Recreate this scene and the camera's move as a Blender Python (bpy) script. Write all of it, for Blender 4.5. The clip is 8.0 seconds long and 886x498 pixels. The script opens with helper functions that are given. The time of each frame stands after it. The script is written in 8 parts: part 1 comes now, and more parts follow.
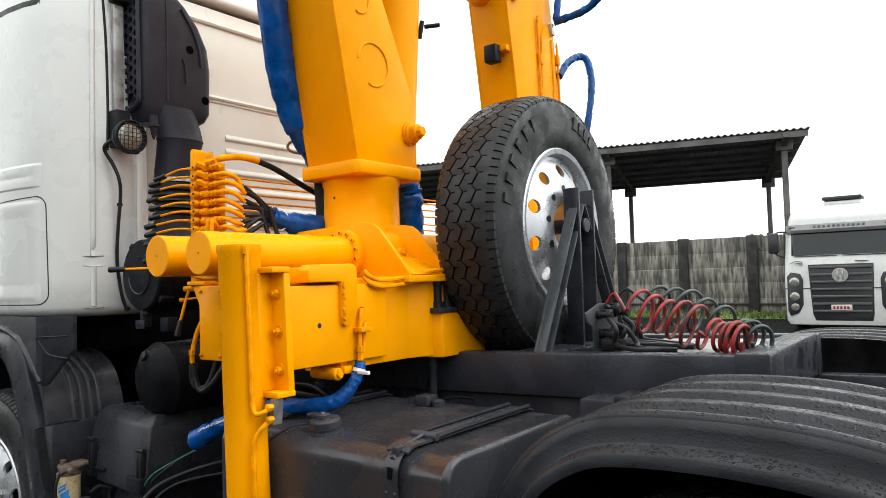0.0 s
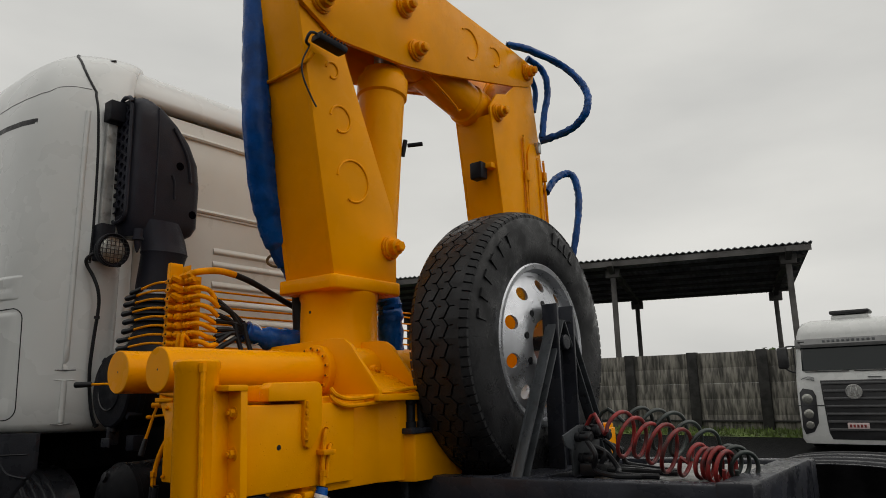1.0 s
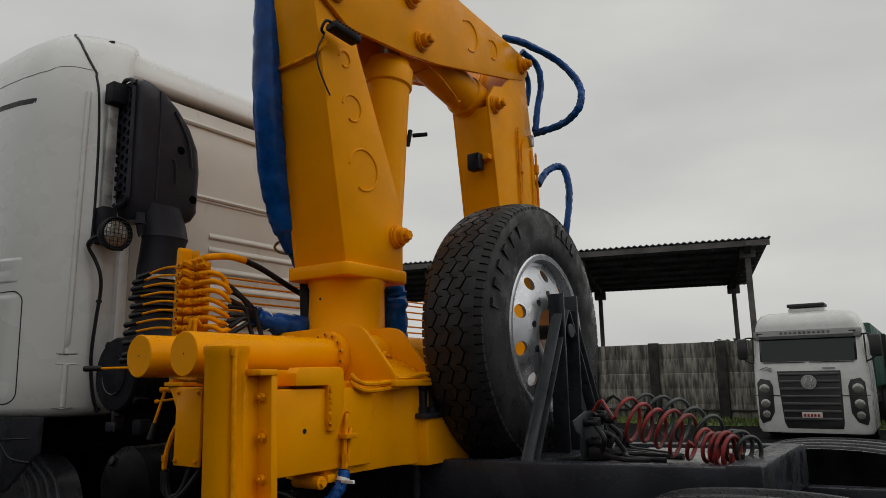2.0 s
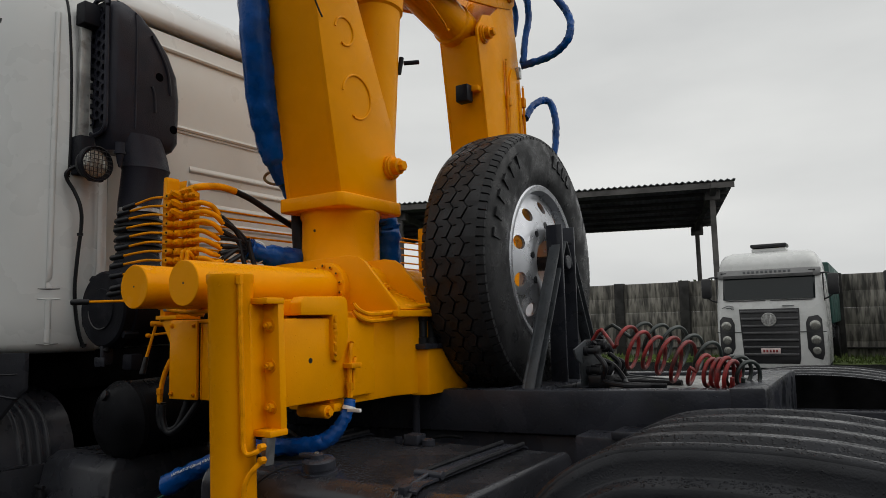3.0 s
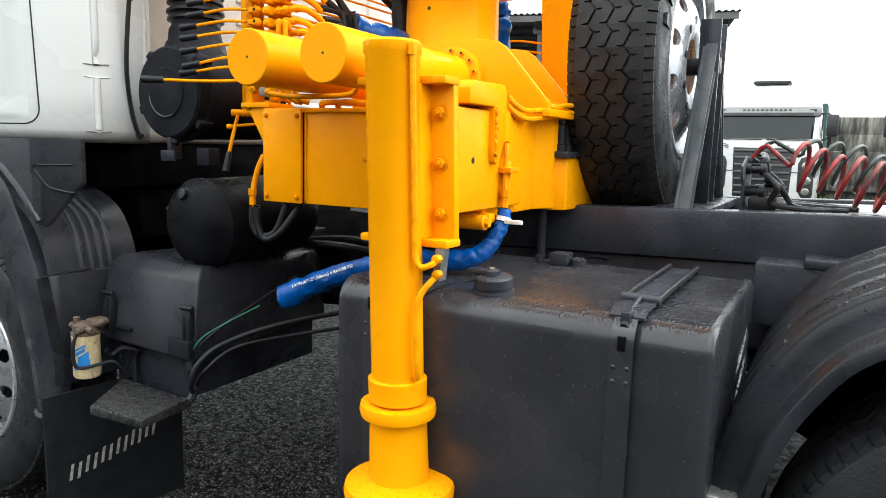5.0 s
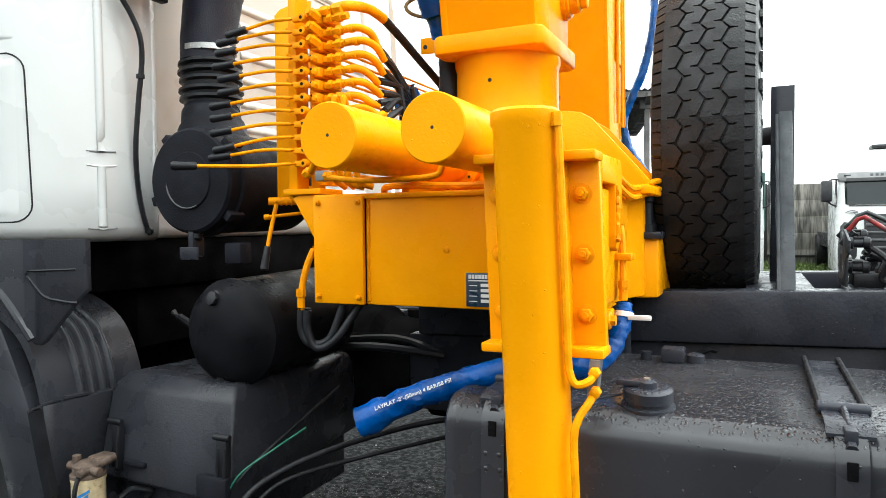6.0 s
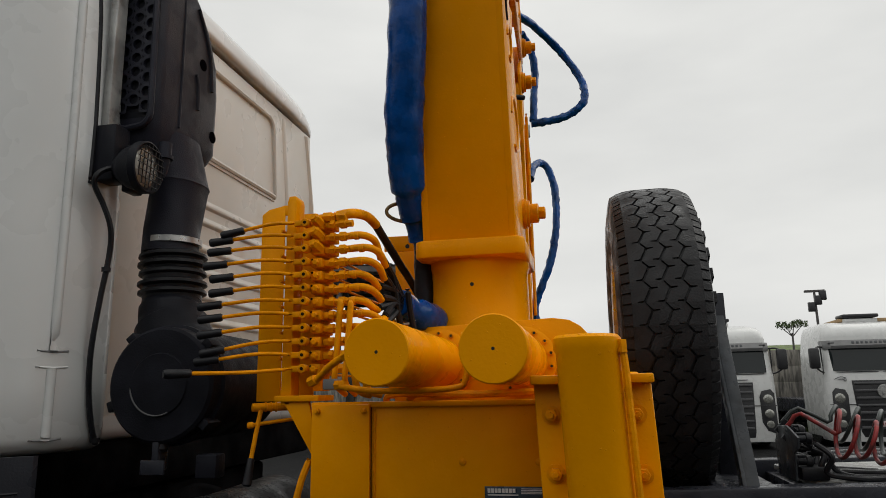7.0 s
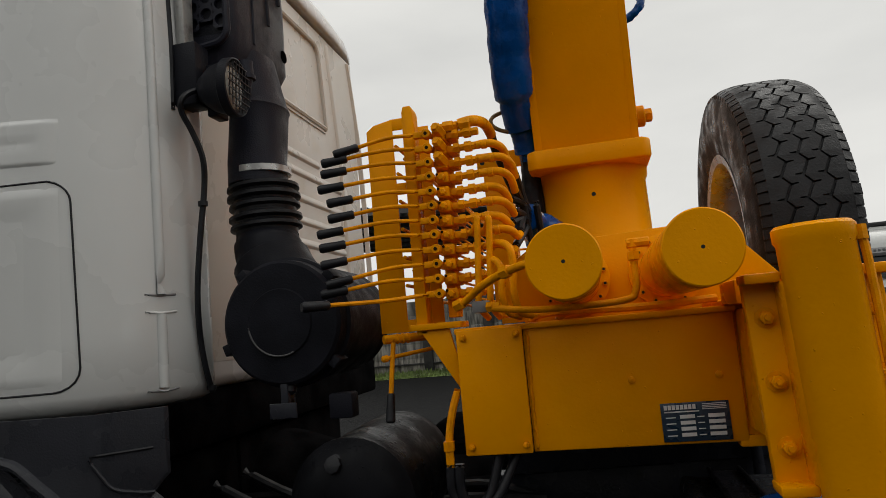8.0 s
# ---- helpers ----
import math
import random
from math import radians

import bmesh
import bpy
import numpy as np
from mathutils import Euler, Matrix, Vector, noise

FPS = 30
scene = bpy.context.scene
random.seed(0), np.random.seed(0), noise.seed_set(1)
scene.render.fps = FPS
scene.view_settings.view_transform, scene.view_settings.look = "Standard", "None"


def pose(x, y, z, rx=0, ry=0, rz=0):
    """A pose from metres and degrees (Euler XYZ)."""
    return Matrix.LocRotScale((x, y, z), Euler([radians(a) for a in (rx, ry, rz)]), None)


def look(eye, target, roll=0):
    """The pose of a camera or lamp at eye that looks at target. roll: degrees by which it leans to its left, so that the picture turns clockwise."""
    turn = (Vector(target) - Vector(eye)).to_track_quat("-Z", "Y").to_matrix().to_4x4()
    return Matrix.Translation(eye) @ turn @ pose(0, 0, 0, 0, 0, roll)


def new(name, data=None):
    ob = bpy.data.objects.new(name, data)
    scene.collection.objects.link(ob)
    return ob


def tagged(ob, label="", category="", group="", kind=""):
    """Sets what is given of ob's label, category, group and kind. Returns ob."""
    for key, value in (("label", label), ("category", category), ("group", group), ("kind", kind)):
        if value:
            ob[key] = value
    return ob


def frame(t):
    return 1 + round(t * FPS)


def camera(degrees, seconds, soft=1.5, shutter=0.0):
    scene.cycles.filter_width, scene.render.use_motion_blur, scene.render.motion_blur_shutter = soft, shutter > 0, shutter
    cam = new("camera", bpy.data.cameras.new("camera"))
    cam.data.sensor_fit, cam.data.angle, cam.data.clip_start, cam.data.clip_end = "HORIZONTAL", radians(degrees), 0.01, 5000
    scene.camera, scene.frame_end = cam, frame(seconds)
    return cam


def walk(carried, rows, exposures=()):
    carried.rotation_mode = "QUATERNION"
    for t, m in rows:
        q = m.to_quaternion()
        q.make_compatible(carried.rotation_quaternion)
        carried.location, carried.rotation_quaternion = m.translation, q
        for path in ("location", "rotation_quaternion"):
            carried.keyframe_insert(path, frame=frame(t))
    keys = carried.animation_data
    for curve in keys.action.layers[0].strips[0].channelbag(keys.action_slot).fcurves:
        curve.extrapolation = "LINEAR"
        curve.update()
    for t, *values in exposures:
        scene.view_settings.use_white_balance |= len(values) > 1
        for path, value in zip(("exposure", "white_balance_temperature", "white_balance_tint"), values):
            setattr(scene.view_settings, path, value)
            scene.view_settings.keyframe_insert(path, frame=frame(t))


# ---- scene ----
cam = camera(65.5, 8.0, 0.55)
PATH = [
    (0, (-0.135, 0.124, 1.497), (-1.347, 1.713, 1.583), -1.7),
    (0.2, (-0.106, 0.156, 1.494), (-1.338, 1.711, 1.751), -2.2),
    (0.5, (-0.070, 0.205, 1.506), (-1.289, 1.754, 1.841), -2.8),
    (1, (-0.057, 0.228, 1.515), (-1.257, 1.776, 1.920), -1.3),
    (1.5, (-0.123, 0.182, 1.514), (-1.250, 1.790, 1.893), -0.9),
    (2, (-0.177, 0.074, 1.511), (-1.295, 1.690, 1.882), -0.9),
    (2.2, (-0.197, 0.040, 1.490), (-1.289, 1.693, 1.761), -0.8),
    (3.3, (-0.387, 0.068, 1.468), (-1.439, 1.757, 1.662), -1.6),
    (3.5, (-0.454, 0.112, 1.460), (-1.564, 1.765, 1.650), -2.4),
    (3.8, (-0.552, 0.176, 1.433), (-1.758, 1.765, 1.578), -1.8),
    (4, (-0.573, 0.166, 1.422), (-1.781, 1.757, 1.329), -0.1),
    (4.2, (-0.638, 0.186, 1.392), (-1.806, 1.794, 1.161), -0.2),
    (5.3, (-1.108, 0.057, 1.395), (-2.026, 1.812, 1.115), 1.3),
    (5.5, (-1.205, 0.080, 1.374), (-2.148, 1.830, 1.155), -0.7),
    (5.8, (-1.366, 0.146, 1.381), (-2.214, 1.953, 1.270), -1.3),
    (6, (-1.450, 0.167, 1.413), (-2.280, 1.985, 1.345), -0.6),
    (6.3, (-1.567, 0.150, 1.442), (-2.292, 2.010, 1.563), 1.1),
    (6.5, (-1.649, 0.115, 1.457), (-2.219, 2.021, 1.669), 0.5),
    (6.8, (-1.757, 0.049, 1.513), (-2.175, 1.973, 1.861), -1.2),
    (7, (-1.829, 0.017, 1.521), (-2.223, 1.937, 1.923), -1.1),
    (7.5, (-2.010, 0.067, 1.503), (-2.496, 1.978, 1.840), -6.2),
    (7.8, (-2.128, 0.119, 1.515), (-2.599, 2.043, 1.797), -7.0),
    (8, (-2.199, 0.122, 1.498), (-2.604, 2.067, 1.730), -5.1),
]
EXPOSURES = [(0, 1.77, 6450, 6), (0.2, 1.21, 6650, 6), (0.5, 0.5, 6850, 8), (1, 0.2, 6750, 8), (2, 0.02, 6650, 8), (3.3, 0.45, 6500, 8), (3.5, 0.55, 6550, 8), (4, 0.62, 6450, 8), (4.2, 0.95, 6400, 8), (5.3, 2.49, 6250, 3), (5.5, 2.49, 6250, 3), (6, 2.44, 6200, 2), (6.5, 1.74, 6200, 3), (6.8, 1.04, 6450, 7), (7, 0.43, 6600, 8), (7.5, 0.3, 6650, 8), (8, 0.4, 6700, 8)]
walk(cam, [(t, look(eye, target, roll)) for t, eye, target, roll in PATH], EXPOSURES)

# ---- sky and sun: a low overcast ----
world = bpy.data.worlds.new("overcast")
scene.world = world
world.use_nodes = True
wn, wl = world.node_tree.nodes, world.node_tree.links
wn.clear()
w_out, w_bg, w_sky = wn.new("ShaderNodeOutputWorld"), wn.new("ShaderNodeBackground"), wn.new("ShaderNodeTexSky")
w_sky.sky_type, w_sky.sun_disc, w_sky.sun_elevation, w_sky.sun_rotation, w_sky.dust_density = "NISHITA", False, radians(55), radians(200), 4.0
w_bw, w_tc, w_map, w_noise, w_ramp, w_mix = (wn.new("ShaderNodeRGBToBW"), wn.new("ShaderNodeTexCoord"), wn.new("ShaderNodeMapping"),
    wn.new("ShaderNodeTexNoise"), wn.new("ShaderNodeValToRGB"), wn.new("ShaderNodeMix"))
w_map.inputs["Scale"].default_value = (1.2, 1.2, 3.5)
w_noise.inputs["Scale"].default_value, w_noise.inputs["Detail"].default_value = 1.6, 5
w_ramp.color_ramp.elements[0].position, w_ramp.color_ramp.elements[0].color = 0.3, (5.2, 5.25, 5.3, 1)
w_ramp.color_ramp.elements[1].position, w_ramp.color_ramp.elements[1].color = 0.75, (6.9, 6.9, 6.85, 1)
w_mix.data_type, w_mix.inputs["Factor"].default_value = "RGBA", 0.12
wl.new(w_tc.outputs["Generated"], w_map.inputs["Vector"])
wl.new(w_map.outputs["Vector"], w_noise.inputs["Vector"])
wl.new(w_noise.outputs["Fac"], w_ramp.inputs["Fac"])
wl.new(w_sky.outputs["Color"], w_bw.inputs["Color"])
wl.new(w_ramp.outputs["Color"], w_mix.inputs["A"])
wl.new(w_bw.outputs["Val"], w_mix.inputs["B"])
w_sep, w_high = wn.new("ShaderNodeSeparateXYZ"), wn.new("ShaderNodeMapRange")
w_high.interpolation_type = "SMOOTHSTEP"
for key, value in (("From Min", 0.6), ("From Max", 1.0), ("To Min", 0.1), ("To Max", 0.135)):
    w_high.inputs[key].default_value = value
wl.new(w_tc.outputs["Generated"], w_sep.inputs["Vector"])
wl.new(w_sep.outputs["Z"], w_high.inputs["Value"])
wl.new(w_mix.outputs["Result"], w_bg.inputs["Color"])
wl.new(w_high.outputs["Result"], w_bg.inputs["Strength"])
wl.new(w_bg.outputs["Background"], w_out.inputs["Surface"])
sun = new("sun", bpy.data.lights.new("sun", "SUN"))
sun.data.energy, sun.data.angle, sun.data.color = 0.68, radians(60), (1.0, 0.98, 0.95)
sun.matrix_world = look((9, 4, 10), (0, 0, 0))


# ---- materials ----
def material(name, base, rough=0.5, metal=0.0, vary=0.12, scale=6.0, grain=60.0, bump=0.15, dirt=None, dirt_amount=0.0, coat=0.0, wet=0.0, drops=0.0, spec=0.5, streak=False):
    """Paint, plastic, rubber or metal: base colour with two scales of variation, optional dirt, wet gloss patches and rain drops as relief."""
    m = bpy.data.materials.new(name)
    m.use_nodes = True
    n, l = m.node_tree.nodes, m.node_tree.links
    p = n["Principled BSDF"]
    tc = n.new("ShaderNodeTexCoord")
    geo = n.new("ShaderNodeNewGeometry")

    def noise_of(s, detail=4.0):
        t = n.new("ShaderNodeTexNoise")
        t.inputs["Scale"].default_value, t.inputs["Detail"].default_value = s, detail
        if streak:
            mp = n.new("ShaderNodeMapping")
            mp.inputs["Scale"].default_value = (3.0, 3.0, 0.45)
            l.new(geo.outputs["Position"], mp.inputs["Vector"])
            l.new(mp.outputs["Vector"], t.inputs["Vector"])
        else:
            l.new(geo.outputs["Position"], t.inputs["Vector"])
        return t.outputs["Fac"]

    def ramp_of(fac, a, b, ca, cb):
        r = n.new("ShaderNodeValToRGB")
        r.color_ramp.interpolation = "EASE"
        r.color_ramp.elements[0].position, r.color_ramp.elements[1].position = a, b
        r.color_ramp.elements[0].color, r.color_ramp.elements[1].color = (*ca, 1), (*cb, 1)
        l.new(fac, r.inputs["Fac"])
        return r.outputs["Color"]

    big, small = noise_of(scale), noise_of(grain, 6.0)
    lo, hi = [max(0.0, c * (1 - vary)) for c in base], [min(1.0, c * (1 + vary)) for c in base]
    colour = ramp_of(big, 0.3, 0.7, lo, hi)
    if dirt is not None:
        mask = ramp_of(noise_of(scale * 2.3, 8.0), 0.62 - dirt_amount, 0.78 - dirt_amount * 0.5, (0, 0, 0), (0.75, 0.75, 0.75))
        mix = n.new("ShaderNodeMix")
        mix.data_type = "RGBA"
        l.new(mask, mix.inputs["Factor"])
        l.new(colour, mix.inputs["A"])
        mix.inputs["B"].default_value = (*dirt, 1)
        colour = mix.outputs["Result"]
    l.new(colour, p.inputs["Base Color"])
    p.inputs["Metallic"].default_value = metal
    p.inputs["Specular IOR Level"].default_value = spec
    rr = ramp_of(noise_of(scale * 1.7 + 1), 0.35, 0.65, [max(0.03, rough * (0.75 - 0.5 * wet))] * 3, [min(1, rough * 1.25)] * 3)
    l.new(rr, p.inputs["Roughness"])
    if coat:
        p.inputs["Coat Weight"].default_value, p.inputs["Coat Roughness"].default_value = coat, 0.12
    last = None
    if bump:
        b = n.new("ShaderNodeBump")
        b.inputs["Strength"].default_value, b.inputs["Distance"].default_value = bump, 0.004
        l.new(small, b.inputs["Height"])
        last = b
    if drops:
        def beads(size, lo, hi, share):
            """Round beads of water about 1/size metres apart, in the given share of the cells."""
            wob = n.new("ShaderNodeTexNoise")
            wob.inputs["Scale"].default_value = size * 1.1
            l.new(geo.outputs["Position"], wob.inputs["Vector"])
            add = n.new("ShaderNodeMix")
            add.data_type, add.blend_type, add.inputs["Factor"].default_value = "RGBA", "LINEAR_LIGHT", 0.45 / size
            l.new(geo.outputs["Position"], add.inputs["A"])
            l.new(wob.outputs["Color"], add.inputs["B"])
            v = n.new("ShaderNodeTexVoronoi")
            v.inputs["Scale"].default_value, v.inputs["Randomness"].default_value = size, 1.0
            l.new(add.outputs["Result"], v.inputs["Vector"])
            dome = ramp_of(v.outputs["Distance"], lo, hi, (1, 1, 1), (0, 0, 0))
            sel = n.new("ShaderNodeSeparateColor")
            l.new(v.outputs["Color"], sel.inputs["Color"])
            keep = n.new("ShaderNodeMath")
            keep.operation, keep.inputs[1].default_value = "LESS_THAN", share
            l.new(sel.outputs["Red"], keep.inputs[0])
            out = n.new("ShaderNodeMath")
            out.operation = "MULTIPLY"
            l.new(dome, out.inputs[0])
            l.new(keep.outputs["Value"], out.inputs[1])
            return out.outputs["Value"]

        def pair(op, x, y):
            m_ = n.new("ShaderNodeMath")
            m_.operation = op
            for slot, value in enumerate((x, y)):
                if isinstance(value, float):
                    m_.inputs[slot].default_value = value
                else:
                    l.new(value, m_.inputs[slot])
            return m_.outputs["Value"]
        sep = n.new("ShaderNodeSeparateXYZ")
        l.new(geo.outputs["Normal"], sep.inputs["Vector"])
        up = n.new("ShaderNodeMapRange")
        up.inputs["From Min"].default_value, up.inputs["From Max"].default_value, up.inputs["To Min"].default_value, up.inputs["To Max"].default_value = 0.55, 0.95, 0.0, 1.0
        l.new(sep.outputs["Z"], up.inputs["Value"])
        patch = ramp_of(noise_of(9.0), 0.3, 0.5, (0.5, 0.5, 0.5), (1, 1, 1))
        lying = pair("MAXIMUM", pair("MULTIPLY", beads(150.0, 0.15, 0.45, 0.7), 0.7), beads(80.0, 0.12, 0.46, 0.55))
        lying = pair("MULTIPLY", pair("MULTIPLY", lying, up.outputs["Result"]), patch)
        hanging = pair("MULTIPLY", beads(120.0, 0.05, 0.26, 0.07), 0.6)
        wetness = pair("MAXIMUM", lying, hanging)
        b2 = n.new("ShaderNodeBump")
        b2.inputs["Strength"].default_value, b2.inputs["Distance"].default_value = drops, 0.005
        l.new(wetness, b2.inputs["Height"])
        if last:
            l.new(last.outputs["Normal"], b2.inputs["Normal"])
        last = b2
    if last:
        l.new(last.outputs["Normal"], p.inputs["Normal"])
    return m


YELLOW = material("yellow_crane_paint", (0.82, 0.309, 0.0006), 0.34, vary=0.06, scale=4, grain=140, bump=0.14, wet=0.5, drops=0.6, spec=0.06)
YELLOW_CAST = material("yellow_painted_castings", (0.75, 0.272, 0.001), 0.42, vary=0.16, scale=25, grain=160, bump=0.35, wet=0.4, drops=0.4, spec=0.06)
WHITE = material("white_cab_paint", (0.57, 0.575, 0.565), 0.28, vary=0.03, scale=2, grain=90, bump=0.02, coat=0.3)
CREAM = material("cream_white_rear_paint", (0.62, 0.612, 0.57), 0.35, vary=0.04, scale=2.5, grain=80, bump=0.03, dirt=(0.58, 0.55, 0.48), dirt_amount=0.04)
BLACK = material("matt_black_plastic", (0.01152, 0.0122, 0.01624), 0.5, vary=0.25, scale=7, grain=220, bump=0.25, wet=0.3, drops=0.25, spec=0.10)
CHASSIS = material("satin_black_chassis_paint", (0.02304, 0.0245, 0.03136), 0.33, vary=0.3, scale=5, grain=120, bump=0.2, wet=0.7, drops=0.6, dirt=(0.019, 0.020, 0.021), dirt_amount=0.02, spec=0.22)
TANK = material("dark_grey_tank_paint", (0.02496, 0.0255, 0.03024), 0.26, vary=0.2, scale=4, grain=90, bump=0.04, wet=0.3, drops=0.65, dirt=(0.026, 0.027, 0.028), dirt_amount=0.0, spec=0.42)
RUBBER = material("black_tyre_rubber", (0.017, 0.0172, 0.0188), 0.5, vary=0.3, scale=9, grain=150, bump=0.4, wet=0.5, spec=0.2)
MOULDED = material("grained_black_intake_plastic", (0.01824, 0.0192, 0.02912), 0.5, vary=0.2, scale=6, grain=260, bump=0.35, wet=0.3, drops=0.2, spec=0.22)
BOX_PLASTIC = material("faded_black_box_plastic", (0.024, 0.0252, 0.0308), 0.34, vary=0.2, scale=6, grain=200, bump=0.2, wet=0.4, drops=0.2, spec=0.28)
# near-black base carries the shade under the truck as well as grime
SHADE_GRIME = material("shade_and_grime_black", (0.0065, 0.0065, 0.007), 0.8, vary=0.5, scale=8, grain=90, bump=0.6, spec=0.0)
ENAMEL = material("wet_black_tank_enamel", (0.006, 0.0062, 0.0076), 0.45, vary=0.3, scale=7, grain=90, bump=0.1, wet=0.4, drops=0.5, spec=0.055)
DRUM = material("dull_black_filter_plastic", (0.01008, 0.0106, 0.01434), 0.5, vary=0.3, scale=9, grain=220, bump=0.3, drops=0.3, spec=0.07)
TREADED = material("wet_grit_coated_step", (0.022, 0.022, 0.023), 0.35, vary=0.4, scale=40, grain=130, bump=1.0, wet=0.5, drops=1.0, spec=0.5)
HOSE = material("black_hose_rubber", (0.0096, 0.01, 0.01232), 0.42, vary=0.3, scale=20, grain=300, bump=0.25, spec=0.25)
RIM = material("silver_wheel_paint", (0.46, 0.47, 0.50), 0.32, metal=0.75, vary=0.1, scale=8, grain=150, bump=0.06, dirt=(0.28, 0.27, 0.25), dirt_amount=0.04)
STEEL = material("zinc_plated_steel", (0.42, 0.42, 0.41), 0.35, metal=0.8, vary=0.2, scale=30, grain=200, bump=0.15)
DULL_STEEL = material("dull_wet_steel", (0.16, 0.16, 0.16), 0.45, metal=0.5, vary=0.3, scale=30, grain=200, bump=0.2)
BLUE = material("blue_layflat_sleeve", (0.0008, 0.052, 0.225), 0.28, vary=0.3, scale=14, grain=60, bump=0.5, wet=0.4, spec=0.22)
RED = material("red_coiled_air_hose", (0.24, 0.026, 0.025), 0.4, vary=0.3, scale=14, grain=200, bump=0.1, dirt=(0.035, 0.03, 0.03), dirt_amount=0.2, spec=0.3)
GREY_HOSE = material("grey_green_coiled_hose", (0.02, 0.028, 0.026), 0.4, vary=0.4, scale=12, grain=200, bump=0.1)
PLATE_BLUE = material("dark_blue_type_plate", (0.014, 0.030, 0.052), 0.3, vary=0.15, scale=30, grain=300, bump=0.05)
PRINT = material("white_print", (0.62, 0.63, 0.62), 0.5, vary=0.1, scale=40, grain=300, bump=0.0)
FLAP_PRINT = material("worn_grey_print", (0.26, 0.26, 0.25), 0.6, vary=0.3, scale=60, grain=400, bump=0.1)
CREAM_FILTER = material("cream_filter_can", (0.62, 0.50, 0.30), 0.4, vary=0.15, scale=40, grain=200, bump=0.05, dirt=(0.35, 0.2, 0.08), dirt_amount=0.1)
BLUE_PRINT = material("blue_filter_print", (0.02, 0.18, 0.5), 0.45, vary=0.1, scale=40, grain=300, bump=0.0)
RING = material("tarnished_ring_steel", (0.16, 0.095, 0.03), 0.4, metal=0.4, vary=0.4, scale=60, grain=200, bump=0.2)
RUST = material("rusty_casting", (0.075, 0.05, 0.036), 0.7, vary=0.4, scale=50, grain=300, bump=0.5)
GREEN_WIRE = material("green_wire", (0.012, 0.11, 0.07), 0.4, vary=0.1, scale=30, grain=200, bump=0.0)
WHITE_TIE = material("white_nylon_tie", (0.75, 0.75, 0.73), 0.4, vary=0.05, scale=40, grain=300, bump=0.0)
CONCRETE = material("stained_concrete_panels", (0.185, 0.172, 0.15), 0.9, vary=0.5, scale=1.9, grain=14, bump=0.5, dirt=(0.014, 0.0135, 0.013), dirt_amount=0.24, streak=True)
DARK_CONCRETE = material("dark_mouldy_concrete", (0.018, 0.017, 0.016), 0.9, vary=0.35, scale=1.5, grain=12, bump=0.4)
SHED_WOOD = material("weathered_dark_timber", (0.085, 0.08, 0.077), 0.85, vary=0.3, scale=1.2, grain=10, bump=0.3)
ROOF_SHEET = material("pale_corrugated_roof_sheet", (0.34, 0.35, 0.37), 0.8, vary=0.3, scale=0.6, grain=8, bump=0.3)
SHEET = material("grey_fibre_cement_sheet", (0.19, 0.185, 0.18), 0.85, vary=0.3, scale=0.6, grain=8, bump=0.3)
GRASS = material("wet_grass_ground", (0.085, 0.125, 0.026), 0.9, vary=0.4, scale=1.1, grain=30, bump=0.6, dirt=(0.06, 0.05, 0.035), dirt_amount=0.12)
LEAF = material("dark_green_foliage", (0.045, 0.07, 0.02), 0.8, vary=0.4, scale=0.5, grain=5, bump=0.3)
TRUCK_GLASS = material("dark_windscreen", (0.012, 0.016, 0.017), 0.08, vary=0.1, scale=1, grain=20, bump=0.0, spec=0.35)
GRILLE = material("black_grille_plastic", (0.015, 0.015, 0.017), 0.45, vary=0.2, scale=8, grain=90, bump=0.1)
GREY_PLASTIC = material("grey_visor_plastic", (0.20, 0.20, 0.20), 0.45, vary=0.1, scale=5, grain=90, bump=0.05)
LENS = material("clear_lamp_glass", (0.30, 0.30, 0.275), 0.12, metal=0.6, vary=0.3, scale=60, grain=300, bump=0.3)
TARP = material("green_tarpaulin", (0.012, 0.06, 0.05), 0.6, vary=0.3, scale=2, grain=20, bump=0.4)
TAN = material("tan_plywood_load", (0.36, 0.24, 0.12), 0.7, vary=0.2, scale=3, grain=30, bump=0.2)
PALE = material("worn_bare_metal_plate", (0.30, 0.30, 0.29), 0.4, metal=0.35, vary=0.3, scale=9, grain=120, bump=0.25, dirt=(0.10, 0.09, 0.08), dirt_amount=0.12, drops=0.8)
# darker than bare wet asphalt: the truck's shade is in the base colour
ASPHALT = material("wet_asphalt_gravel_shade", (0.0055, 0.0056, 0.006), 0.8, vary=0.35, scale=22, grain=190, bump=1.0, wet=0.3, dirt=(0.012, 0.0115, 0.011), dirt_amount=-0.02, spec=0.08)


# ---- mesh helpers ----
def V(*a):
    return Vector(a)


def box(bm, x0, x1, y0, y1, z0, z1, bevel=0.0, seg=2, m=None):
    b = bmesh.new()
    bmesh.ops.create_cube(b, size=1)
    bmesh.ops.scale(b, vec=(x1 - x0, y1 - y0, z1 - z0), verts=b.verts)
    bmesh.ops.translate(b, vec=((x0 + x1) / 2, (y0 + y1) / 2, (z0 + z1) / 2), verts=b.verts)
    if bevel:
        bmesh.ops.bevel(b, geom=b.edges[:], offset=bevel, segments=seg, profile=0.5, affect="EDGES")
    merge(bm, b, m)


def merge(bm, b, m=None):
    if m is not None:
        bmesh.ops.transform(b, matrix=m, verts=b.verts)
    made = {v: bm.verts.new(v.co) for v in b.verts}
    for face in b.faces:
        try:
            bm.faces.new([made[v] for v in face.verts])
        except ValueError:
            pass
    b.free()


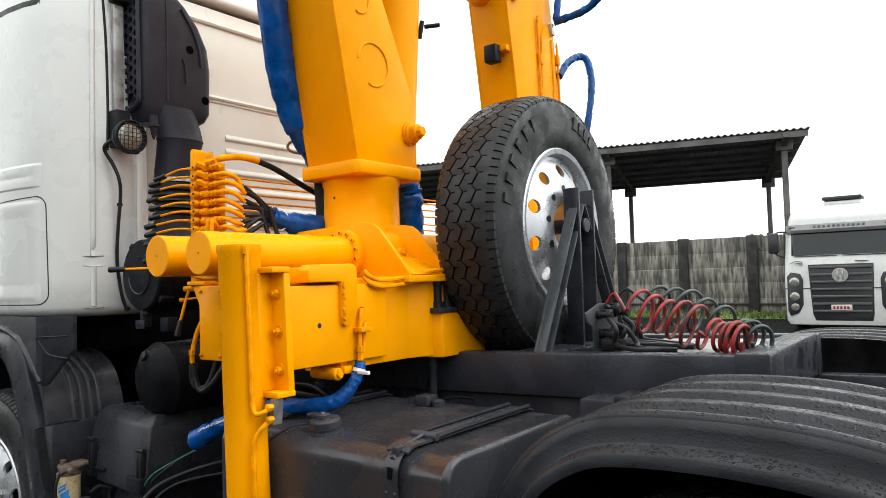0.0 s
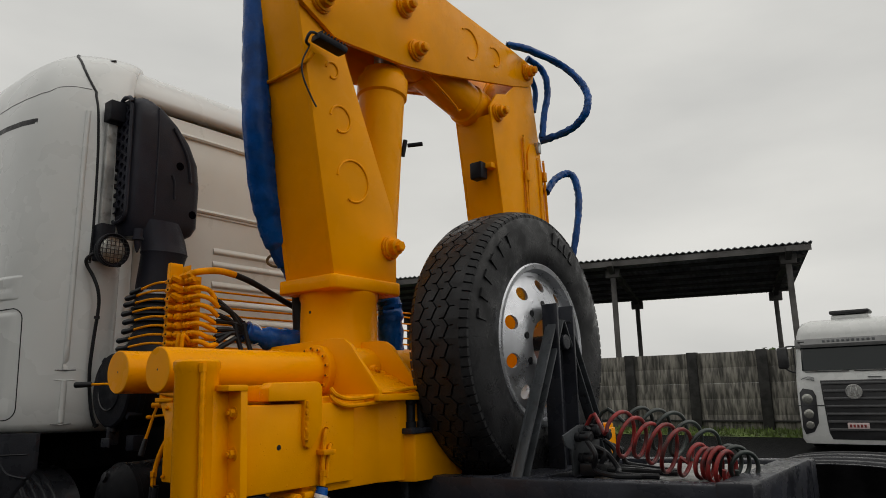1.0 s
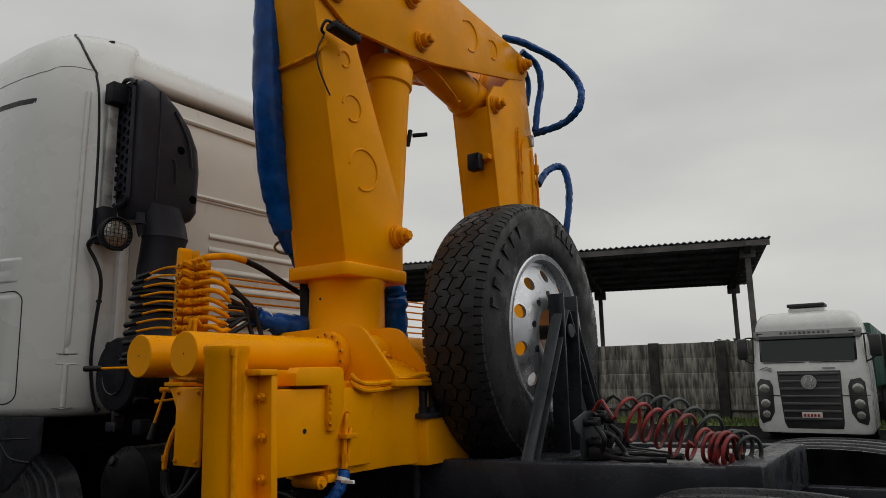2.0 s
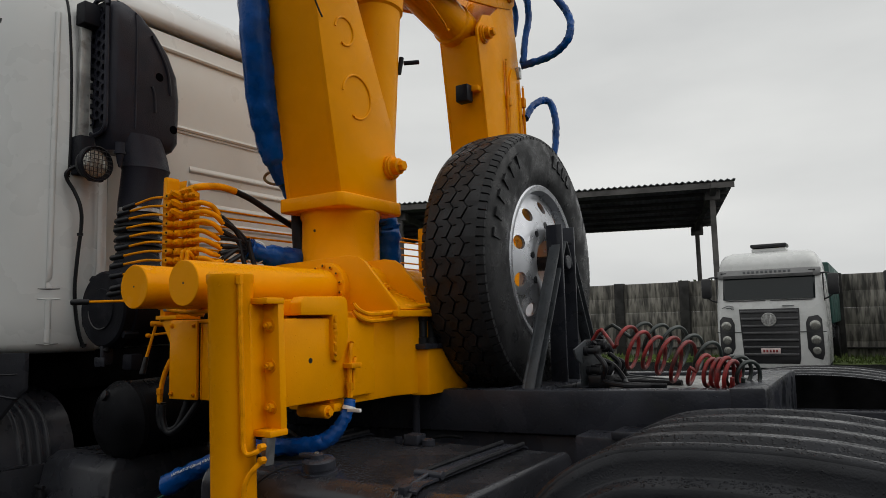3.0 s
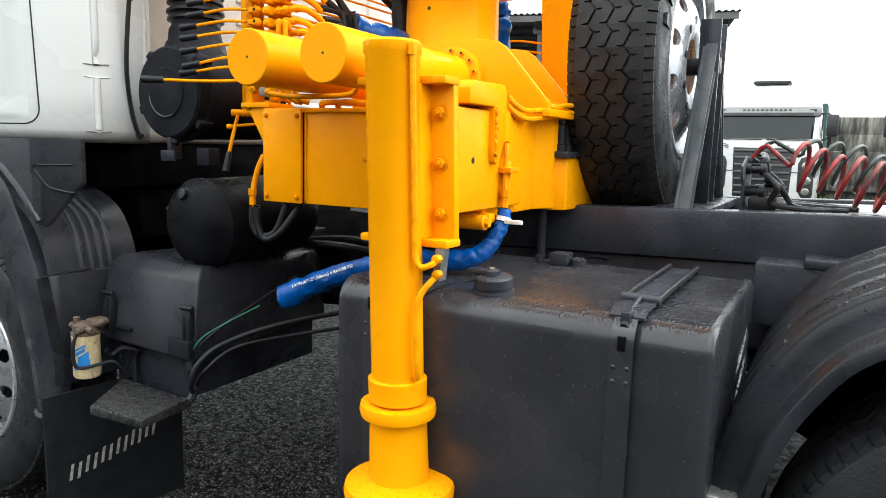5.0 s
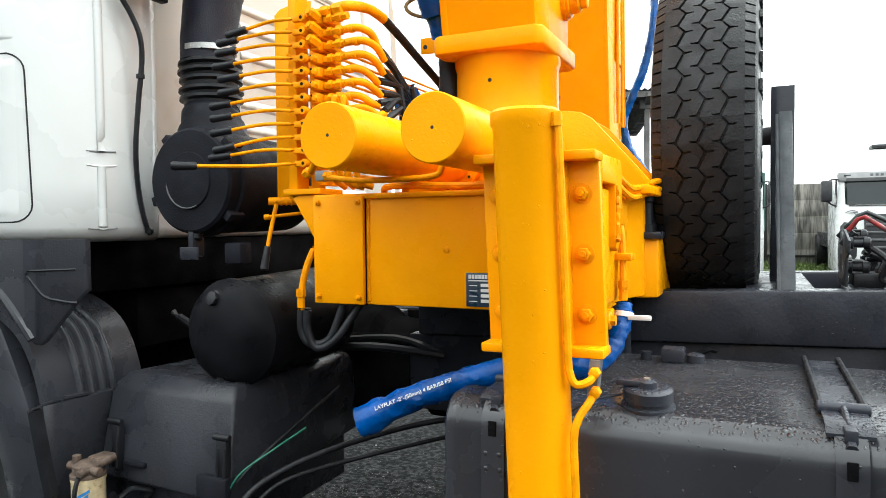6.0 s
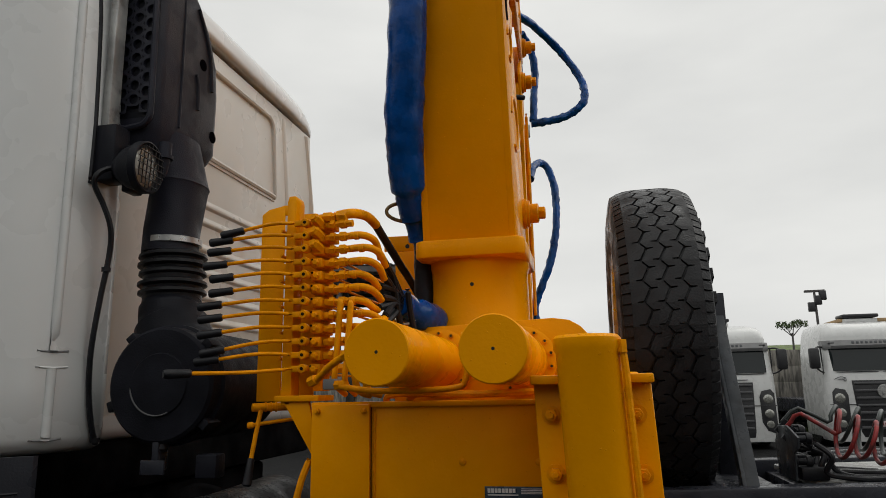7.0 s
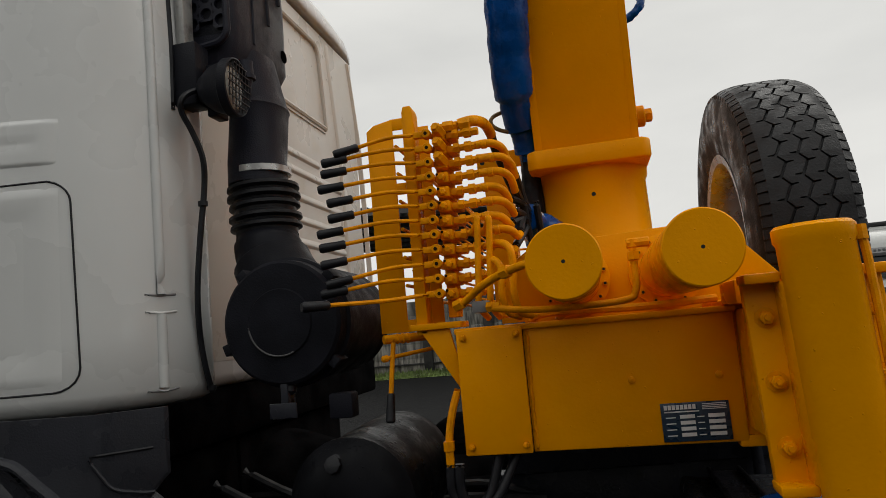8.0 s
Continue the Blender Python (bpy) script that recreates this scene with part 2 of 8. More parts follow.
def axes_of(d):
    d = d.normalized()
    side = d.cross(V(0, 0, 1)) if abs(d.z) < 0.95 else d.cross(V(1, 0, 0))
    side.normalize()
    return side, side.cross(d).normalized()


def rings(bm, loops, close=True, caps=True):
    """Skin a row of loops with the same number of points."""
    vs = [[bm.verts.new(p) for p in loop] for loop in loops]
    k = len(vs[0])
    for a, b in zip(vs, vs[1:]):
        for i in range(k if close else k - 1):
            bm.faces.new((a[i], a[(i + 1) % k], b[(i + 1) % k], b[i]))
    if caps:
        bm.faces.new(list(reversed(vs[0])))
        bm.faces.new(vs[-1])


def lathe(bm, origin, axis, profile, seg=32, caps=True):
    """Turn a profile of (along, radius) round an axis."""
    o, d = Vector(origin), Vector(axis).normalized()
    u, w = axes_of(d)
    rings(bm, [[o + d * a + (u * math.cos(2 * math.pi * i / seg) + w * math.sin(2 * math.pi * i / seg)) * max(r, 1e-4) for i in range(seg)] for a, r in profile], caps=caps)


def rod(bm, a, b, r, seg=16, r2=None):
    a, b = Vector(a), Vector(b)
    r2 = r if r2 is None else r2
    e = min(r, r2) * 0.12
    n = (b - a).length
    lathe(bm, a, b - a, [(0, r - e), (e, r), (n - e, r2), (n, r2 - e)], seg)


def smooth_path(pts, n=8):
    p = [Vector(q) for q in pts]
    out = []
    for i in range(len(p) - 1):
        a, b, c, d = p[max(i - 1, 0)], p[i], p[i + 1], p[min(i + 2, len(p) - 1)]
        for k in range(n):
            t = k / n
            out.append(0.5 * (2 * b + (c - a) * t + (2 * a - 5 * b + 4 * c - d) * t * t + (3 * b - a - 3 * c + d) * t ** 3))
    return out + [p[-1]]


def tube(bm, pts, r, seg=10, n=8, flat=1.0, wrinkle=0.0, seed=0, smooth=True):
    """Sweep a round or flattened section along a path; wrinkle folds it like a loose sleeve. r: one radius or one a point."""
    p = smooth_path(pts, n) if smooth else [Vector(q) for q in pts]
    rng = random.Random(seed)
    last, loops = None, []
    for i, q in enumerate(p):
        d = (p[min(i + 1, len(p) - 1)] - p[max(i - 1, 0)]).normalized()
        if last is None:
            u, w = axes_of(d)
        else:
            u = (last - d * last.dot(d)).normalized()
            w = d.cross(u)
        last = u
        rad = r if not isinstance(r, (list, tuple)) else r[min(int(i / max(len(p) - 1, 1) * (len(r) - 1) + 0.5), len(r) - 1)]
        loop = []
        for k in range(seg):
            a = 2 * math.pi * k / seg
            f = 1 + (wrinkle * (noise.noise(V(math.cos(a) * 1.7, math.sin(a) * 1.7, i * 0.55 + seed * 7.1)) + 0.6 * math.sin(3 * a + i * 0.9 + seed) * noise.noise(V(i * 0.3, seed, 2.0))) if wrinkle else 0)
            loop.append(q + (u * math.cos(a) + w * math.sin(a) * flat) * rad * f)
        loops.append(loop)
    rings(bm, loops)


def prism(bm, pts, axis, a, b, bevel=0.0):
    """A plate: the outline in the two other axes (in x, y, z order), from a to b along axis."""
    t = bmesh.new()

    def at(p, h):
        return V(h, p[0], p[1]) if axis == "x" else V(p[0], h, p[1]) if axis == "y" else V(p[0], p[1], h)
    lo, hi = [t.verts.new(at(p, a)) for p in pts], [t.verts.new(at(p, b)) for p in pts]
    t.faces.new(lo)
    t.faces.new(list(reversed(hi)))
    for i in range(len(pts)):
        j = (i + 1) % len(pts)
        t.faces.new((lo[j], lo[i], hi[i], hi[j]))
    bmesh.ops.recalc_face_normals(t, faces=t.faces)
    if bevel:
        bmesh.ops.bevel(t, geom=t.edges[:], offset=bevel, segments=2, profile=0.5, affect="EDGES")
    merge(bm, t)


def bolt(bm, at, axis, r=0.012, h=0.01, washer=1.5):
    """A washer and a hexagon head on the point at, along axis."""
    o, d = Vector(at), Vector(axis).normalized()
    lathe(bm, o, d, [(0, r * washer), (h * 0.25, r * washer)], 16)
    lathe(bm, o + d * h * 0.25, d, [(0, r), (h * 0.9, r), (h, r * 0.86)], 6)
    lathe(bm, o + d * h * 1.2, d, [(0, r * 0.5), (h * 0.5, r * 0.45)], 8)


def arc_pts(cx, cy, r, a0, a1, n):
    return [(cx + r * math.cos(radians(a0 + (a1 - a0) * i / n)), cy + r * math.sin(radians(a0 + (a1 - a0) * i / n))) for i in range(n + 1)]


def finish(bm, name, mat, sharp=38.0):
    bmesh.ops.recalc_face_normals(bm, faces=bm.faces)
    me = bpy.data.meshes.new(name)
    bm.to_mesh(me)
    bm.free()
    me.materials.append(mat)
    me.shade_smooth()
    me.set_sharp_from_angle(angle=radians(sharp))
    return me


def thing(name, at, label, category, group="", kind="", parent=None):
    ob = new(name)
    ob.location = at
    if parent is not None:
        ob.parent, ob.location = parent, Vector(at) - parent.location
        return tagged(ob, label)
    ob.empty_display_size = 0.1
    return tagged(ob, label, category, group, kind)


def part(name, bm, mat, parent, label="", sharp=38.0):
    """Link a bmesh, made in world places, as one mesh under a thing or a part."""
    ob = new(name, finish(bm, name, mat, sharp))
    ob.parent = parent
    o = parent
    shift = Vector((0, 0, 0))
    while o is not None:
        shift -= o.location
        o = o.parent
    ob.location = shift
    return tagged(ob, label)


def solid(name, bm, mat, label, category, group="", kind="", sharp=38.0):
    """A thing of one mesh."""
    return tagged(new(name, finish(bm, name, mat, sharp)), label, category, group, kind)


def writing(name, text, size, mat, m, parent, depth=0.0006):
    cu = bpy.data.curves.new(name, "FONT")
    cu.body, cu.size, cu.extrude, cu.align_x, cu.align_y = text, size, depth, "CENTER", "CENTER"
    tmp = new(name, cu)
    me = bpy.data.meshes.new_from_object(tmp.evaluated_get(bpy.context.evaluated_depsgraph_get()))
    bpy.data.objects.remove(tmp)
    me.transform(m)
    me.materials.clear()
    me.materials.append(mat)
    ob = new(name, me)
    ob.parent = parent
    o, shift = parent, Vector((0, 0, 0))
    while o is not None:
        shift -= o.location
        o = o.parent
    ob.location = shift
    return ob


# ---- ground, one sheet to the horizon ----
def ground_sheet():
    bm = bmesh.new()
    xs = [-900, -300, -100, -40, -20, -12] + [-8 + 0.5 * i for i in range(29)] + [10, 20, 40, 100, 300, 900]
    ys = [-900, -300, -100, -40, -15] + [-6 + 0.5 * i for i in range(25)] + [10, 14, 18, 22, 26, 40, 100, 300, 900]
    grid = [[bm.verts.new((x, y, 0.012 * noise.noise(V(x * 0.6, y * 0.6, 0)) - 0.012 if abs(x) < 9 and abs(y) < 8 else -0.01)) for x in xs] for y in ys]
    for a, b in zip(grid, grid[1:]):
        for i in range(len(xs) - 1):
            bm.faces.new((a[i], a[i + 1], b[i + 1], b[i]))
    return solid("ground", bm, ASPHALT, "wet asphalt yard strewn with fine gravel, darkened for shade under the truck", "ground", kind="structure")


ground_sheet()


def gravel():
    """Loose stones under the truck, one object."""
    bm = bmesh.new()
    rng = random.Random(5)
    for _ in range(30000):
        x, y = rng.gauss(-2.55, 0.95), rng.gauss(2.0, 0.8)
        s = rng.uniform(0.0018, 0.0048) * (2.2 if rng.random() < 0.04 else 1)
        c = V(x, y, s * 0.3)
        top = bm.verts.new(c + V(0, 0, s * 0.7))
        ring = [bm.verts.new(c + V(math.cos(a + rng.uniform(-0.3, 0.3)) * s * rng.uniform(0.7, 1.2), math.sin(a) * s * rng.uniform(0.7, 1.2), rng.uniform(-0.3, 0.2) * s)) for a in (0, 1.26, 2.51, 3.77, 5.03)]
        for i in range(5):
            bm.faces.new((ring[i], ring[(i + 1) % 5], top))
    return solid("gravel", bm, STONE, "small wet dark stones lying on the asphalt", "gravel", kind="stuff", sharp=10)


STONE = material("wet_dark_stone", (0.085, 0.083, 0.079), 0.3, vary=0.85, scale=160, grain=300, bump=0.3, wet=0.6)
gravel()


from mathutils.bvhtree import BVHTree


# ---- truck cab ----
CX = 2.68


def cab_plan(inset, z):
    """The cab's outline in plan, drawn in towards its middle by inset metres."""
    pts = [(-5.55, 1.75), (-5.45, 1.52), (-5.2, 1.42), (-4.6, 1.395), (-3.9, 1.395), (-3.62, 1.40), (-3.48, 1.415), (-3.38, 1.438), (-3.31, 1.475), (-3.25, 1.54),
           (-3.205, 1.62), (-3.182, 1.70), (-3.178, 1.76), (-3.195, 1.80), (-3.25, 1.83), (-3.33, 1.855), (-3.372, 1.89), (-3.387, 1.96), (-3.39, 2.4), (-3.39, 3.0), (-3.39, 3.52), (-3.397, 3.64), (-3.425, 3.74), (-3.48, 3.84),
           (-3.55, 3.93), (-3.7, 3.955), (-4.6, 3.965), (-5.2, 3.94), (-5.45, 3.84), (-5.55, 3.61)]
    out = []
    for x, y in pts:
        dx, dy = x + 4.4, y - CX
        fx, fy = max(0.05, 1 - inset / 1.15), max(0.05, 1 - inset / 1.27)
        out.append(V(-4.4 + dx * fx, CX + dy * fy, z))
    return out


def truck_cab():
    t = thing("truck_cab", (-4.3, CX, 1.38), "white truck cab with cream rear wall, wet with rain", "truck cab")
    bm = bmesh.new()
    rings(bm, [cab_plan(i, z) for i, z in ((0.06, 1.375), (0.012, 1.39), (0.0, 1.42), (0.0, 1.55), (0.0, 1.9), (0.004, 2.3), (0.014, 2.65), (0.028, 2.85), (0.048, 2.97), (0.08, 3.08), (0.13, 3.17), (0.20, 3.24), (0.30, 3.285), (0.45, 3.315), (0.75, 3.345), (1.0, 3.355))])
    skin = BVHTree.FromBMesh(bm)
    part("body", bm, WHITE, t, sharp=60)

    def on_skin(p, lift=0.002):
        q, nrm, _, _ = skin.find_nearest(Vector(p))
        nrm = nrm if nrm.dot(Vector(p) - V(-4.4, CX, 2.2)) > 0 else -nrm
        return q + nrm * lift
    # rear wall sheet with its pressed fields
    XW = -3.386
    bm = bmesh.new()
    box(bm, XW - 0.012, XW, 1.96, 3.70, 1.46, 3.02, 0.004)
    part("rear_wall", bm, CREAM, t, "cream painted rear wall sheet")
    bm = bmesh.new()
    r = 0.07
    pts = arc_pts(2.05 + r, 2.525 + r, r, 180, 270, 4) + [(3.236, 2.525)] + arc_pts(3.20 - r, 2.935 - r, r, 0, 90, 6) + arc_pts(2.05 + r, 2.935 - r, r, 90, 180, 4)
    tube(bm, [(XW + 0.001, p, q) for p, q in pts + pts[:1]], 0.015, 8, 1, smooth=False)
    part("pressed_frame", bm, CREAM, t, "pressed rectangular bead in the rear wall")
    bm = bmesh.new()
    prism(bm, [(2.10, 2.50), (3.24, 2.50), (3.17, 2.522), (2.10, 2.522)], "x", XW - 0.001, XW + 0.006, 0.002)
    part("field_step", bm, CREAM, t, "sloping step under the pressed field")
    bm = bmesh.new()
    rings(bm, [[V(XW - 0.002, y - 0.03, z), V(XW + 0.009, y - 0.008, z), V(XW + 0.009, y + 0.008, z), V(XW - 0.002, y + 0.03, z)] for y, z in ((3.33, 2.99), (3.345, 2.86), (3.41, 2.50), (3.44, 2.2), (3.45, 1.5))])
    part("upright_pressing", bm, CREAM, t)
    bm = bmesh.new()
    rings(bm, [[V(XW - 0.006, y - 0.03, z), V(XW + 0.012, y - 0.004, z), V(XW + 0.010, y + 0.012, z), V(XW - 0.012, y + 0.03, z)] for y, z in ((3.63, 3.0), (3.66, 2.9), (3.735, 2.6), (3.77, 2.2), (3.78, 1.5))])
    part("corner_flange", bm, CREAM, t)
    for z, y1 in ((2.31, 3.12), (2.235, 3.40), (2.12, 3.40), (2.02, 3.40), (1.92, 3.40), (1.82, 3.40), (1.7, 3.40), (1.58, 3.40)):
        bm = bmesh.new()
        prism(bm, [(XW - 0.004, z - 0.02), (XW + 0.010, z - 0.006), (XW + 0.010, z + 0.004), (XW - 0.004, z + 0.03)], "y", 2.42, y1, 0.003)
        part("rear_rib", bm, CREAM, t)
    # roof lip over the rear wall, with the shadow gap under it
    bm = bmesh.new()
    rings(bm, [[V(x - dx, y, z - dz) for x, z in ((-3.46, 3.045), (-3.378, 3.045), (-3.364, 3.052), (-3.362, 3.085), (-3.378, 3.14), (-3.41, 3.195), (-3.46, 3.24), (-3.53, 3.275), (-3.66, 3.30))] for y, dx, dz in ((1.86, 0.03, 0.0), (1.95, 0.0, 0.0), (3.40, 0.0, 0.005), (3.62, 0.01, 0.01), (3.72, 0.03, 0.015), (3.80, 0.07, 0.02), (3.87, 0.13, 0.03))])
    part("roof_rear_edge", bm, WHITE, t, sharp=60)
    bm = bmesh.new()
    tube(bm, [on_skin(p, 0.003) for p in smooth_path([(-3.66, 3.72, 3.27), (-3.60, 3.80, 3.22), (-3.54, 3.86, 3.15), (-3.50, 3.89, 3.08), (-3.49, 3.90, 3.03)], 6)], 0.007, 6, 1, smooth=False)
    part("gasket", bm, HOSE, t, "thin black rubber gasket")
    # black gasket up the corner and over the roof, with a fine seam beside it
    bm = bmesh.new()
    tube(bm, [on_skin(p) for p in smooth_path([(-3.18, 1.66, 2.12), (-3.18, 1.664, 2.3), (-3.185, 1.662, 2.6), (-3.20, 1.655, 2.85), (-3.215, 1.645, 2.95), (-3.30, 1.625, 3.07), (-3.40, 1.63, 3.18), (-3.50, 1.66, 3.25), (-3.58, 1.75, 3.28)], 6)], 0.0065, 6, 1, smooth=False)
    part("gasket", bm, HOSE, t, "thin black rubber gasket")
    bm = bmesh.new()
    tube(bm, [on_skin(p, 0.0005) for p in smooth_path([(-3.9, 1.42, 2.93), (-3.55, 1.43, 2.94), (-3.40, 1.484, 2.95), (-3.36, 1.57, 2.965), (-3.28, 1.65, 2.97)], 8)], 0.0022, 6, 1, smooth=False)
    part("roof_seam", bm, GREY_PLASTIC, t, "fine seam under the roof")
    bm = bmesh.new()
    lathe(bm, on_skin((-3.4, 1.79, 3.19), 0.0), (0.3, -0.45, 0.8), [(-0.004, 0.016), (0.004, 0.016), (0.006, 0.012)], 16)
    part("roof_plug", bm, HOSE, t, "small black plug in the roof")
    bm = bmesh.new()
    q = [on_skin((-4.3 + 0.95 * i / 20, 1.38, 2.815 - 0.012 * i / 20), 0.0012) for i in range(21)]
    rings(bm, [[p + V(0, -0.0015, -0.013), p + V(0, -0.0015, 0.013), p + V(0, 0.004, 0.013), p + V(0, 0.004, -0.013)] for p in q])
    part("side_slot", bm, HOSE, t, "dark slot high in the cab side")
    # locker hatch low in the side, with its sunk panel
    bm = bmesh.new()
    r = 0.05
    pts = [(-4.3, 1.435)] + arc_pts(-3.325 - r, 1.435 + r, r, 270, 360, 5) + arc_pts(-3.335 - r, 1.912 - r, r, 0, 80, 5) + [(-4.3, 1.885)]

    def side_y(x):
        q = [(-9.0, 1.395), (-3.9, 1.395), (-3.62, 1.40), (-3.48, 1.415), (-3.38, 1.438), (-3.31, 1.475), (-3.25, 1.54), (-3.2, 1.62)]
        for (xa, ya), (xb, yb) in zip(q, q[1:]):
            if x <= xb:
                return ya + (yb - ya) * (x - xa) / (xb - xa)
        return 1.62
    line = [(pa[0] + (pb[0] - pa[0]) * k / 16, pa[1] + (pb[1] - pa[1]) * k / 16) for pa, pb in zip(pts, pts[1:]) for k in range(16)]
    tube(bm, [on_skin((x, side_y(x), z), 0.0012) for x, z in line], 0.0026, 6, 1, smooth=False)
    part("hatch_gap", bm, HOSE, t, "thin dark gap round the locker hatch")

    def sheet(name, x0, x1, z0, z1, rim, label):
        """A pressed sheet that follows the side, its middle field sunk behind a soft rim."""
        bm = bmesh.new()
        nx, nz = 40, 32
        ease = lambda s: max(0.0, min(1.0, s)) ** 2 * (3 - 2 * max(0.0, min(1.0, s)))
        grid = []
        for j in range(nz + 1):
            row = []
            for i in range(nx + 1):
                x, z = x0 + (x1 - x0) * i / nx, z0 + (z1 - z0) * j / nz
                edge = min((x1 - x) / rim, (z - z0) / rim, (z1 - z) / rim)
                lift = 0.0055 * ease(edge * 4) - 0.0042 * ease(edge * 0.8 - 0.5)
                row.append(bm.verts.new((x, side_y(x) + 0.002 - lift, z)))
            grid.append(row)
        for p, q in zip(grid, grid[1:]):
            for i in range(nx):
                bm.faces.new((p[i], p[i + 1], q[i + 1], q[i]))
        return part(name, bm, WHITE, t, label, sharp=70)
    sheet("hatch_panel", -4.3, -3.349, 1.446, 1.901, 0.05, "white pressed locker hatch")
    sheet("side_pressing", -4.3, -3.355, 1.945, 2.06, 0.05, "soft pressing above the hatch")
    # short creases at the ends of the corner pressings, their shadow edges painted grey
    for z, mat in ((1.411, GREY_PLASTIC), (1.598, WHITE), (1.64, GREY_PLASTIC)):
        bm = bmesh.new()
        tube(bm, [on_skin((-3.232 + 0.036 * g / 8, 1.572 + 0.072 * g / 8, z + 0.003 * abs(g / 4 - 1)), 0.0008 - 0.002 * abs(g / 4 - 1) ** 2) for g in range(9)], 0.003, 8, 1, smooth=False)
        part("corner_crease", bm, mat, t)
    # folded corner: one soft upright ridge that stops at the creases
    for z0, z1 in ((1.415, 1.595), (1.643, 2.86)):
        for px, py, r in ((-3.214, 1.607, 0.0022 if z0 < 1.5 else 0.001),):
            bm = bmesh.new()
            n = 24
            tube(bm, [on_skin((px, py, z0 + (z1 - z0) * k / n), r - 0.012 - (0.001 if k in (0, n) else 0.0)) for k in range(n + 1)], 0.012, 16, 1, smooth=False)
            part("corner_ridge", bm, WHITE, t, sharp=80)
    # underside, near-black so its colour carries the shade
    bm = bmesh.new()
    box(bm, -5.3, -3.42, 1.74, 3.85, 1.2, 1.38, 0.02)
    part("underbody", bm, SHADE_GRIME, t, "cab underside, blackened for the shade there")
    return t


truck_cab()


def between(table, x):
    """Straight interpolation in a table of (x, value)."""
    for (xa, va), (xb, vb) in zip(table, table[1:]):
        if x <= xb:
            return va + (vb - va) * (x - xa) / (xb - xa)
    return table[-1][1]


def cab_skirt():
    """Black wing panel between the cab and the front wheel arch; it turns in with the cab's corner."""
    t = thing("wing_panel", (-3.5, 1.5, 1.1), "matt black plastic wing panel under the cab", "wing panel")
    low = [(-5.2, 1.335), (-3.75, 1.333), (-3.62, 1.325), (-3.524, 1.308), (-3.419, 1.277), (-3.325, 1.207), (-3.273, 1.156), (-3.232, 1.098), (-3.22, 1.098), (-3.147, 1.223), (-3.13, 1.245)]
    face = lambda x: 1.385 + 0.095 * max(0.0, min(1.0, (x + 3.245) / 0.115))
    cols = [-5.2, -4.4, -3.9] + [-3.76 + 0.0105 * i for i in range(61)]
    bm = bmesh.new()
    rings(bm, [[V(x, face(x) + 0.006, between(low, x)), V(x, face(x), between(low, x) + 0.006), V(x, face(x), 1.386), V(x, face(x) + 0.016, 1.386), V(x, face(x) + 0.016, between(low, x))] for x in cols])
    part("panel", bm, BOX_PLASTIC, t, sharp=45)
    on = lambda x, z, d=0.001: V(x, face(x) - d, z)
    # pocket pressed into the panel: upper step's shade as a dark tube, rounded lower rim
    top = [on(-3.242 + 0.0093 * i, 1.302 + 0.0002 * i) for i in range(11)]
    bm = bmesh.new()
    tube(bm, top, 0.0032, 6, 1, smooth=False)
    part("pocket_step", bm, HOSE, t, "dark line for the shade at the pocket's upper step")
    rim = [on(x, z) for x, z in ((-3.243, 1.296), (-3.240, 1.287), (-3.218, 1.243), (-3.212, 1.234), (-3.205, 1.228), (-3.196, 1.2235), (-3.185, 1.220), (-3.161, 1.213), (-3.148, 1.212))]
    bm = bmesh.new()
    tube(bm, rim, 0.0042, 8, 1, smooth=False)
    part("pocket_rim", bm, BOX_PLASTIC, t, "rounded lower rim of the pocket")
    bead = [on(x, between(low, x) + 0.012, 0.0) for x in (-3.95, -3.75, -3.62, -3.524, -3.47, -3.419, -3.37, -3.325, -3.273, -3.236)]
    bm = bmesh.new()
    tube(bm, bead, 0.012, 8, 4)
    part("edge_bead", bm, BOX_PLASTIC, t, "moulded bead along the arch edge")
    return t


cab_skirt()


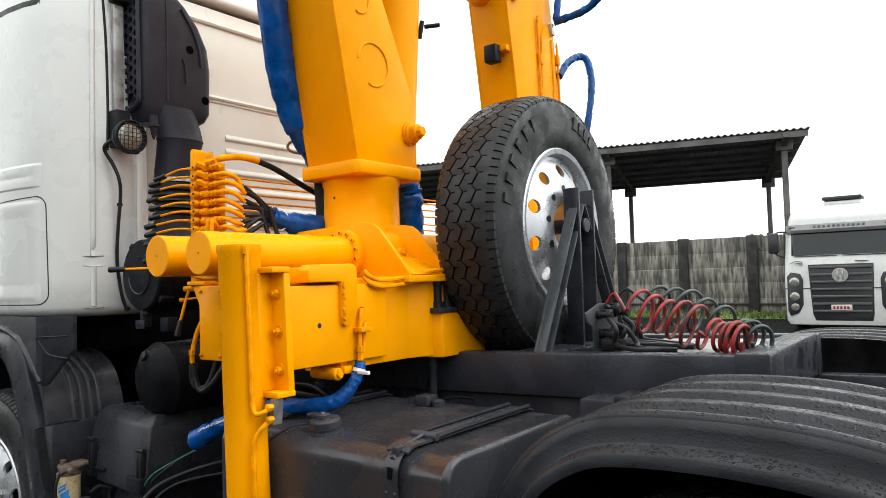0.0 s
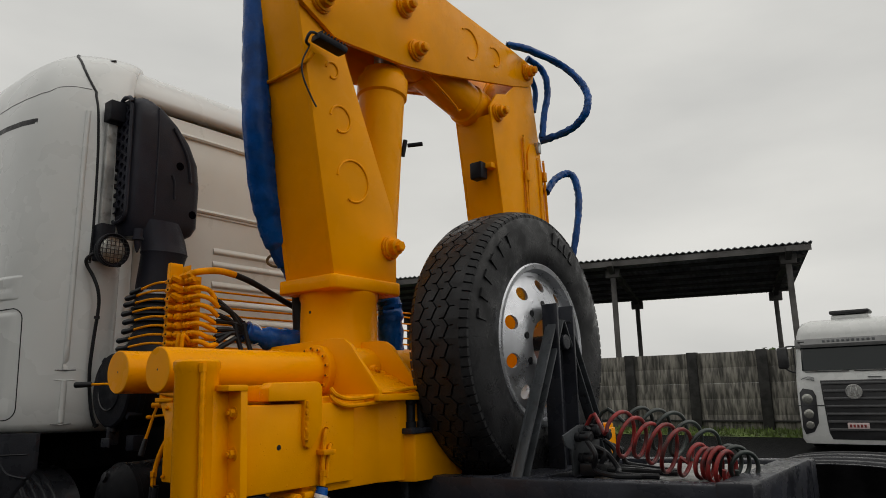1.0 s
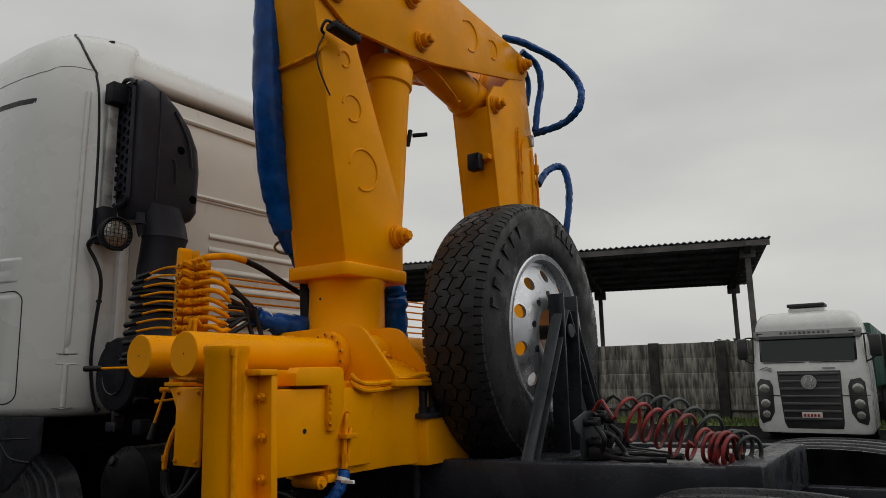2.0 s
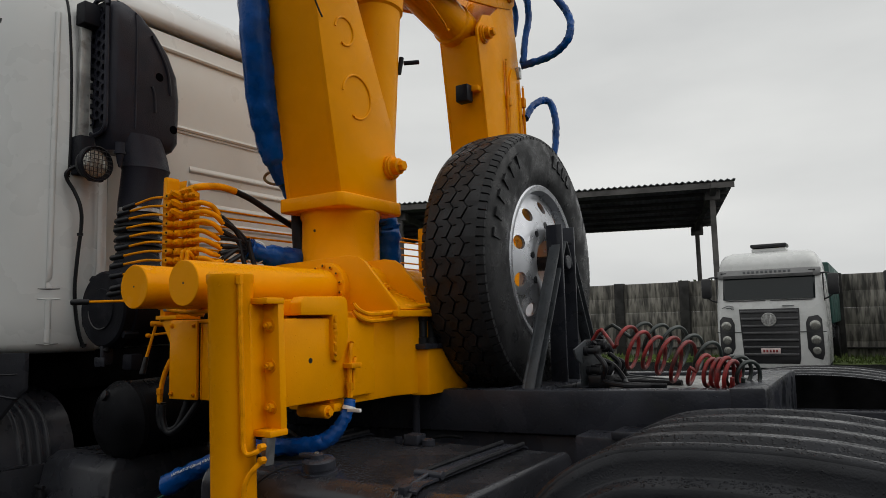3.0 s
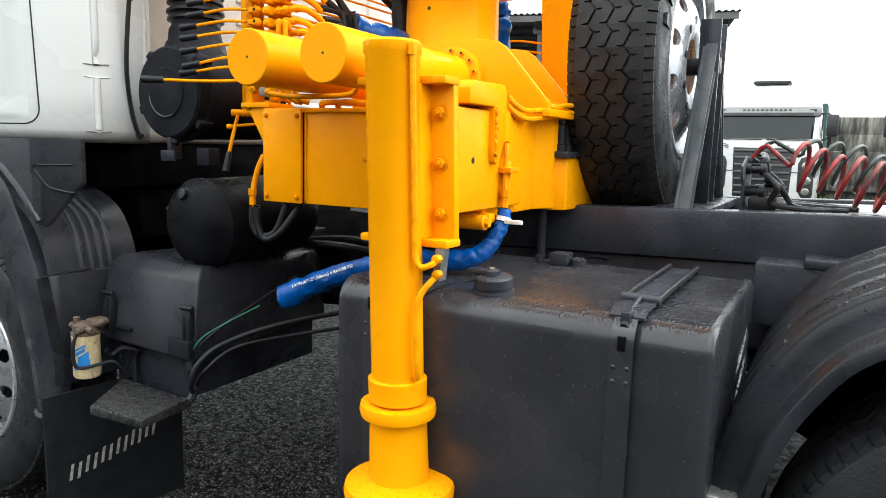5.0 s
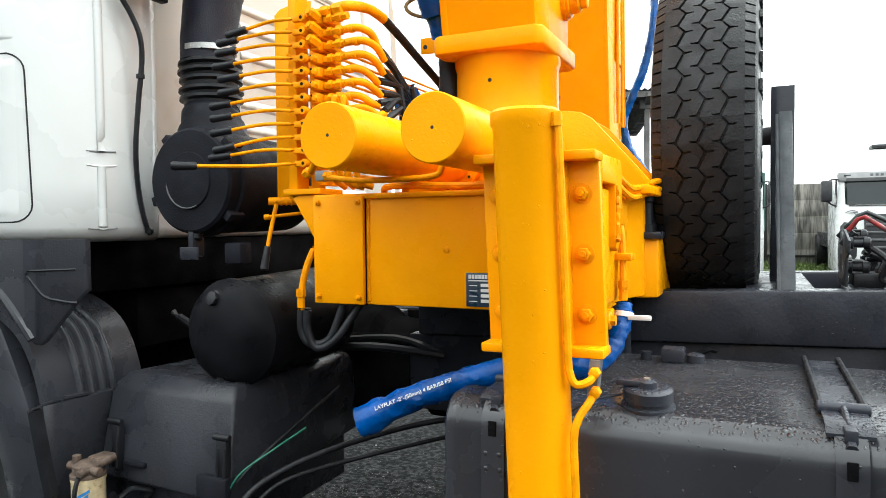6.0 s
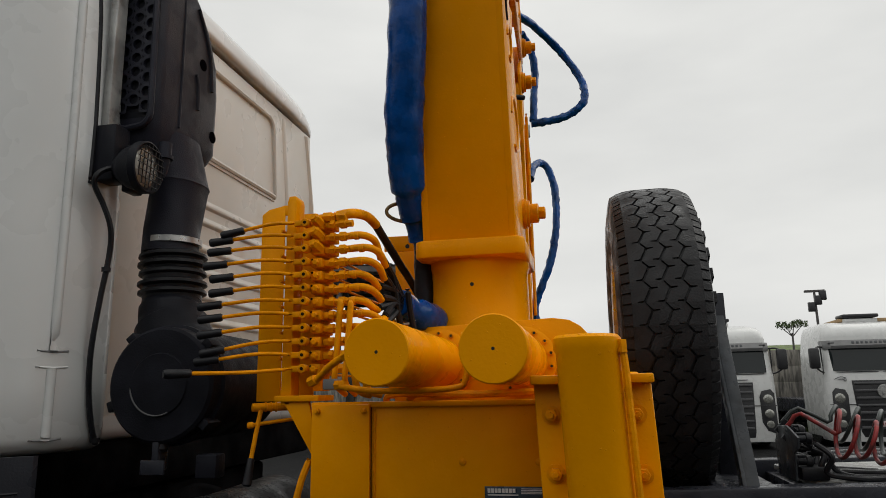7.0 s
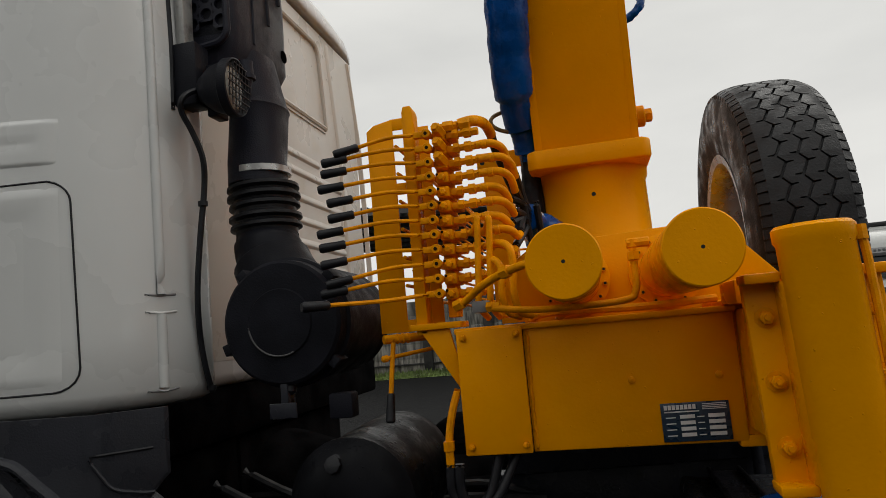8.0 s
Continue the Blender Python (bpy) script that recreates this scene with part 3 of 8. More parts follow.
def front_mudguard():
    t = thing("front_mudguard", (-3.6, 1.5, 0.45), "black plastic front mudguard with ribbed inner wing", "mudguard")
    outer = smooth_path([(-4.7, 0, 1.22), (-4.3, 0, 1.315), (-3.85, 0, 1.33), (-3.58, 0, 1.305), (-3.46, 0, 1.23), (-3.395, 0, 1.13), (-3.335, 0, 1.02), (-3.285, 0, 0.91), (-3.243, 0, 0.775), (-3.217, 0, 0.597), (-3.204, 0, 0.455)], 5)
    inner = smooth_path([(-4.6, 0, 1.10), (-4.3, 0, 1.19), (-3.95, 0, 1.225), (-3.74, 0, 1.205), (-3.635, 0, 1.155), (-3.56, 0, 1.06), (-3.505, 0, 0.95), (-3.455, 0, 0.84), (-3.41, 0, 0.72), (-3.376, 0, 0.59), (-3.35, 0, 0.435)], 5)
    mix = lambda p, q, f: p * (1 - f) + q * f
    bm = bmesh.new()
    rings(bm, [[V(p.x, 1.425, p.z), V(p.x, 1.412, p.z), V(mix(p, q, 0.06).x, 1.404, mix(p, q, 0.06).z), V(mix(p, q, 0.30).x, 1.398, mix(p, q, 0.30).z), V(mix(p, q, 0.42).x, 1.393, mix(p, q, 0.42).z), V(mix(p, q, 0.9).x, 1.405, mix(p, q, 0.9).z), V(q.x, 1.416, q.z), V(q.x, 1.45, q.z), V(p.x, 1.45, p.z)] for p, q in zip(outer, inner)])
    part("lip", bm, BOX_PLASTIC, t, sharp=50)
    bm = bmesh.new()
    tube(bm, [V(-3.345, 1.405, 0.437), V(-3.30, 1.392, 0.430), V(-3.25, 1.392, 0.438), V(-3.204, 1.402, 0.458)], 0.010, 8, 3)
    part("rolled_end", bm, BOX_PLASTIC, t)
    # lower inner panel with the dark slot beside the lip
    bm = bmesh.new()
    prism(bm, [(-3.215, 1.40), (-3.205, 1.43), (-3.20, 1.66), (-3.235, 1.66), (-3.245, 1.42)], "z", 0.55, 0.935, 0.006)
    part("rear_panel", bm, BOX_PLASTIC, t)
    bm = bmesh.new()
    rings(bm, [[V(-3.236 + dx, 1.372 + dy, z), V(-3.212 + dx, 1.376 + dy, z), V(-3.212 + dx, 1.40 + dy, z), V(-3.236 + dx, 1.40 + dy, z)] for z, dx, dy in ((0.69, 0.03, 0.02), (0.80, 0.015, 0.01), (0.925, 0.0, 0.0))])
    part("panel_edge", bm, HOSE, t, "dark slot beside the lip")
    bm = bmesh.new()
    rings(bm, [[V(x, y, z), V(x, y, z + 0.006), V(x - 0.012, y + 0.02, z + 0.006), V(x - 0.012, y + 0.02, z)] for x, y, z in ((-3.226, 1.368, 0.922), (-3.214, 1.40, 0.934), (-3.205, 1.46, 0.942), (-3.20, 1.53, 0.937))])
    part("panel_lip", bm, BOX_PLASTIC, t)
    bm = bmesh.new()
    prism(bm, [(-4.75, 0.55), (-4.62, 1.15), (-4.3, 1.2), (-3.75, 1.2), (-3.5, 1.05), (-3.4, 0.55)], "y", 1.84, 1.855, 0.002)
    part("liner", bm, BLACK, t)
    bm = bmesh.new()
    prism(bm, [(-4.95, 0.40), (-4.95, 1.25), (-4.5, 1.25), (-4.46, 1.05), (-4.42, 0.75), (-4.42, 0.40)], "y", 1.42, 1.84, 0.01)
    part("front_panel", bm, BLACK, t)
    # ribbed inner wing that rolls over towards the wheel under the wing panel
    roll = smooth_path([(-3.95, 0, 1.235), (-3.70, 0, 1.23), (-3.52, 0, 1.215), (-3.40, 0, 1.18), (-3.32, 0, 1.13), (-3.272, 0, 1.065), (-3.24, 0, 0.985), (-3.225, 0, 0.90), (-3.222, 0, 0.82)], 5)
    bm = bmesh.new()
    rings(bm, [[V(p.x, 1.42, p.z), V(p.x, 1.75, p.z), V(p.x - 0.02, 1.75, p.z - 0.02), V(p.x - 0.02, 1.42, p.z - 0.02)] for p in roll])
    part("inner_wing", bm, BOX_PLASTIC, t, sharp=60)
    for i in range(4):
        y = 1.515 + 0.037 * i
        bm = bmesh.new()
        rings(bm, [[V(p.x - 0.008, y, p.z - 0.006), V(p.x + 0.008, y + 0.009, p.z + 0.008), V(p.x + 0.010, y + 0.016, p.z + 0.010), V(p.x + 0.008, y + 0.023, p.z + 0.008), V(p.x - 0.008, y + 0.032, p.z - 0.006)] for p in roll[:-3]])
        part("rib", bm, BOX_PLASTIC, t, sharp=60)
    return t


front_mudguard()


# ---- wheels ----
def wheel(name, label, centre, out, R, width, rim_r, category="wheel", hub=True, tread="block", group="", nuts=10, parent=None):
    """A lorry wheel; its axis runs along out (a unit vector out of the face)."""
    o, d = Vector(centre), Vector(out)
    t = thing(name, centre, label, category, group, parent=parent)
    u, w = axes_of(d)
    h = width / 2
    bm = bmesh.new()
    lathe(bm, o, d, [(-h * 0.78, rim_r - 0.01), (-h * 0.92, rim_r + 0.012), (-h * 1.0, rim_r + 0.07), (-h * 1.02, rim_r + (R - rim_r) * 0.55), (-h * 0.985, R - 0.075), (-h * 0.95, R - 0.042), (-h * 0.86, R - 0.026), (-h * 0.5, R - 0.012),
                     (0, R - 0.010), (h * 0.5, R - 0.012), (h * 0.86, R - 0.026), (h * 0.95, R - 0.042), (h * 0.985, R - 0.075), (h * 1.02, rim_r + (R - rim_r) * 0.55), (h * 1.0, rim_r + 0.07), (h * 0.92, rim_r + 0.012), (h * 0.78, rim_r - 0.01)], 72, caps=False)
    tyre = part("tyre", bm, RUBBER, t, "black tyre with zigzag tread")
    if tread:
        # ribs parted by three saw-toothed grooves with hooked ends, notched at the shoulders
        bm = bmesh.new()
        turns, amp, gap = 50, 0.065, 0.022
        edge = [-0.92, -0.40, 0.0, 0.40, 0.92]
        step = 2 * math.pi / turns

        def at(s, a, r):
            return o + d * (h * s) + (u * math.cos(a) + w * math.sin(a)) * r

        def block(outline):
            lo = [bm.verts.new(at(s, a, R - 0.016 - 0.024 * (abs(s) / 0.92) ** 4)) for s, a in outline]
            hi = [bm.verts.new(at(s * 0.995, a, R - 0.024 * (abs(s) / 0.92) ** 4)) for s, a in outline]
            bm.faces.new(hi)
            for j in range(len(lo)):
                bm.faces.new((lo[j], lo[(j + 1) % len(lo)], hi[(j + 1) % len(lo)], hi[j]))

        def side(g, a, s):
            """One tooth of a groove's wall, with the cut that hooks into the rib beside it."""
            c = edge[g] + s * gap
            cut = [(c + amp, 0.60), (c + amp + 0.13, 0.66), (c + amp + 0.13, 0.71), (c + amp, 0.70)] if s > 0 else [(c + amp, 0.66)]
            back = [(c - amp - 0.13, 0.03), (c - amp - 0.13, 0.08), (c - amp, 0.10)] if s < 0 else []
            return [(q, a + step * f) for q, f in [(c - amp, 0.0)] + back + cut + [(c - amp, 1.0)]]
        for i in range(turns):
            a0 = i * step
            for g in (1, 2):
                block(side(g, a0, 1) + list(reversed(side(g + 1, a0, -1))))
            block([(-0.74, a0)] + [(-0.74, a0 + step)] + list(reversed(side(1, a0, -1))))
            block(side(3, a0, 1) + [(0.74, a0 + step), (0.74, a0)])
            for k in range(2):
                b0, b1, cut = a0 + step * k / 2, a0 + step * (k + 1) / 2, step * 0.05
                for q in (-1, 1):
                    block([(q * 0.74, b0 + cut), (q * 0.74, b1 - cut), (q * 0.92, b1 - cut), (q * 0.92, b0 + cut)])
        tagged(part("tread", bm, RUBBER, tyre if parent is None else t, sharp=20), kind="stuff")
    bm = bmesh.new()
    lathe(bm, o, d, [(h * 0.80, rim_r + 0.004), (h * 0.92, rim_r + 0.012), (h * 0.955, rim_r + 0.006), (h * 0.93, rim_r - 0.012), (h * 0.70, rim_r - 0.022), (h * 0.2, rim_r - 0.04), (-h * 0.5, rim_r - 0.045), (-h * 0.9, rim_r - 0.02), (-h * 0.93, rim_r + 0.01)], 64, caps=False)
    rim = part("rim", bm, RIM, t, "silver painted steel rim")
    # disc with ten hand holes: a ring of sectors with real openings
    bm = bmesh.new()
    n, ring = 10, rim_r * 0.74
    face = 0.70 * h
    prof = lambda r: face + 0.05 * math.sin(max(0, min(1, (rim_r - 0.035 - r) / (rim_r * 0.45))) * math.pi * 0.5) if r > rim_r * 0.5 else face + 0.05 - 0.03 * max(0, (rim_r * 0.5 - r) / (rim_r * 0.2)) ** 2 * 0.4
    per = 8
    hole_r = rim_r * 0.085
    inner_r, outer_r = ring - hole_r * 1.7, ring + hole_r * 1.7
    at = lambda r, a, dz=0.0: o + d * (prof(r) + dz) + (u * math.cos(a) + w * math.sin(a)) * r
    for back in (0.0, -0.012):
        for i in range(n):
            a0, am, a1 = (2 * math.pi * (i + f) / n for f in (0, 0.5, 1))
            outer, hole = [], []
            k = 24
            for j in range(k):
                th = 2 * math.pi * j / k
                c, s = math.cos(th), math.sin(th)
                m = max(abs(c), abs(s))
                rr, aa = ring + c / m * (outer_r - ring), am + s / m * (math.pi / n)
                outer.append(bm.verts.new(at(rr, aa, back)))
                hole.append(bm.verts.new(at(ring + hole_r * c, am + hole_r * 1.05 * s / ring, back)))
            for j in range(k):
                bm.faces.new((outer[j], outer[(j + 1) % k], hole[(j + 1) % k], hole[j]))
    for i in range(n):
        am = 2 * math.pi * (i + 0.5) / n
        rings(bm, [[at(ring + hole_r * math.cos(t2), am + hole_r * 1.05 * math.sin(t2) / ring, b) for t2 in [2 * math.pi * j / 24 for j in range(24)]] for b in (0, -0.012)], caps=False)
    for r0, r1, steps in ((outer_r, rim_r - 0.018, 4), (rim_r * 0.30, inner_r, 6)):
        loops = []
        for j in range(steps + 1):
            r = r0 + (r1 - r0) * j / steps
            loops.append([at(r, 2 * math.pi * i / 80) for i in range(80)])
        rings(bm, loops, caps=False)
    bmesh.ops.remove_doubles(bm, verts=bm.verts, dist=0.0004)
    disc = part("disc", bm, RIM, t, "silver wheel disc with round hand holes", sharp=50)
    for i in range(nuts):
        a = 2 * math.pi * (i + 0.25) / nuts
        bm = bmesh.new()
        q = at(rim_r * 0.5, a)
        if hub:
            lathe(bm, q, d, [(-0.004, 0.019), (0.004, 0.019), (0.006, 0.0165), (0.03, 0.0165), (0.034, 0.013)], 6)
            lathe(bm, q, d, [(0.03, 0.010), (0.05, 0.010), (0.053, 0.007)], 10)
            part("wheel_nut", bm, STEEL, t)
        else:
            lathe(bm, q, d, [(-0.01, 0.0135), (0.0015, 0.0135)], 16)
            part("stud_hole", bm, HOSE, t, "dark empty stud hole")
    if hub:
        bm = bmesh.new()
        lathe(bm, o, d, [(0.2 * h, rim_r * 0.36), (0.75 * h, rim_r * 0.36), (0.8 * h, rim_r * 0.34), (0.95 * h, rim_r * 0.26), (1.0 * h, rim_r * 0.22), (1.02 * h, rim_r * 0.1)], 32)
        part("hub", bm, CHASSIS, t, "black greasy hub")
    return t


spare = wheel("spare_wheel", "spare truck wheel with black zigzag tyre and silver disc", (-1.587, 2.68, 1.695), (1, 0, 0), 0.55, 0.285, 0.315, hub=False)


def tyre_marks():
    """Raised maker's marks on the spare tyre's wall, as plain bars."""
    for a0, r0, k in ((122, 0.455, 6), (76, 0.455, 4)):
        for i in range(k):
            a = radians(a0 + i * (9.5 if k == 6 else -6.5))
            bm = bmesh.new()
            c = V(-1.4405, 2.68 + math.cos(a) * r0, 1.695 + math.sin(a) * r0)
            rad, tan = V(0, math.cos(a), math.sin(a)), V(0, -math.sin(a), math.cos(a))
            q = [c + rad * p + tan * s for p, s in ((-0.026, -0.017), (0.026, -0.017), (0.026, 0.017), (-0.026, 0.017))]
            rings(bm, [[p + V(-0.006, 0, 0) for p in q], [p + V(0.0025, 0, 0) for p in q]])
            part("raised_mark", bm, RUBBER, [o for o in spare.children if o.name.startswith("tyre")][0])


tyre_marks()


# ---- chassis ----
def lean(bm):
    """The truck stands a little nose down: the frame rises to the rear."""
    for v in bm.verts:
        v.co.z += 0.028 * (v.co.x + 1.73)


def chassis():
    t = thing("chassis_frame", (-1.5, CX, 0.9), "black painted truck chassis with crane subframe, wet on top", "chassis")
    for y in (2.255, 3.025):
        bm = bmesh.new()
        box(bm, -2.5, -0.60, y, y + 0.08, 1.065, 1.216, 0.008)
        lean(bm)
        part("subframe_rail", bm, CHASSIS, t)
        bm = bmesh.new()
        box(bm, -2.55, 2.6, y + 0.03, y + 0.11, 0.80, 1.063, 0.008)
        lean(bm)
        part("main_rail", bm, CHASSIS, t)
        # rail under the cab: same steel, shade put into a blacker colour
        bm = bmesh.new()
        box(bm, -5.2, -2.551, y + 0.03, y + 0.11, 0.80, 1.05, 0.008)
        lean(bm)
        part("front_rail", bm, SHADE_GRIME, t, "front part of the rail, blackened for the shade under the cab")
    bm = bmesh.new()
    box(bm, -0.70, -0.598, 2.253, 3.0, 1.067, 1.224, 0.01)
    lean(bm)
    part("rear_crossbar", bm, CHASSIS, t)
    for x in (-3.0, -2.2, -1.75, -1.22, -0.2, 0.9, 1.9):
        bm = bmesh.new()
        box(bm, x - 0.05, x + 0.05, 2.36, 3.06, 0.85, 1.02, 0.01)
        part("crossmember", bm, CHASSIS, t)
    bm = bmesh.new()
    box(bm, -1.75, -1.22, 2.335, 3.025, 1.06, 1.135, 0.004)
    part("wheel_bed", bm, CHASSIS, t)
    # bracket box before the mudguard, and hanger tube
    bm = bmesh.new()
    box(bm, -1.14, -0.80, 2.13, 2.27, 0.93, 1.105, 0.008)
    part("bracket_box", bm, CHASSIS, t)
    bm = bmesh.new()
    box(bm, -1.02, -0.80, 2.12, 2.25, 1.10, 1.125, 0.005)
    part("bracket_lid", bm, CHASSIS, t)
    bm = bmesh.new()
    rod(bm, (-1.80, 2.22, 0.9), (-1.80, 2.22, 1.21), 0.016)
    part("tie_bolt", bm, CHASSIS, t)
    # deck behind the crane stand
    bm = bmesh.new()
    box(bm, -1.16, -0.74, 2.45, 2.96, 1.185, 1.206, 0.004)
    lean(bm)
    part("deck_plate", bm, PALE, t, "worn bare steel deck plate")
    bm = bmesh.new()
    box(bm, -1.18, -0.72, 2.36, 3.02, 1.14, 1.19, 0.004)
    part("deck_tray", bm, CHASSIS, t)
    return t


frame_thing = chassis()
wheel("front_wheel", "front wheel with silver disc and exposed nuts", (-3.80, 1.56, 0.515), (0, -1, 0), 0.52, 0.30, 0.30, parent=frame_thing)
for x in (-0.53, 0.77):
    for y in (1.66, 3.70):
        wheel("rear_wheel", "rear wheel half hidden by its mudguard", (x, y, 0.515), (0, -1 if y < 2 else 1, 0), 0.515, 0.29, 0.30, parent=frame_thing)


def mudguard(name, y0, y1, out, label, dx=0.0):
    """A long ridged rear mudguard; out is the side of its skirt."""
    t = thing(name, (-0.53 + dx, (y0 + y1) / 2, 0.7), label, "mudguard", "rear mudguards")
    prof = [V(x + dx, 0, z - 0.012) for x, _, z in smooth_path([(-1.14, 0, 0.72), (-1.12, 0, 0.80), (-1.09, 0, 0.90), (-1.04, 0, 1.0), (-0.96, 0, 1.105), (-0.84, 0, 1.18), (-0.72, 0, 1.207), (-0.53, 0, 1.215), (-0.36, 0, 1.205), (-0.22, 0, 1.175), (-0.10, 0, 1.10), (-0.02, 0, 1.0), (0.03, 0, 0.90), (0.06, 0, 0.80), (0.08, 0, 0.72)], 4)]
    bm = bmesh.new()
    n = 121
    loops = []
    for i, p in enumerate(prof):
        d = (prof[min(i + 1, len(prof) - 1)] - prof[max(i - 1, 0)]).normalized()
        nrm = V(-d.z, 0, d.x)
        loop = []
        for k in range(n):
            s = k / (n - 1)
            q = s if out < 0 else 1 - s
            ridge = max(0.0, min(1.0, 1.7 * (0.5 + 0.5 * math.cos(2 * math.pi * q * 4.0)) - 0.35))
            edge = 0.009 * max(0.0, 1 - q / 0.025) ** 2
            loop.append(p + V(0, y0 + (y1 - y0) * s, 0) + nrm * (0.027 * ridge - 0.014 - edge))
        loops.append(loop + [q - nrm * 0.012 for q in reversed(loop)])
    rings(bm, loops)
    part("shell", bm, BLACK2, t, sharp=50)
    bm = bmesh.new()
    ye = y0 if out < 0 else y1
    loops = []
    for i, p in enumerate(prof):
        d = (prof[min(i + 1, len(prof) - 1)] - prof[max(i - 1, 0)]).normalized()
        nrm = V(-d.z, 0, d.x)
        sec = [(-0.004, 0.004), (0.004, -0.004), (0.009, -0.020), (0.012, -0.048), (0.016, -0.054), (0.052, -0.060), (0.058, -0.066), (0.058, -0.090), (0.046, -0.090), (0.0, -0.05)]
        loops.append([p + V(0, ye + out * a, 0) + nrm * b for a, b in sec])
    rings(bm, loops)
    part("skirt", bm, BLACK2, t, sharp=50)
    bm = bmesh.new()
    yi = y1 + 0.004 if out < 0 else y0 - 0.004
    rings(bm, [[p + V(0, yi - 0.006, 0.01), p + V(0, yi + 0.006, 0.01), V(-0.53 + dx + (p.x + 0.53 - dx) * 0.62, yi + 0.006, 0.62 + (p.z - 0.72) * 0.5), V(-0.53 + dx + (p.x + 0.53 - dx) * 0.62, yi - 0.006, 0.62 + (p.z - 0.72) * 0.5)] for p in prof])
    part("inner_skirt", bm, SHADE_GRIME, t, sharp=50)
    bm = bmesh.new()
    box(bm, -1.145 + dx, -1.075 + dx, min(ye, ye + out * 0.055), max(ye, ye + out * 0.055), 0.70, 0.725, 0.005)
    part("end_clip", bm, STEEL, t, "grey metal end clip")
    return t


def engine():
    t = thing("engine", (-3.9, CX, 0.6), "greasy engine and gearbox between the frame rails, blackened for shade", "engine")
    # shade between the rails is put into the colour of these parts
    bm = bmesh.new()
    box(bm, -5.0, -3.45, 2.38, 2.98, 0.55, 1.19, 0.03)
    part("block", bm, SHADE_GRIME, t)
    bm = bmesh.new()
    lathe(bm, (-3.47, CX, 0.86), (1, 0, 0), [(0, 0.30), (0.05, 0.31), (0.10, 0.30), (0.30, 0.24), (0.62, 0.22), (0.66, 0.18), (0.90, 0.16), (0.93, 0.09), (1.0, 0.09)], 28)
    part("gearbox", bm, SHADE_GRIME, t)
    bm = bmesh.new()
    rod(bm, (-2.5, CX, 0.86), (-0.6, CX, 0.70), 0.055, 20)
    part("propeller_shaft", bm, SHADE_GRIME, t)
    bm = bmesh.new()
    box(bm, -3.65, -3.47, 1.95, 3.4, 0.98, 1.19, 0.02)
    part("cab_crossbeam", bm, SHADE_GRIME, t)
    for y in (1.95, 2.12):
        bm = bmesh.new()
        tube(bm, [(-3.3, y, 1.12), (-3.1, y + 0.03, 1.02), (-2.9, y + 0.12, 1.0), (-2.6, y + 0.16, 1.02), (-2.4, 2.24, 0.98)], 0.014, 8, 5)
        part("pipe", bm, HOSE, t)
    return t


engine()


def far_tank():
    # added to close the far side and keep the ground below dark
    t = thing("second_tank", (-2.2, 3.6, 0.5), "added black tank shutting off light from the far side of the chassis", "fuel tank")
    bm = bmesh.new()
    prof = arc_pts(3.92 - 0.14, 1.06 - 0.14, 0.14, 0, 90, 6) + arc_pts(3.28 + 0.14, 1.06 - 0.14, 0.14, 90, 180, 6) + arc_pts(3.28 + 0.14, 0.42 + 0.14, 0.14, 180, 270, 6) + arc_pts(3.92 - 0.14, 0.42 + 0.14, 0.14, 270, 360, 6)
    rings(bm, [[V(x, 3.6 + (y - 3.6) * e, 0.74 + (z - 0.74) * e) for y, z in prof] for x, e in ((-3.0, 0.95), (-2.98, 1.0), (-1.22, 1.0), (-1.2, 0.95))])
    part("body", bm, SHADE_GRIME, t, sharp=45)
    for x in (-2.6, -1.6):
        bm = bmesh.new()
        rings(bm, [[V(x + q, 3.6 + (y - 3.6) * 1.012, 0.74 + (z - 0.74) * 1.012) for y, z in prof] for q in (-0.03, 0.03)])
        part("strap", bm, SHADE_GRIME, t)
    return t


far_tank()
def rear_axle(x):
    # added to block the lit far ground; its black carries shade too
    t = thing("rear_axle", (x, CX, 0.5), "added black drive axle with leaf springs, hiding lit ground beyond", "axle")
    bm = bmesh.new()
    lathe(bm, (x, 1.8, 0.515), (0, 1, 0), [(0, 0.10), (0.5, 0.09), (0.62, 0.13), (0.72, 0.22), (0.88, 0.25), (1.04, 0.22), (1.14, 0.13), (1.26, 0.09), (1.76, 0.10)], 24)
    part("housing", bm, SHADE_GRIME, t)
    for y in (2.16, 3.12):
        for k in range(5):
            bm = bmesh.new()
            n = 0.62 - 0.08 * k
            tube(bm, [(x - n, y + 0.04, 0.80 - 0.02 * k), (x, y + 0.04, 0.66 - 0.022 * k), (x + n, y + 0.04, 0.80 - 0.02 * k)], 0.05, 4, 6, flat=0.25)
            part("spring_leaf", bm, SHADE_GRIME, t)
    return t


for axle_x in (-0.53, 0.77):
    rear_axle(axle_x)


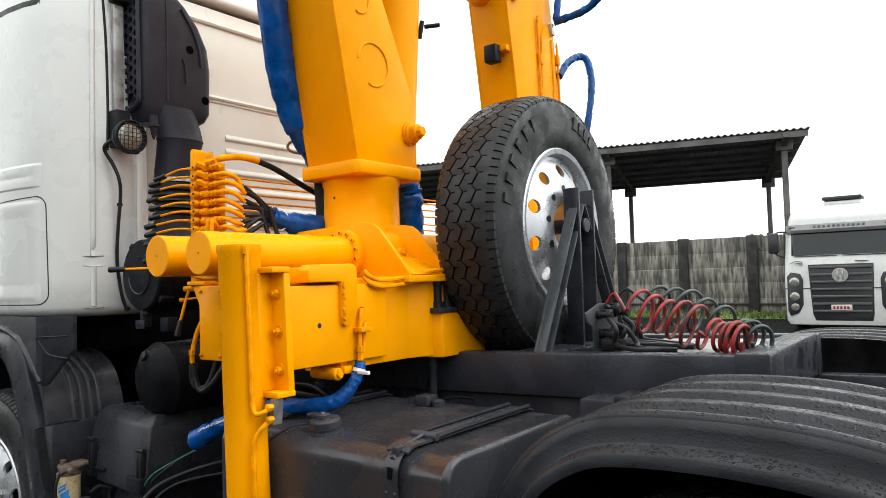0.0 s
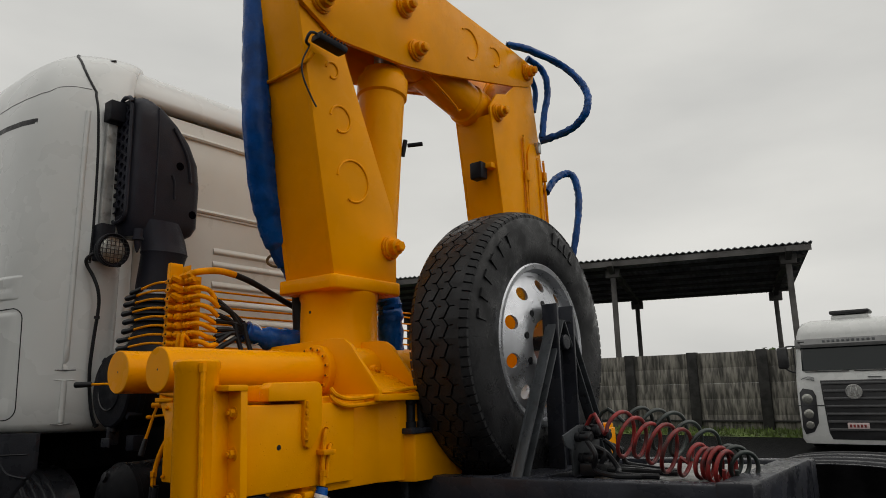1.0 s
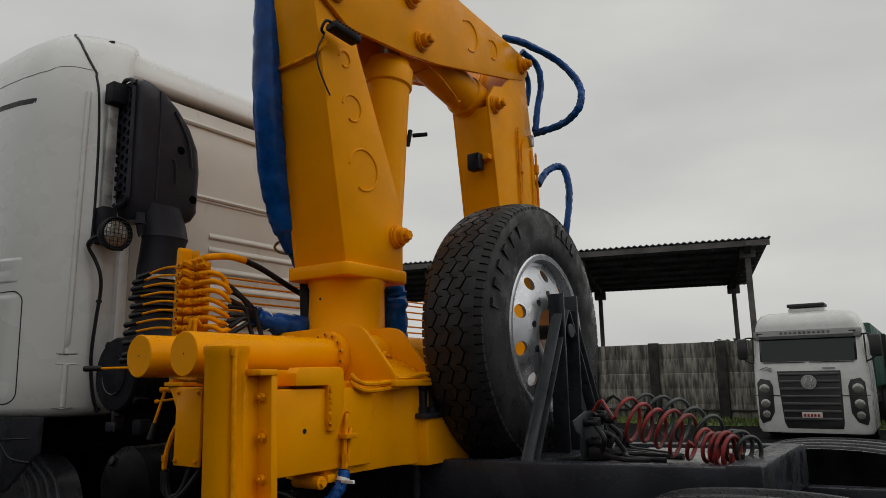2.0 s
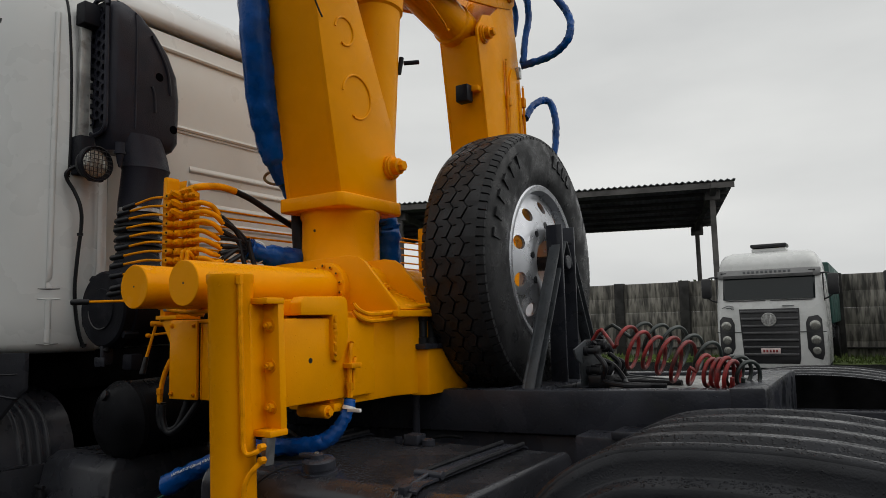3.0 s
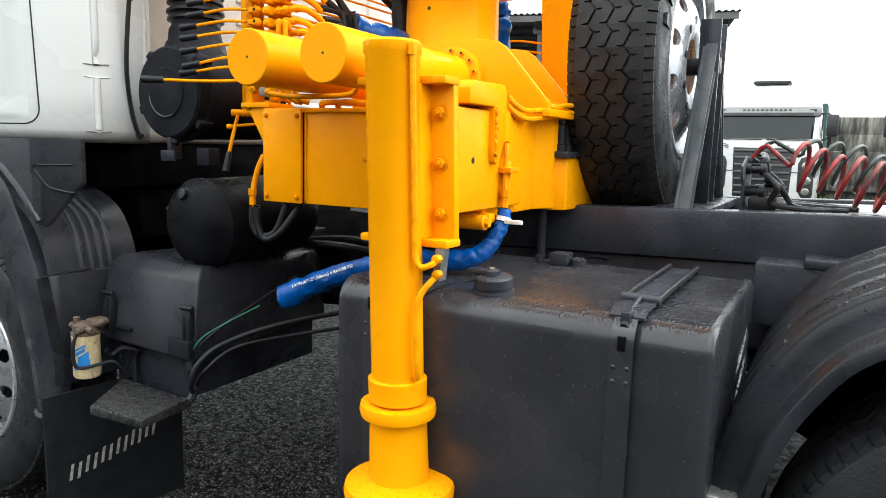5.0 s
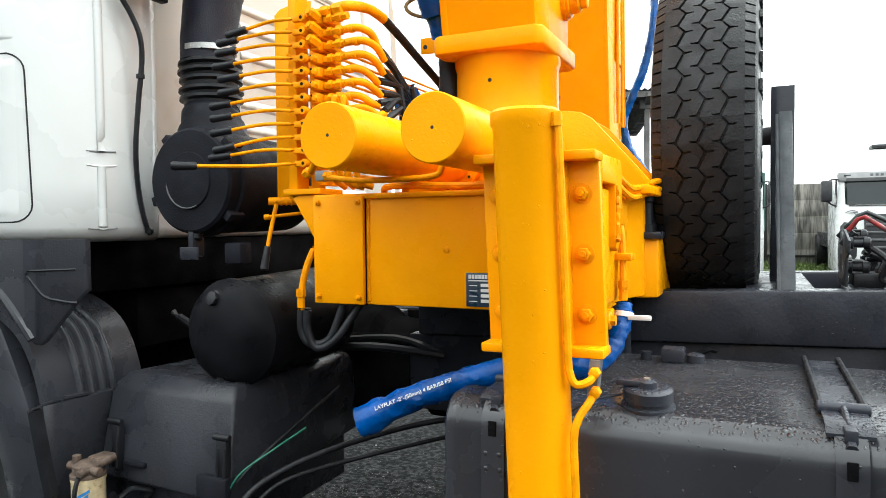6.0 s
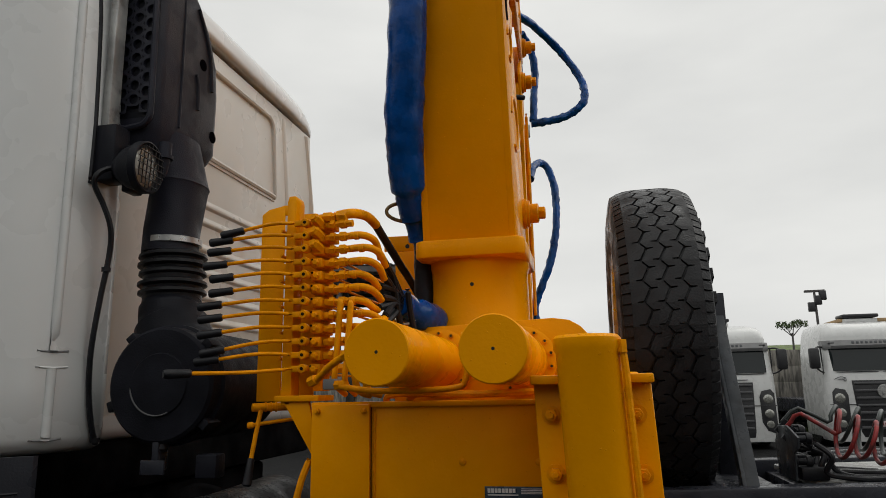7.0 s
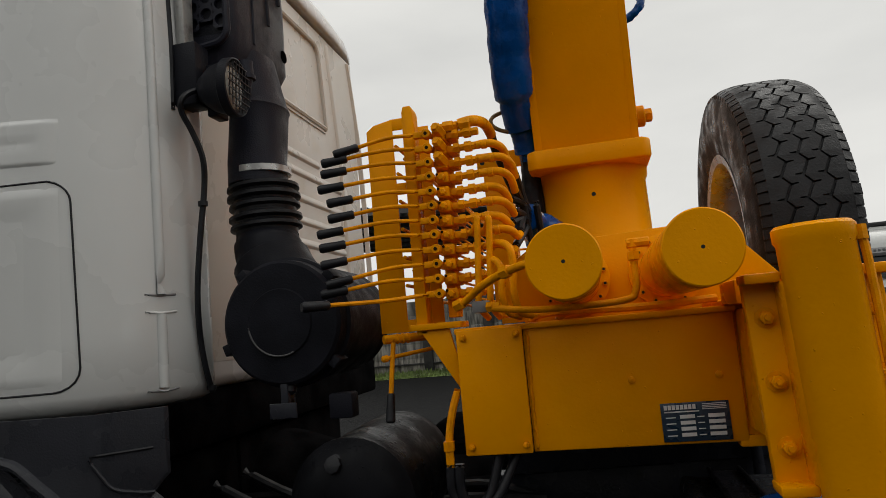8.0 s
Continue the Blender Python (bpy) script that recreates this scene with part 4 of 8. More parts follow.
def inner_flap():
    t = thing("mudflap", (-1.01, 1.85, 0.4), "black rubber mudflap with worn white print before the rear wheel", "mudflap")
    bm = bmesh.new()
    rings(bm, [[V(-1.06 + dx, 1.60, z), V(-1.045 + dx, 1.60, z), V(-1.045 + dx, 2.20, z), V(-1.06 + dx, 2.20, z)] for z, dx in ((0.28, -0.02), (0.5, -0.01), (0.75, 0.0), (1.02, 0.03))])
    part("flap", bm, HOSE, t)
    for i in range(10):
        y = 1.56 + i * 0.055
        z = 0.712 + (y - 1.53) * 0.1
        x = -1.0447 + (z - 0.74) * 0.1
        bm = bmesh.new()
        if i != 9:
            box(bm, x - 0.004, x + 0.0025, y, y + 0.011, z, z + 0.046)
            box(bm, x - 0.004, x + 0.0025, y + 0.011, y + 0.042, z + (0.034 if i % 2 else 0.0), z + (0.046 if i % 2 else 0.012))
            box(bm, x - 0.004, x + 0.0025, y + 0.03, y + 0.042, z + (0.0 if i % 2 else 0.012), z + (0.034 if i % 2 else 0.046))
        else:
            box(bm, x - 0.004, x + 0.0025, y + 0.03, y + 0.05, z + 0.01, z + 0.04)
        part("printed_mark", bm, WORN_PRINT, t)
    return t


WORN_PRINT = material("worn_white_print", (0.62, 0.62, 0.60), 0.6, vary=0.4, scale=60, grain=400, bump=0.1, dirt=(0.04, 0.04, 0.04), dirt_amount=0.12)
inner_flap()
BLACK2 = material("wet_black_mudguard_plastic", (0.01392, 0.0148, 0.01814), 0.40, vary=0.25, scale=6, grain=200, bump=0.2, wet=0.6, drops=1.0, spec=0.2)
for shift in (0.0, 1.3):
    mudguard("rear_mudguard", 1.515, 2.11, -1, "ridged black plastic mudguard beaded with rain", shift)
    mudguard("rear_mudguard", 3.25, 3.845, 1, "ridged black plastic mudguard on the far side", shift)


# ---- crane base, column, boom ----
def crane():
    t = thing("loader_crane", (-2.16, 2.25, 1.2), "yellow hydraulic truck loader crane folded over the chassis", "crane")
    slewed = []

    def P(name, bm, mat=YELLOW, label="", parent=t):
        """A part of the crane; the boom stands a little turned towards the cab and reaches out behind the column."""
        if slewed:
            for v in bm.verts:
                f = max(0.0, v.co.y - 2.0) / 1.76
                v.co += V(-0.115 * f, 0.21 * f, 0.055 * (v.co.z - 1.5) * f)
        return part(name, bm, mat, parent, label)
    bm = bmesh.new()
    box(bm, -2.512, -1.91, 1.688, 3.42, 1.212, 1.488, 0.006)
    base = P("base_box", bm)
    bm = bmesh.new()
    box(bm, -2.516, -1.905, 1.680, 1.70, 1.483, 1.497, 0.004)
    P("top_lip", bm)
    bm = bmesh.new()
    box(bm, -2.511, -2.360, 1.672, 1.686, 1.213, 1.492, 0.004)
    cover = P("end_cover", bm)
    bm = bmesh.new()
    box(bm, -2.5125, -2.3591, 1.6835, 1.692, 1.2115, 1.4935, 0.0)
    P("cover_gasket", bm, SHADE_GRIME, "thin dark gasket", cover)
    bm = bmesh.new()
    rng = random.Random(19)
    tube(bm, [(-2.352 + rng.uniform(-0.0015, 0.0015), 1.688, 1.218 + 0.0075 * k) for k in range(36)], 0.0042, 8, 2, wrinkle=0.5, seed=5)
    P("weld_bead", bm, YELLOW_CAST, "lumpy painted weld bead")
    for x in (-2.495, -2.374):
        for z in (1.232, 1.475):
            bm = bmesh.new()
            bolt(bm, (x, 1.673, z), (0, -1, 0), 0.0075, 0.007, 1.2)
            P("cover_bolt", bm, YELLOW_CAST, "", cover)
    for x, z in ((-2.135, 1.354), (-1.955, 1.354)):
        bm = bmesh.new()
        lathe(bm, (x, 1.689, z), (0, -1, 0), [(0, 0.008), (0.005, 0.008), (0.007, 0.005)], 12)
        P("plug", bm, YELLOW_CAST)
    # outrigger housing and its flared mouth
    bm = bmesh.new()
    prism(bm, [(-1.93, 1.70), (-1.765, 1.70), (-1.765, 2.04), (-1.735, 2.12), (-1.735, 3.42), (-1.93, 3.42)], "z", 1.212, 1.508, 0.006)
    P("outrigger_housing", bm)
    bm = bmesh.new()
    prism(bm, [(1.535, 1.497), (1.535, 1.535), (1.55, 1.552)] + arc_pts(1.72, 1.53, 0.025, 95, 0, 5) + [(1.745, 1.42), (1.716, 1.366), (1.696, 1.352), (1.679, 1.36), (1.673, 1.39), (1.673, 1.497)], "x", -1.775, -1.727, 0.004)
    mouth = P("mouth_plate", bm)
    bm = bmesh.new()
    rng = random.Random(14)
    tube(bm, [(-1.726, 1.682 + rng.uniform(-0.002, 0.002), 1.375 + 0.007 * k) for k in range(18)], 0.006, 8, 2, wrinkle=0.5, seed=3)
    P("weld_bead", bm, YELLOW_CAST, "lumpy painted weld bead", mouth)
    bm = bmesh.new()
    box(bm, -1.93, -1.776, 1.54, 1.70, 1.497, 1.545, 0.006)
    P("mouth_cover", bm)
    bm = bmesh.new()
    box(bm, -1.93, -1.74, 1.69, 1.73, 1.20, 1.225, 0.005)
    P("mouth_sill", bm)
    bm = bmesh.new()
    box(bm, -1.905, -1.742, 1.455, 1.9, 1.238, 1.488, 0.006)
    beam = P("outrigger_beam", bm)
    bm = bmesh.new()
    lathe(bm, (-1.7425, 1.589, 1.363), (1, 0, 0), [(0, 0.008), (0.0012, 0.008)], 16)
    P("hole", bm, HOSE, "dark drilled hole", beam)
    bm = bmesh.new()
    rod(bm, (-1.85, 1.66, 1.205), (-1.735, 1.66, 1.205), 0.02)
    lathe(bm, (-1.735, 1.66, 1.205), (1, 0, 0), [(0, 0.012), (0.01, 0.012)], 6)
    P("roller", bm, YELLOW_CAST)
    # lower side block with two rubber stops
    bm = bmesh.new()
    prism(bm, [(-1.76, 2.13), (-1.70, 2.16), (-1.70, 2.44), (-1.76, 2.47)], "z", 1.205, 1.37, 0.006)
    P("side_block", bm)
    bm = bmesh.new()
    box(bm, -1.79, -1.69, 2.13, 2.28, 1.37, 1.39, 0.004)
    stop = P("stop_plate", bm, CHASSIS, "black stop plate")
    for y in (2.175, 2.235):
        bm = bmesh.new()
        lathe(bm, (-1.737, y, 1.39), (0, 0, 1), [(0, 0.024), (0.02, 0.024), (0.022, 0.02), (0.08, 0.02), (0.085, 0.024), (0.10, 0.024), (0.105, 0.02)], 20)
        P("rubber_stop", bm, HOSE, "black rubber stop", stop)
    # turntable housing with rack cylinders
    bm = bmesh.new()
    box(bm, -2.37, -1.90, 1.99, 2.52, 1.49, 1.615, 0.012)
    P("turntable_housing", bm)
    bm = bmesh.new()
    lathe(bm, (-2.162, 2.23, 1.60), (0, 0, 1), [(0, 0.235), (0.05, 0.23), (0.075, 0.20), (0.085, 0.175)], 48)
    P("turntable_ring", bm)
    # two cheek plates across the housing, sloped down to its rear edge, and the drum between them
    for y in (1.985, 2.205):
        bm = bmesh.new()
        prism(bm, [(-2.40, 1.50), (-1.70, 1.50), (-1.70, 1.525), (-1.845, 1.69), (-1.875, 1.708), (-1.92, 1.715), (-2.34, 1.70), (-2.40, 1.66)], "y", y - 0.008, y + 0.008, 0.003)
        P("gusset", bm)
    bm = bmesh.new()
    lathe(bm, (-1.985, 1.99, 1.60), (0, 1, 0), [(0, 0.088), (0.5, 0.088), (0.51, 0.08)], 40)
    P("rack_housing", bm)
    bm = bmesh.new()
    prism(bm, [(-1.71, 1.511), (-1.70, 1.516), (-1.90, 1.605), (-1.915, 1.60)], "y", 1.994, 2.196, 0.002)
    P("sloped_plate", bm)
    for y in (2.03, 2.09):
        bm = bmesh.new()
        lathe(bm, (-1.93, y, 1.60), (0.9, 0, 0.2), [(0, 0.008), (0.035, 0.008), (0.037, 0.005)], 10)
        P("plug", bm, YELLOW_CAST)
    bm = bmesh.new()
    prism(bm, [(-2.38, 1.488), (-1.695, 1.488), (-1.695, 1.512), (-2.38, 1.512)], "y", 1.97, 2.6, 0.004)
    P("base_plate", bm)
    for x in (-2.241, -2.007):
        bm = bmesh.new()
        lathe(bm, (x, 1.343, 1.598), (0, 1, 0), [(0, 0.0655), (0.0025, 0.068), (0.62, 0.068)], 48)
        cyl = P("rack_cylinder", bm)
        bm = bmesh.new()
        lathe(bm, (x, 1.3435, 1.598), (0, -1, 0), [(0, 0.0035), (0.0006, 0.0035)], 12)
        P("centre_mark", bm, HOSE, "small dark centre hole", cyl)
        bm = bmesh.new()
        lathe(bm, (x, 1.945, 1.598), (0, 1, 0), [(0, 0.085), (0.005, 0.094), (0.04, 0.094)], 40)
        P("cylinder_flange", bm, YELLOW, "", cyl)
        for k in range(14):
            a = 2 * math.pi * (k + 0.5) / 14
            q = (x + 0.0815 * math.cos(a), 1.946, 1.598 + 0.0815 * math.sin(a))
            bm = bmesh.new()
            lathe(bm, q, (0, -1, 0), [(0, 0.0072), (0.007, 0.0072), (0.008, 0.0062)], 16)
            P("flange_bolt", bm, YELLOW_CAST, "", cyl)
            bm = bmesh.new()
            lathe(bm, q, (0, -1, 0), [(0.008, 0.004), (0.0086, 0.004)], 6)
            P("bolt_socket", bm, HOSE, "dark hexagon socket", cyl)
    for y in (2.15,):
        bm = bmesh.new()
        lathe(bm, (-1.915, y, 1.60), (1, 0, 0), [(0, 0.02), (0.035, 0.02), (0.04, 0.017)], 20)
        bolt(bm, (-1.88, y, 1.60), (1, 0, 0), 0.011, 0.012)
        P("bearing_cap", bm, YELLOW_CAST)
    # neck, collar, column
    bm = bmesh.new()
    lathe(bm, (-2.162, 2.225, 1.67), (0, 0, 1), [(0, 0.168), (0.01, 0.160), (0.215, 0.157), (0.23, 0.164), (0.255, 0.164)], 56)
    neck = P("neck", bm)
    bm = bmesh.new()
    lathe(bm, (-2.162, 2.069, 1.836), (0, -1, 0), [(0, 0.006), (0.0025, 0.006)], 12)
    P("grease_hole", bm, HOSE, "dark grease hole", neck)
    bm = bmesh.new()
    prism(bm, [(-2.335, 2.055), (-2.315, 2.035), (-2.015, 2.035), (-1.995, 2.055), (-1.995, 2.42), (-2.015, 2.44), (-2.315, 2.44), (-2.335, 2.42)], "z", 1.918, 1.974, 0.008)
    P("collar", bm)
    X0, X1 = -2.312, -2.022
    side = [(2.066, 1.968), (2.43, 1.968), (2.43, 2.17), (2.405, 2.29), (2.215, 2.70), (2.135, 2.875), (2.075, 3.02), (2.05, 3.12), (1.99, 3.24), (1.83, 3.24), (1.835, 3.19), (1.87, 2.98)]
    for a in (X0, X1 - 0.022):
        bm = bmesh.new()
        prism(bm, side, "x", a, a + 0.022, 0.003)
        P("column_cheek", bm)
    bm = bmesh.new()
    prism(bm, [(2.067, 1.97), (2.087, 1.97), (1.89, 2.98), (1.855, 3.20), (1.835, 3.20), (1.87, 2.98)], "x", X0 + 0.02, X1 - 0.02, 0.002)
    P("column_front", bm)
    bm = bmesh.new()
    prism(bm, [(2.36, 2.27), (2.40, 2.28), (2.20, 2.72), (2.12, 2.86), (2.085, 2.85), (2.16, 2.68)], "x", X0 + 0.02, X1 - 0.1, 0.002)
    P("column_back", bm)
    # strengthening discs, as rings of weld on the cheek
    for y, z, r in ((2.165, 2.375, 0.088), (2.09, 2.625, 0.056), (2.04, 2.825, 0.034)):
        bm = bmesh.new()
        pts = [(X1 + 0.001, y + r * math.cos(a), z + r * math.sin(a)) for a in [radians(-110 + 285 * i / 40) for i in range(41)]]
        tube(bm, pts, 0.0055, 8, 1, smooth=False)
        P("weld_ring", bm)

    def pin(y, z, x=X1, r=0.036, parent=t):
        bm = bmesh.new()
        lathe(bm, (x, y, z), (1, 0, 0), [(0, r * 1.45), (0.012, r * 1.45), (0.014, r * 1.3), (0.022, r * 1.3), (0.024, r * 0.95), (0.05, r * 0.95), (0.054, r * 0.8)], 28)
        lathe(bm, (x + 0.052, y, z), (1, 0, 0), [(0, r * 0.62), (0.022, r * 0.62), (0.025, r * 0.5)], 6)
        return P("pivot_pin", bm, YELLOW_CAST, "", parent)
    pin(2.385, 2.125)
    pin(1.955, 3.09, X1 + 0.022)
    # boom
    slewed.append(True)
    B0, B1 = -2.335, -1.998
    bside = [(1.84, 3.055), (2.03, 2.965), (2.08, 2.965), (2.44, 3.005), (2.68, 3.052), (3.40, 3.24), (3.60, 3.30), (3.655, 3.345), (3.665, 3.41), (3.60, 3.46), (3.40, 3.475), (2.78, 3.50), (2.30, 3.52), (1.98, 3.42), (1.86, 3.25)]
    for a in (B0, B1 - 0.02):
        bm = bmesh.new()
        prism(bm, bside, "x", a, a + 0.02, 0.003)
        P("boom_cheek", bm)
    bm = bmesh.new()
    prism(bm, [(1.96, 3.37), (2.30, 3.50), (2.78, 3.48), (3.42, 3.455), (3.42, 3.435), (2.78, 3.46), (2.30, 3.48), (1.97, 3.345)], "x", B0 + 0.018, B1 - 0.018, 0.002)
    P("boom_top", bm)
    bm = bmesh.new()
    prism(bm, [(2.72, 3.068), (3.15, 3.18), (3.15, 3.2), (2.72, 3.09)], "x", B0 + 0.018, B1 - 0.12, 0.002)
    P("boom_web", bm)
    for y, z in ((2.45, 3.30), (2.53, 3.11), (3.575, 3.385)):
        pin(y, z, B1)
    for y, z, r in ((2.97, 3.33, 0.085), (3.22, 3.35, 0.055)):
        bm = bmesh.new()
        pts = [(B1 + 0.001, y + r * math.cos(a), z + r * math.sin(a)) for a in [radians(-100 + 230 * i / 36) for i in range(37)]]
        tube(bm, pts, 0.0055, 8, 1, smooth=False)
        P("weld_ring", bm)
    # lift cylinder
    slewed.clear()
    bm = bmesh.new()
    a, b = V(-2.165, 2.42, 2.08), V(-2.165, 2.505, 2.99)
    d = (b - a).normalized()
    lathe(bm, a, d, [(0, 0.10), (0.02, 0.105), (0.81, 0.108), (0.82, 0.119), (0.905, 0.121), (0.92, 0.11), (0.95, 0.10)], 48)
    lift = P("lift_cylinder", bm)
    bm = bmesh.new()
    rod(bm, b, b + d * 0.16, 0.05, 24)
    P("lift_rod", bm, STEEL, "bright steel piston rod", lift)
    bm = bmesh.new()
    tube(bm, [(-2.10, 2.50, 2.06), (-2.085, 2.515, 2.4), (-2.085, 2.545, 2.75), (-2.09, 2.56, 2.90)], 0.006, 8)
    P("pipe", bm, YELLOW_CAST, "thin yellow hydraulic pipe", lift)
    # knuckle cylinder under the boom
    slewed.append(True)
    bm = bmesh.new()
    a, b = V(-2.165, 2.60, 3.21), V(-2.165, 3.27, 3.07)
    d = (b - a).normalized()
    n = (b - a).length
    lathe(bm, a, d, [(0, 0.10), (0.01, 0.108), (n - 0.13, 0.108), (n - 0.12, 0.118), (n - 0.02, 0.118), (n, 0.105)], 48)
    knuckle = P("knuckle_cylinder", bm)
    bm = bmesh.new()
    tube(bm, [(-2.06, 2.62, 3.08), (-2.055, 2.75, 3.04), (-2.06, 2.90, 2.985), (-2.075, 2.96, 2.97), (-2.09, 3.0, 2.99)], 0.006, 8)
    P("pipe", bm, YELLOW_CAST, "", knuckle)
    # second arm, hanging to the chassis
    A0, A1 = -2.255, -2.005
    aside = [(3.165, 3.04), (3.235, 2.62), (3.33, 2.0), (3.40, 1.45), (3.76, 1.45), (3.755, 2.62), (3.70, 2.98), (3.655, 3.22), (3.64, 3.33), (3.60, 3.41), (3.52, 3.40), (3.42, 3.24), (3.34, 3.17), (3.24, 3.14)]
    for a in (A0, A1 - 0.016):
        bm = bmesh.new()
        prism(bm, aside, "x", a, a + 0.016, 0.003)
        P("arm_cheek", bm)
    bm = bmesh.new()
    prism(bm, [(3.17, 3.0), (3.19, 3.0), (3.26, 2.62), (3.35, 2.0), (3.42, 1.45), (3.40, 1.45), (3.332, 2.0), (3.237, 2.62)], "x", A0 + 0.014, A1 - 0.014, 0.002)
    P("arm_front", bm)
    bm = bmesh.new()
    prism(bm, [(3.735, 2.62), (3.745, 1.46), (3.72, 1.46), (3.71, 2.62), (3.66, 2.95), (3.68, 2.97)], "x", A0 + 0.014, A1 - 0.014, 0.002)
    P("arm_back", bm)
    bm = bmesh.new()
    prism(bm, [(3.27, 3.03), (3.60, 3.03), (3.635, 3.25), (3.59, 3.38), (3.52, 3.37), (3.42, 3.21), (3.34, 3.14)], "x", A0 + 0.015, A1 - 0.017, 0.003)
    P("arm_knuckle", bm)
    pin(3.235, 3.025, A1)
    # stiffening plate, pipes and valves on the arm
    bm = bmesh.new()
    prism(bm, [(3.52, 2.2), (3.54, 2.86), (3.58, 2.93), (3.63, 2.93), (3.70, 2.78), (3.73, 2.2)], "x", A1, A1 + 0.012, 0.003)
    P("pipe_guard", bm)
    for y in (3.50, 3.66, 3.73):
        bm = bmesh.new()
        tube(bm, [(A1 + 0.014, y - 0.01, 2.96 if y < 3.6 else 2.86), (A1 + 0.014, y, 2.7), (A1 + 0.014, y + 0.015, 2.3), (A1 + 0.014, y + 0.03, 1.9)], 0.008, 8)
        P("pipe", bm, YELLOW_CAST)
    for y, z in ((3.51, 2.72), (3.72, 2.76)):
        bm = bmesh.new()
        box(bm, A1, A1 + 0.026, y - 0.012, y + 0.02, z - 0.03, z + 0.03, 0.004)
        P("pipe_clamp", bm, YELLOW_CAST)
    bm = bmesh.new()
    box(bm, A1 - 0.01, A1 + 0.03, 3.645, 3.68, 2.89, 2.96, 0.006)
    P("coupling", bm, STEEL, "zinc coupling block")
    # black flag plug under the arm
    bm = bmesh.new()
    box(bm, -2.14, -2.06, 3.135, 3.20, 2.64, 2.735, 0.010)
    P("limit_switch", bm, BLACK, "black limit switch box")
    bm = bmesh.new()
    box(bm, -2.15, -2.02, 3.18, 3.26, 2.70, 2.73, 0.004)
    P("switch_bracket", bm)
    slewed.clear()
    # small black grip on the lift cylinder
    bm = bmesh.new()
    rod(bm, (-2.07, 2.57, 2.655), (-2.02, 2.62, 2.665), 0.010)
    rod(bm, (-2.085, 2.55, 2.60), (-2.075, 2.56, 2.68), 0.011)
    P("tap_handle", bm, BLACK, "small black tap handle")
    # short yellow post behind the neck
    bm = bmesh.new()
    box(bm, -2.525, -2.43, 2.50, 2.58, 1.52, 2.06, 0.005)
    P("far_post", bm)
    # lug plate with two holes on the column's far cheek
    bm = bmesh.new()
    prism(bm, [(-2.522, 2.066), (-2.31, 2.062), (-2.31, 2.006), (-2.522, 2.012)], "y", 2.345, 2.357, 0.002)
    lug = P("lug_plate", bm)
    for x, z in ((-2.504, 2.034), (-2.436, 2.026)):
        bm = bmesh.new()
        lathe(bm, (x, 2.3445, z), (0, 1, 0), [(0, 0.008), (0.013, 0.008)], 14)
        P("hole", bm, HOSE, "dark drilled hole", lug)
    # hose ring on the column
    bm = bmesh.new()
    pts = [V(-2.362 + 0.066 * math.cos(a), 2.085 + 0.03 * math.cos(a), 2.08 + 0.032 * math.sin(a)) for a in [2 * math.pi * i / 28 for i in range(29)]]
    tube(bm, pts, 0.006, 8, 1, smooth=False)
    P("hose_ring", bm, RING, "tarnished brown steel ring")
    bm = bmesh.new()
    tube(bm, [(-2.33, 1.905, 2.80), (-2.20, 1.895, 2.79), (-2.04, 1.895, 2.80), (-2.0, 1.92, 2.85)], 0.008, 8)
    P("strap_bar", bm, YELLOW_CAST)
    return t


crane()


plain_part = part


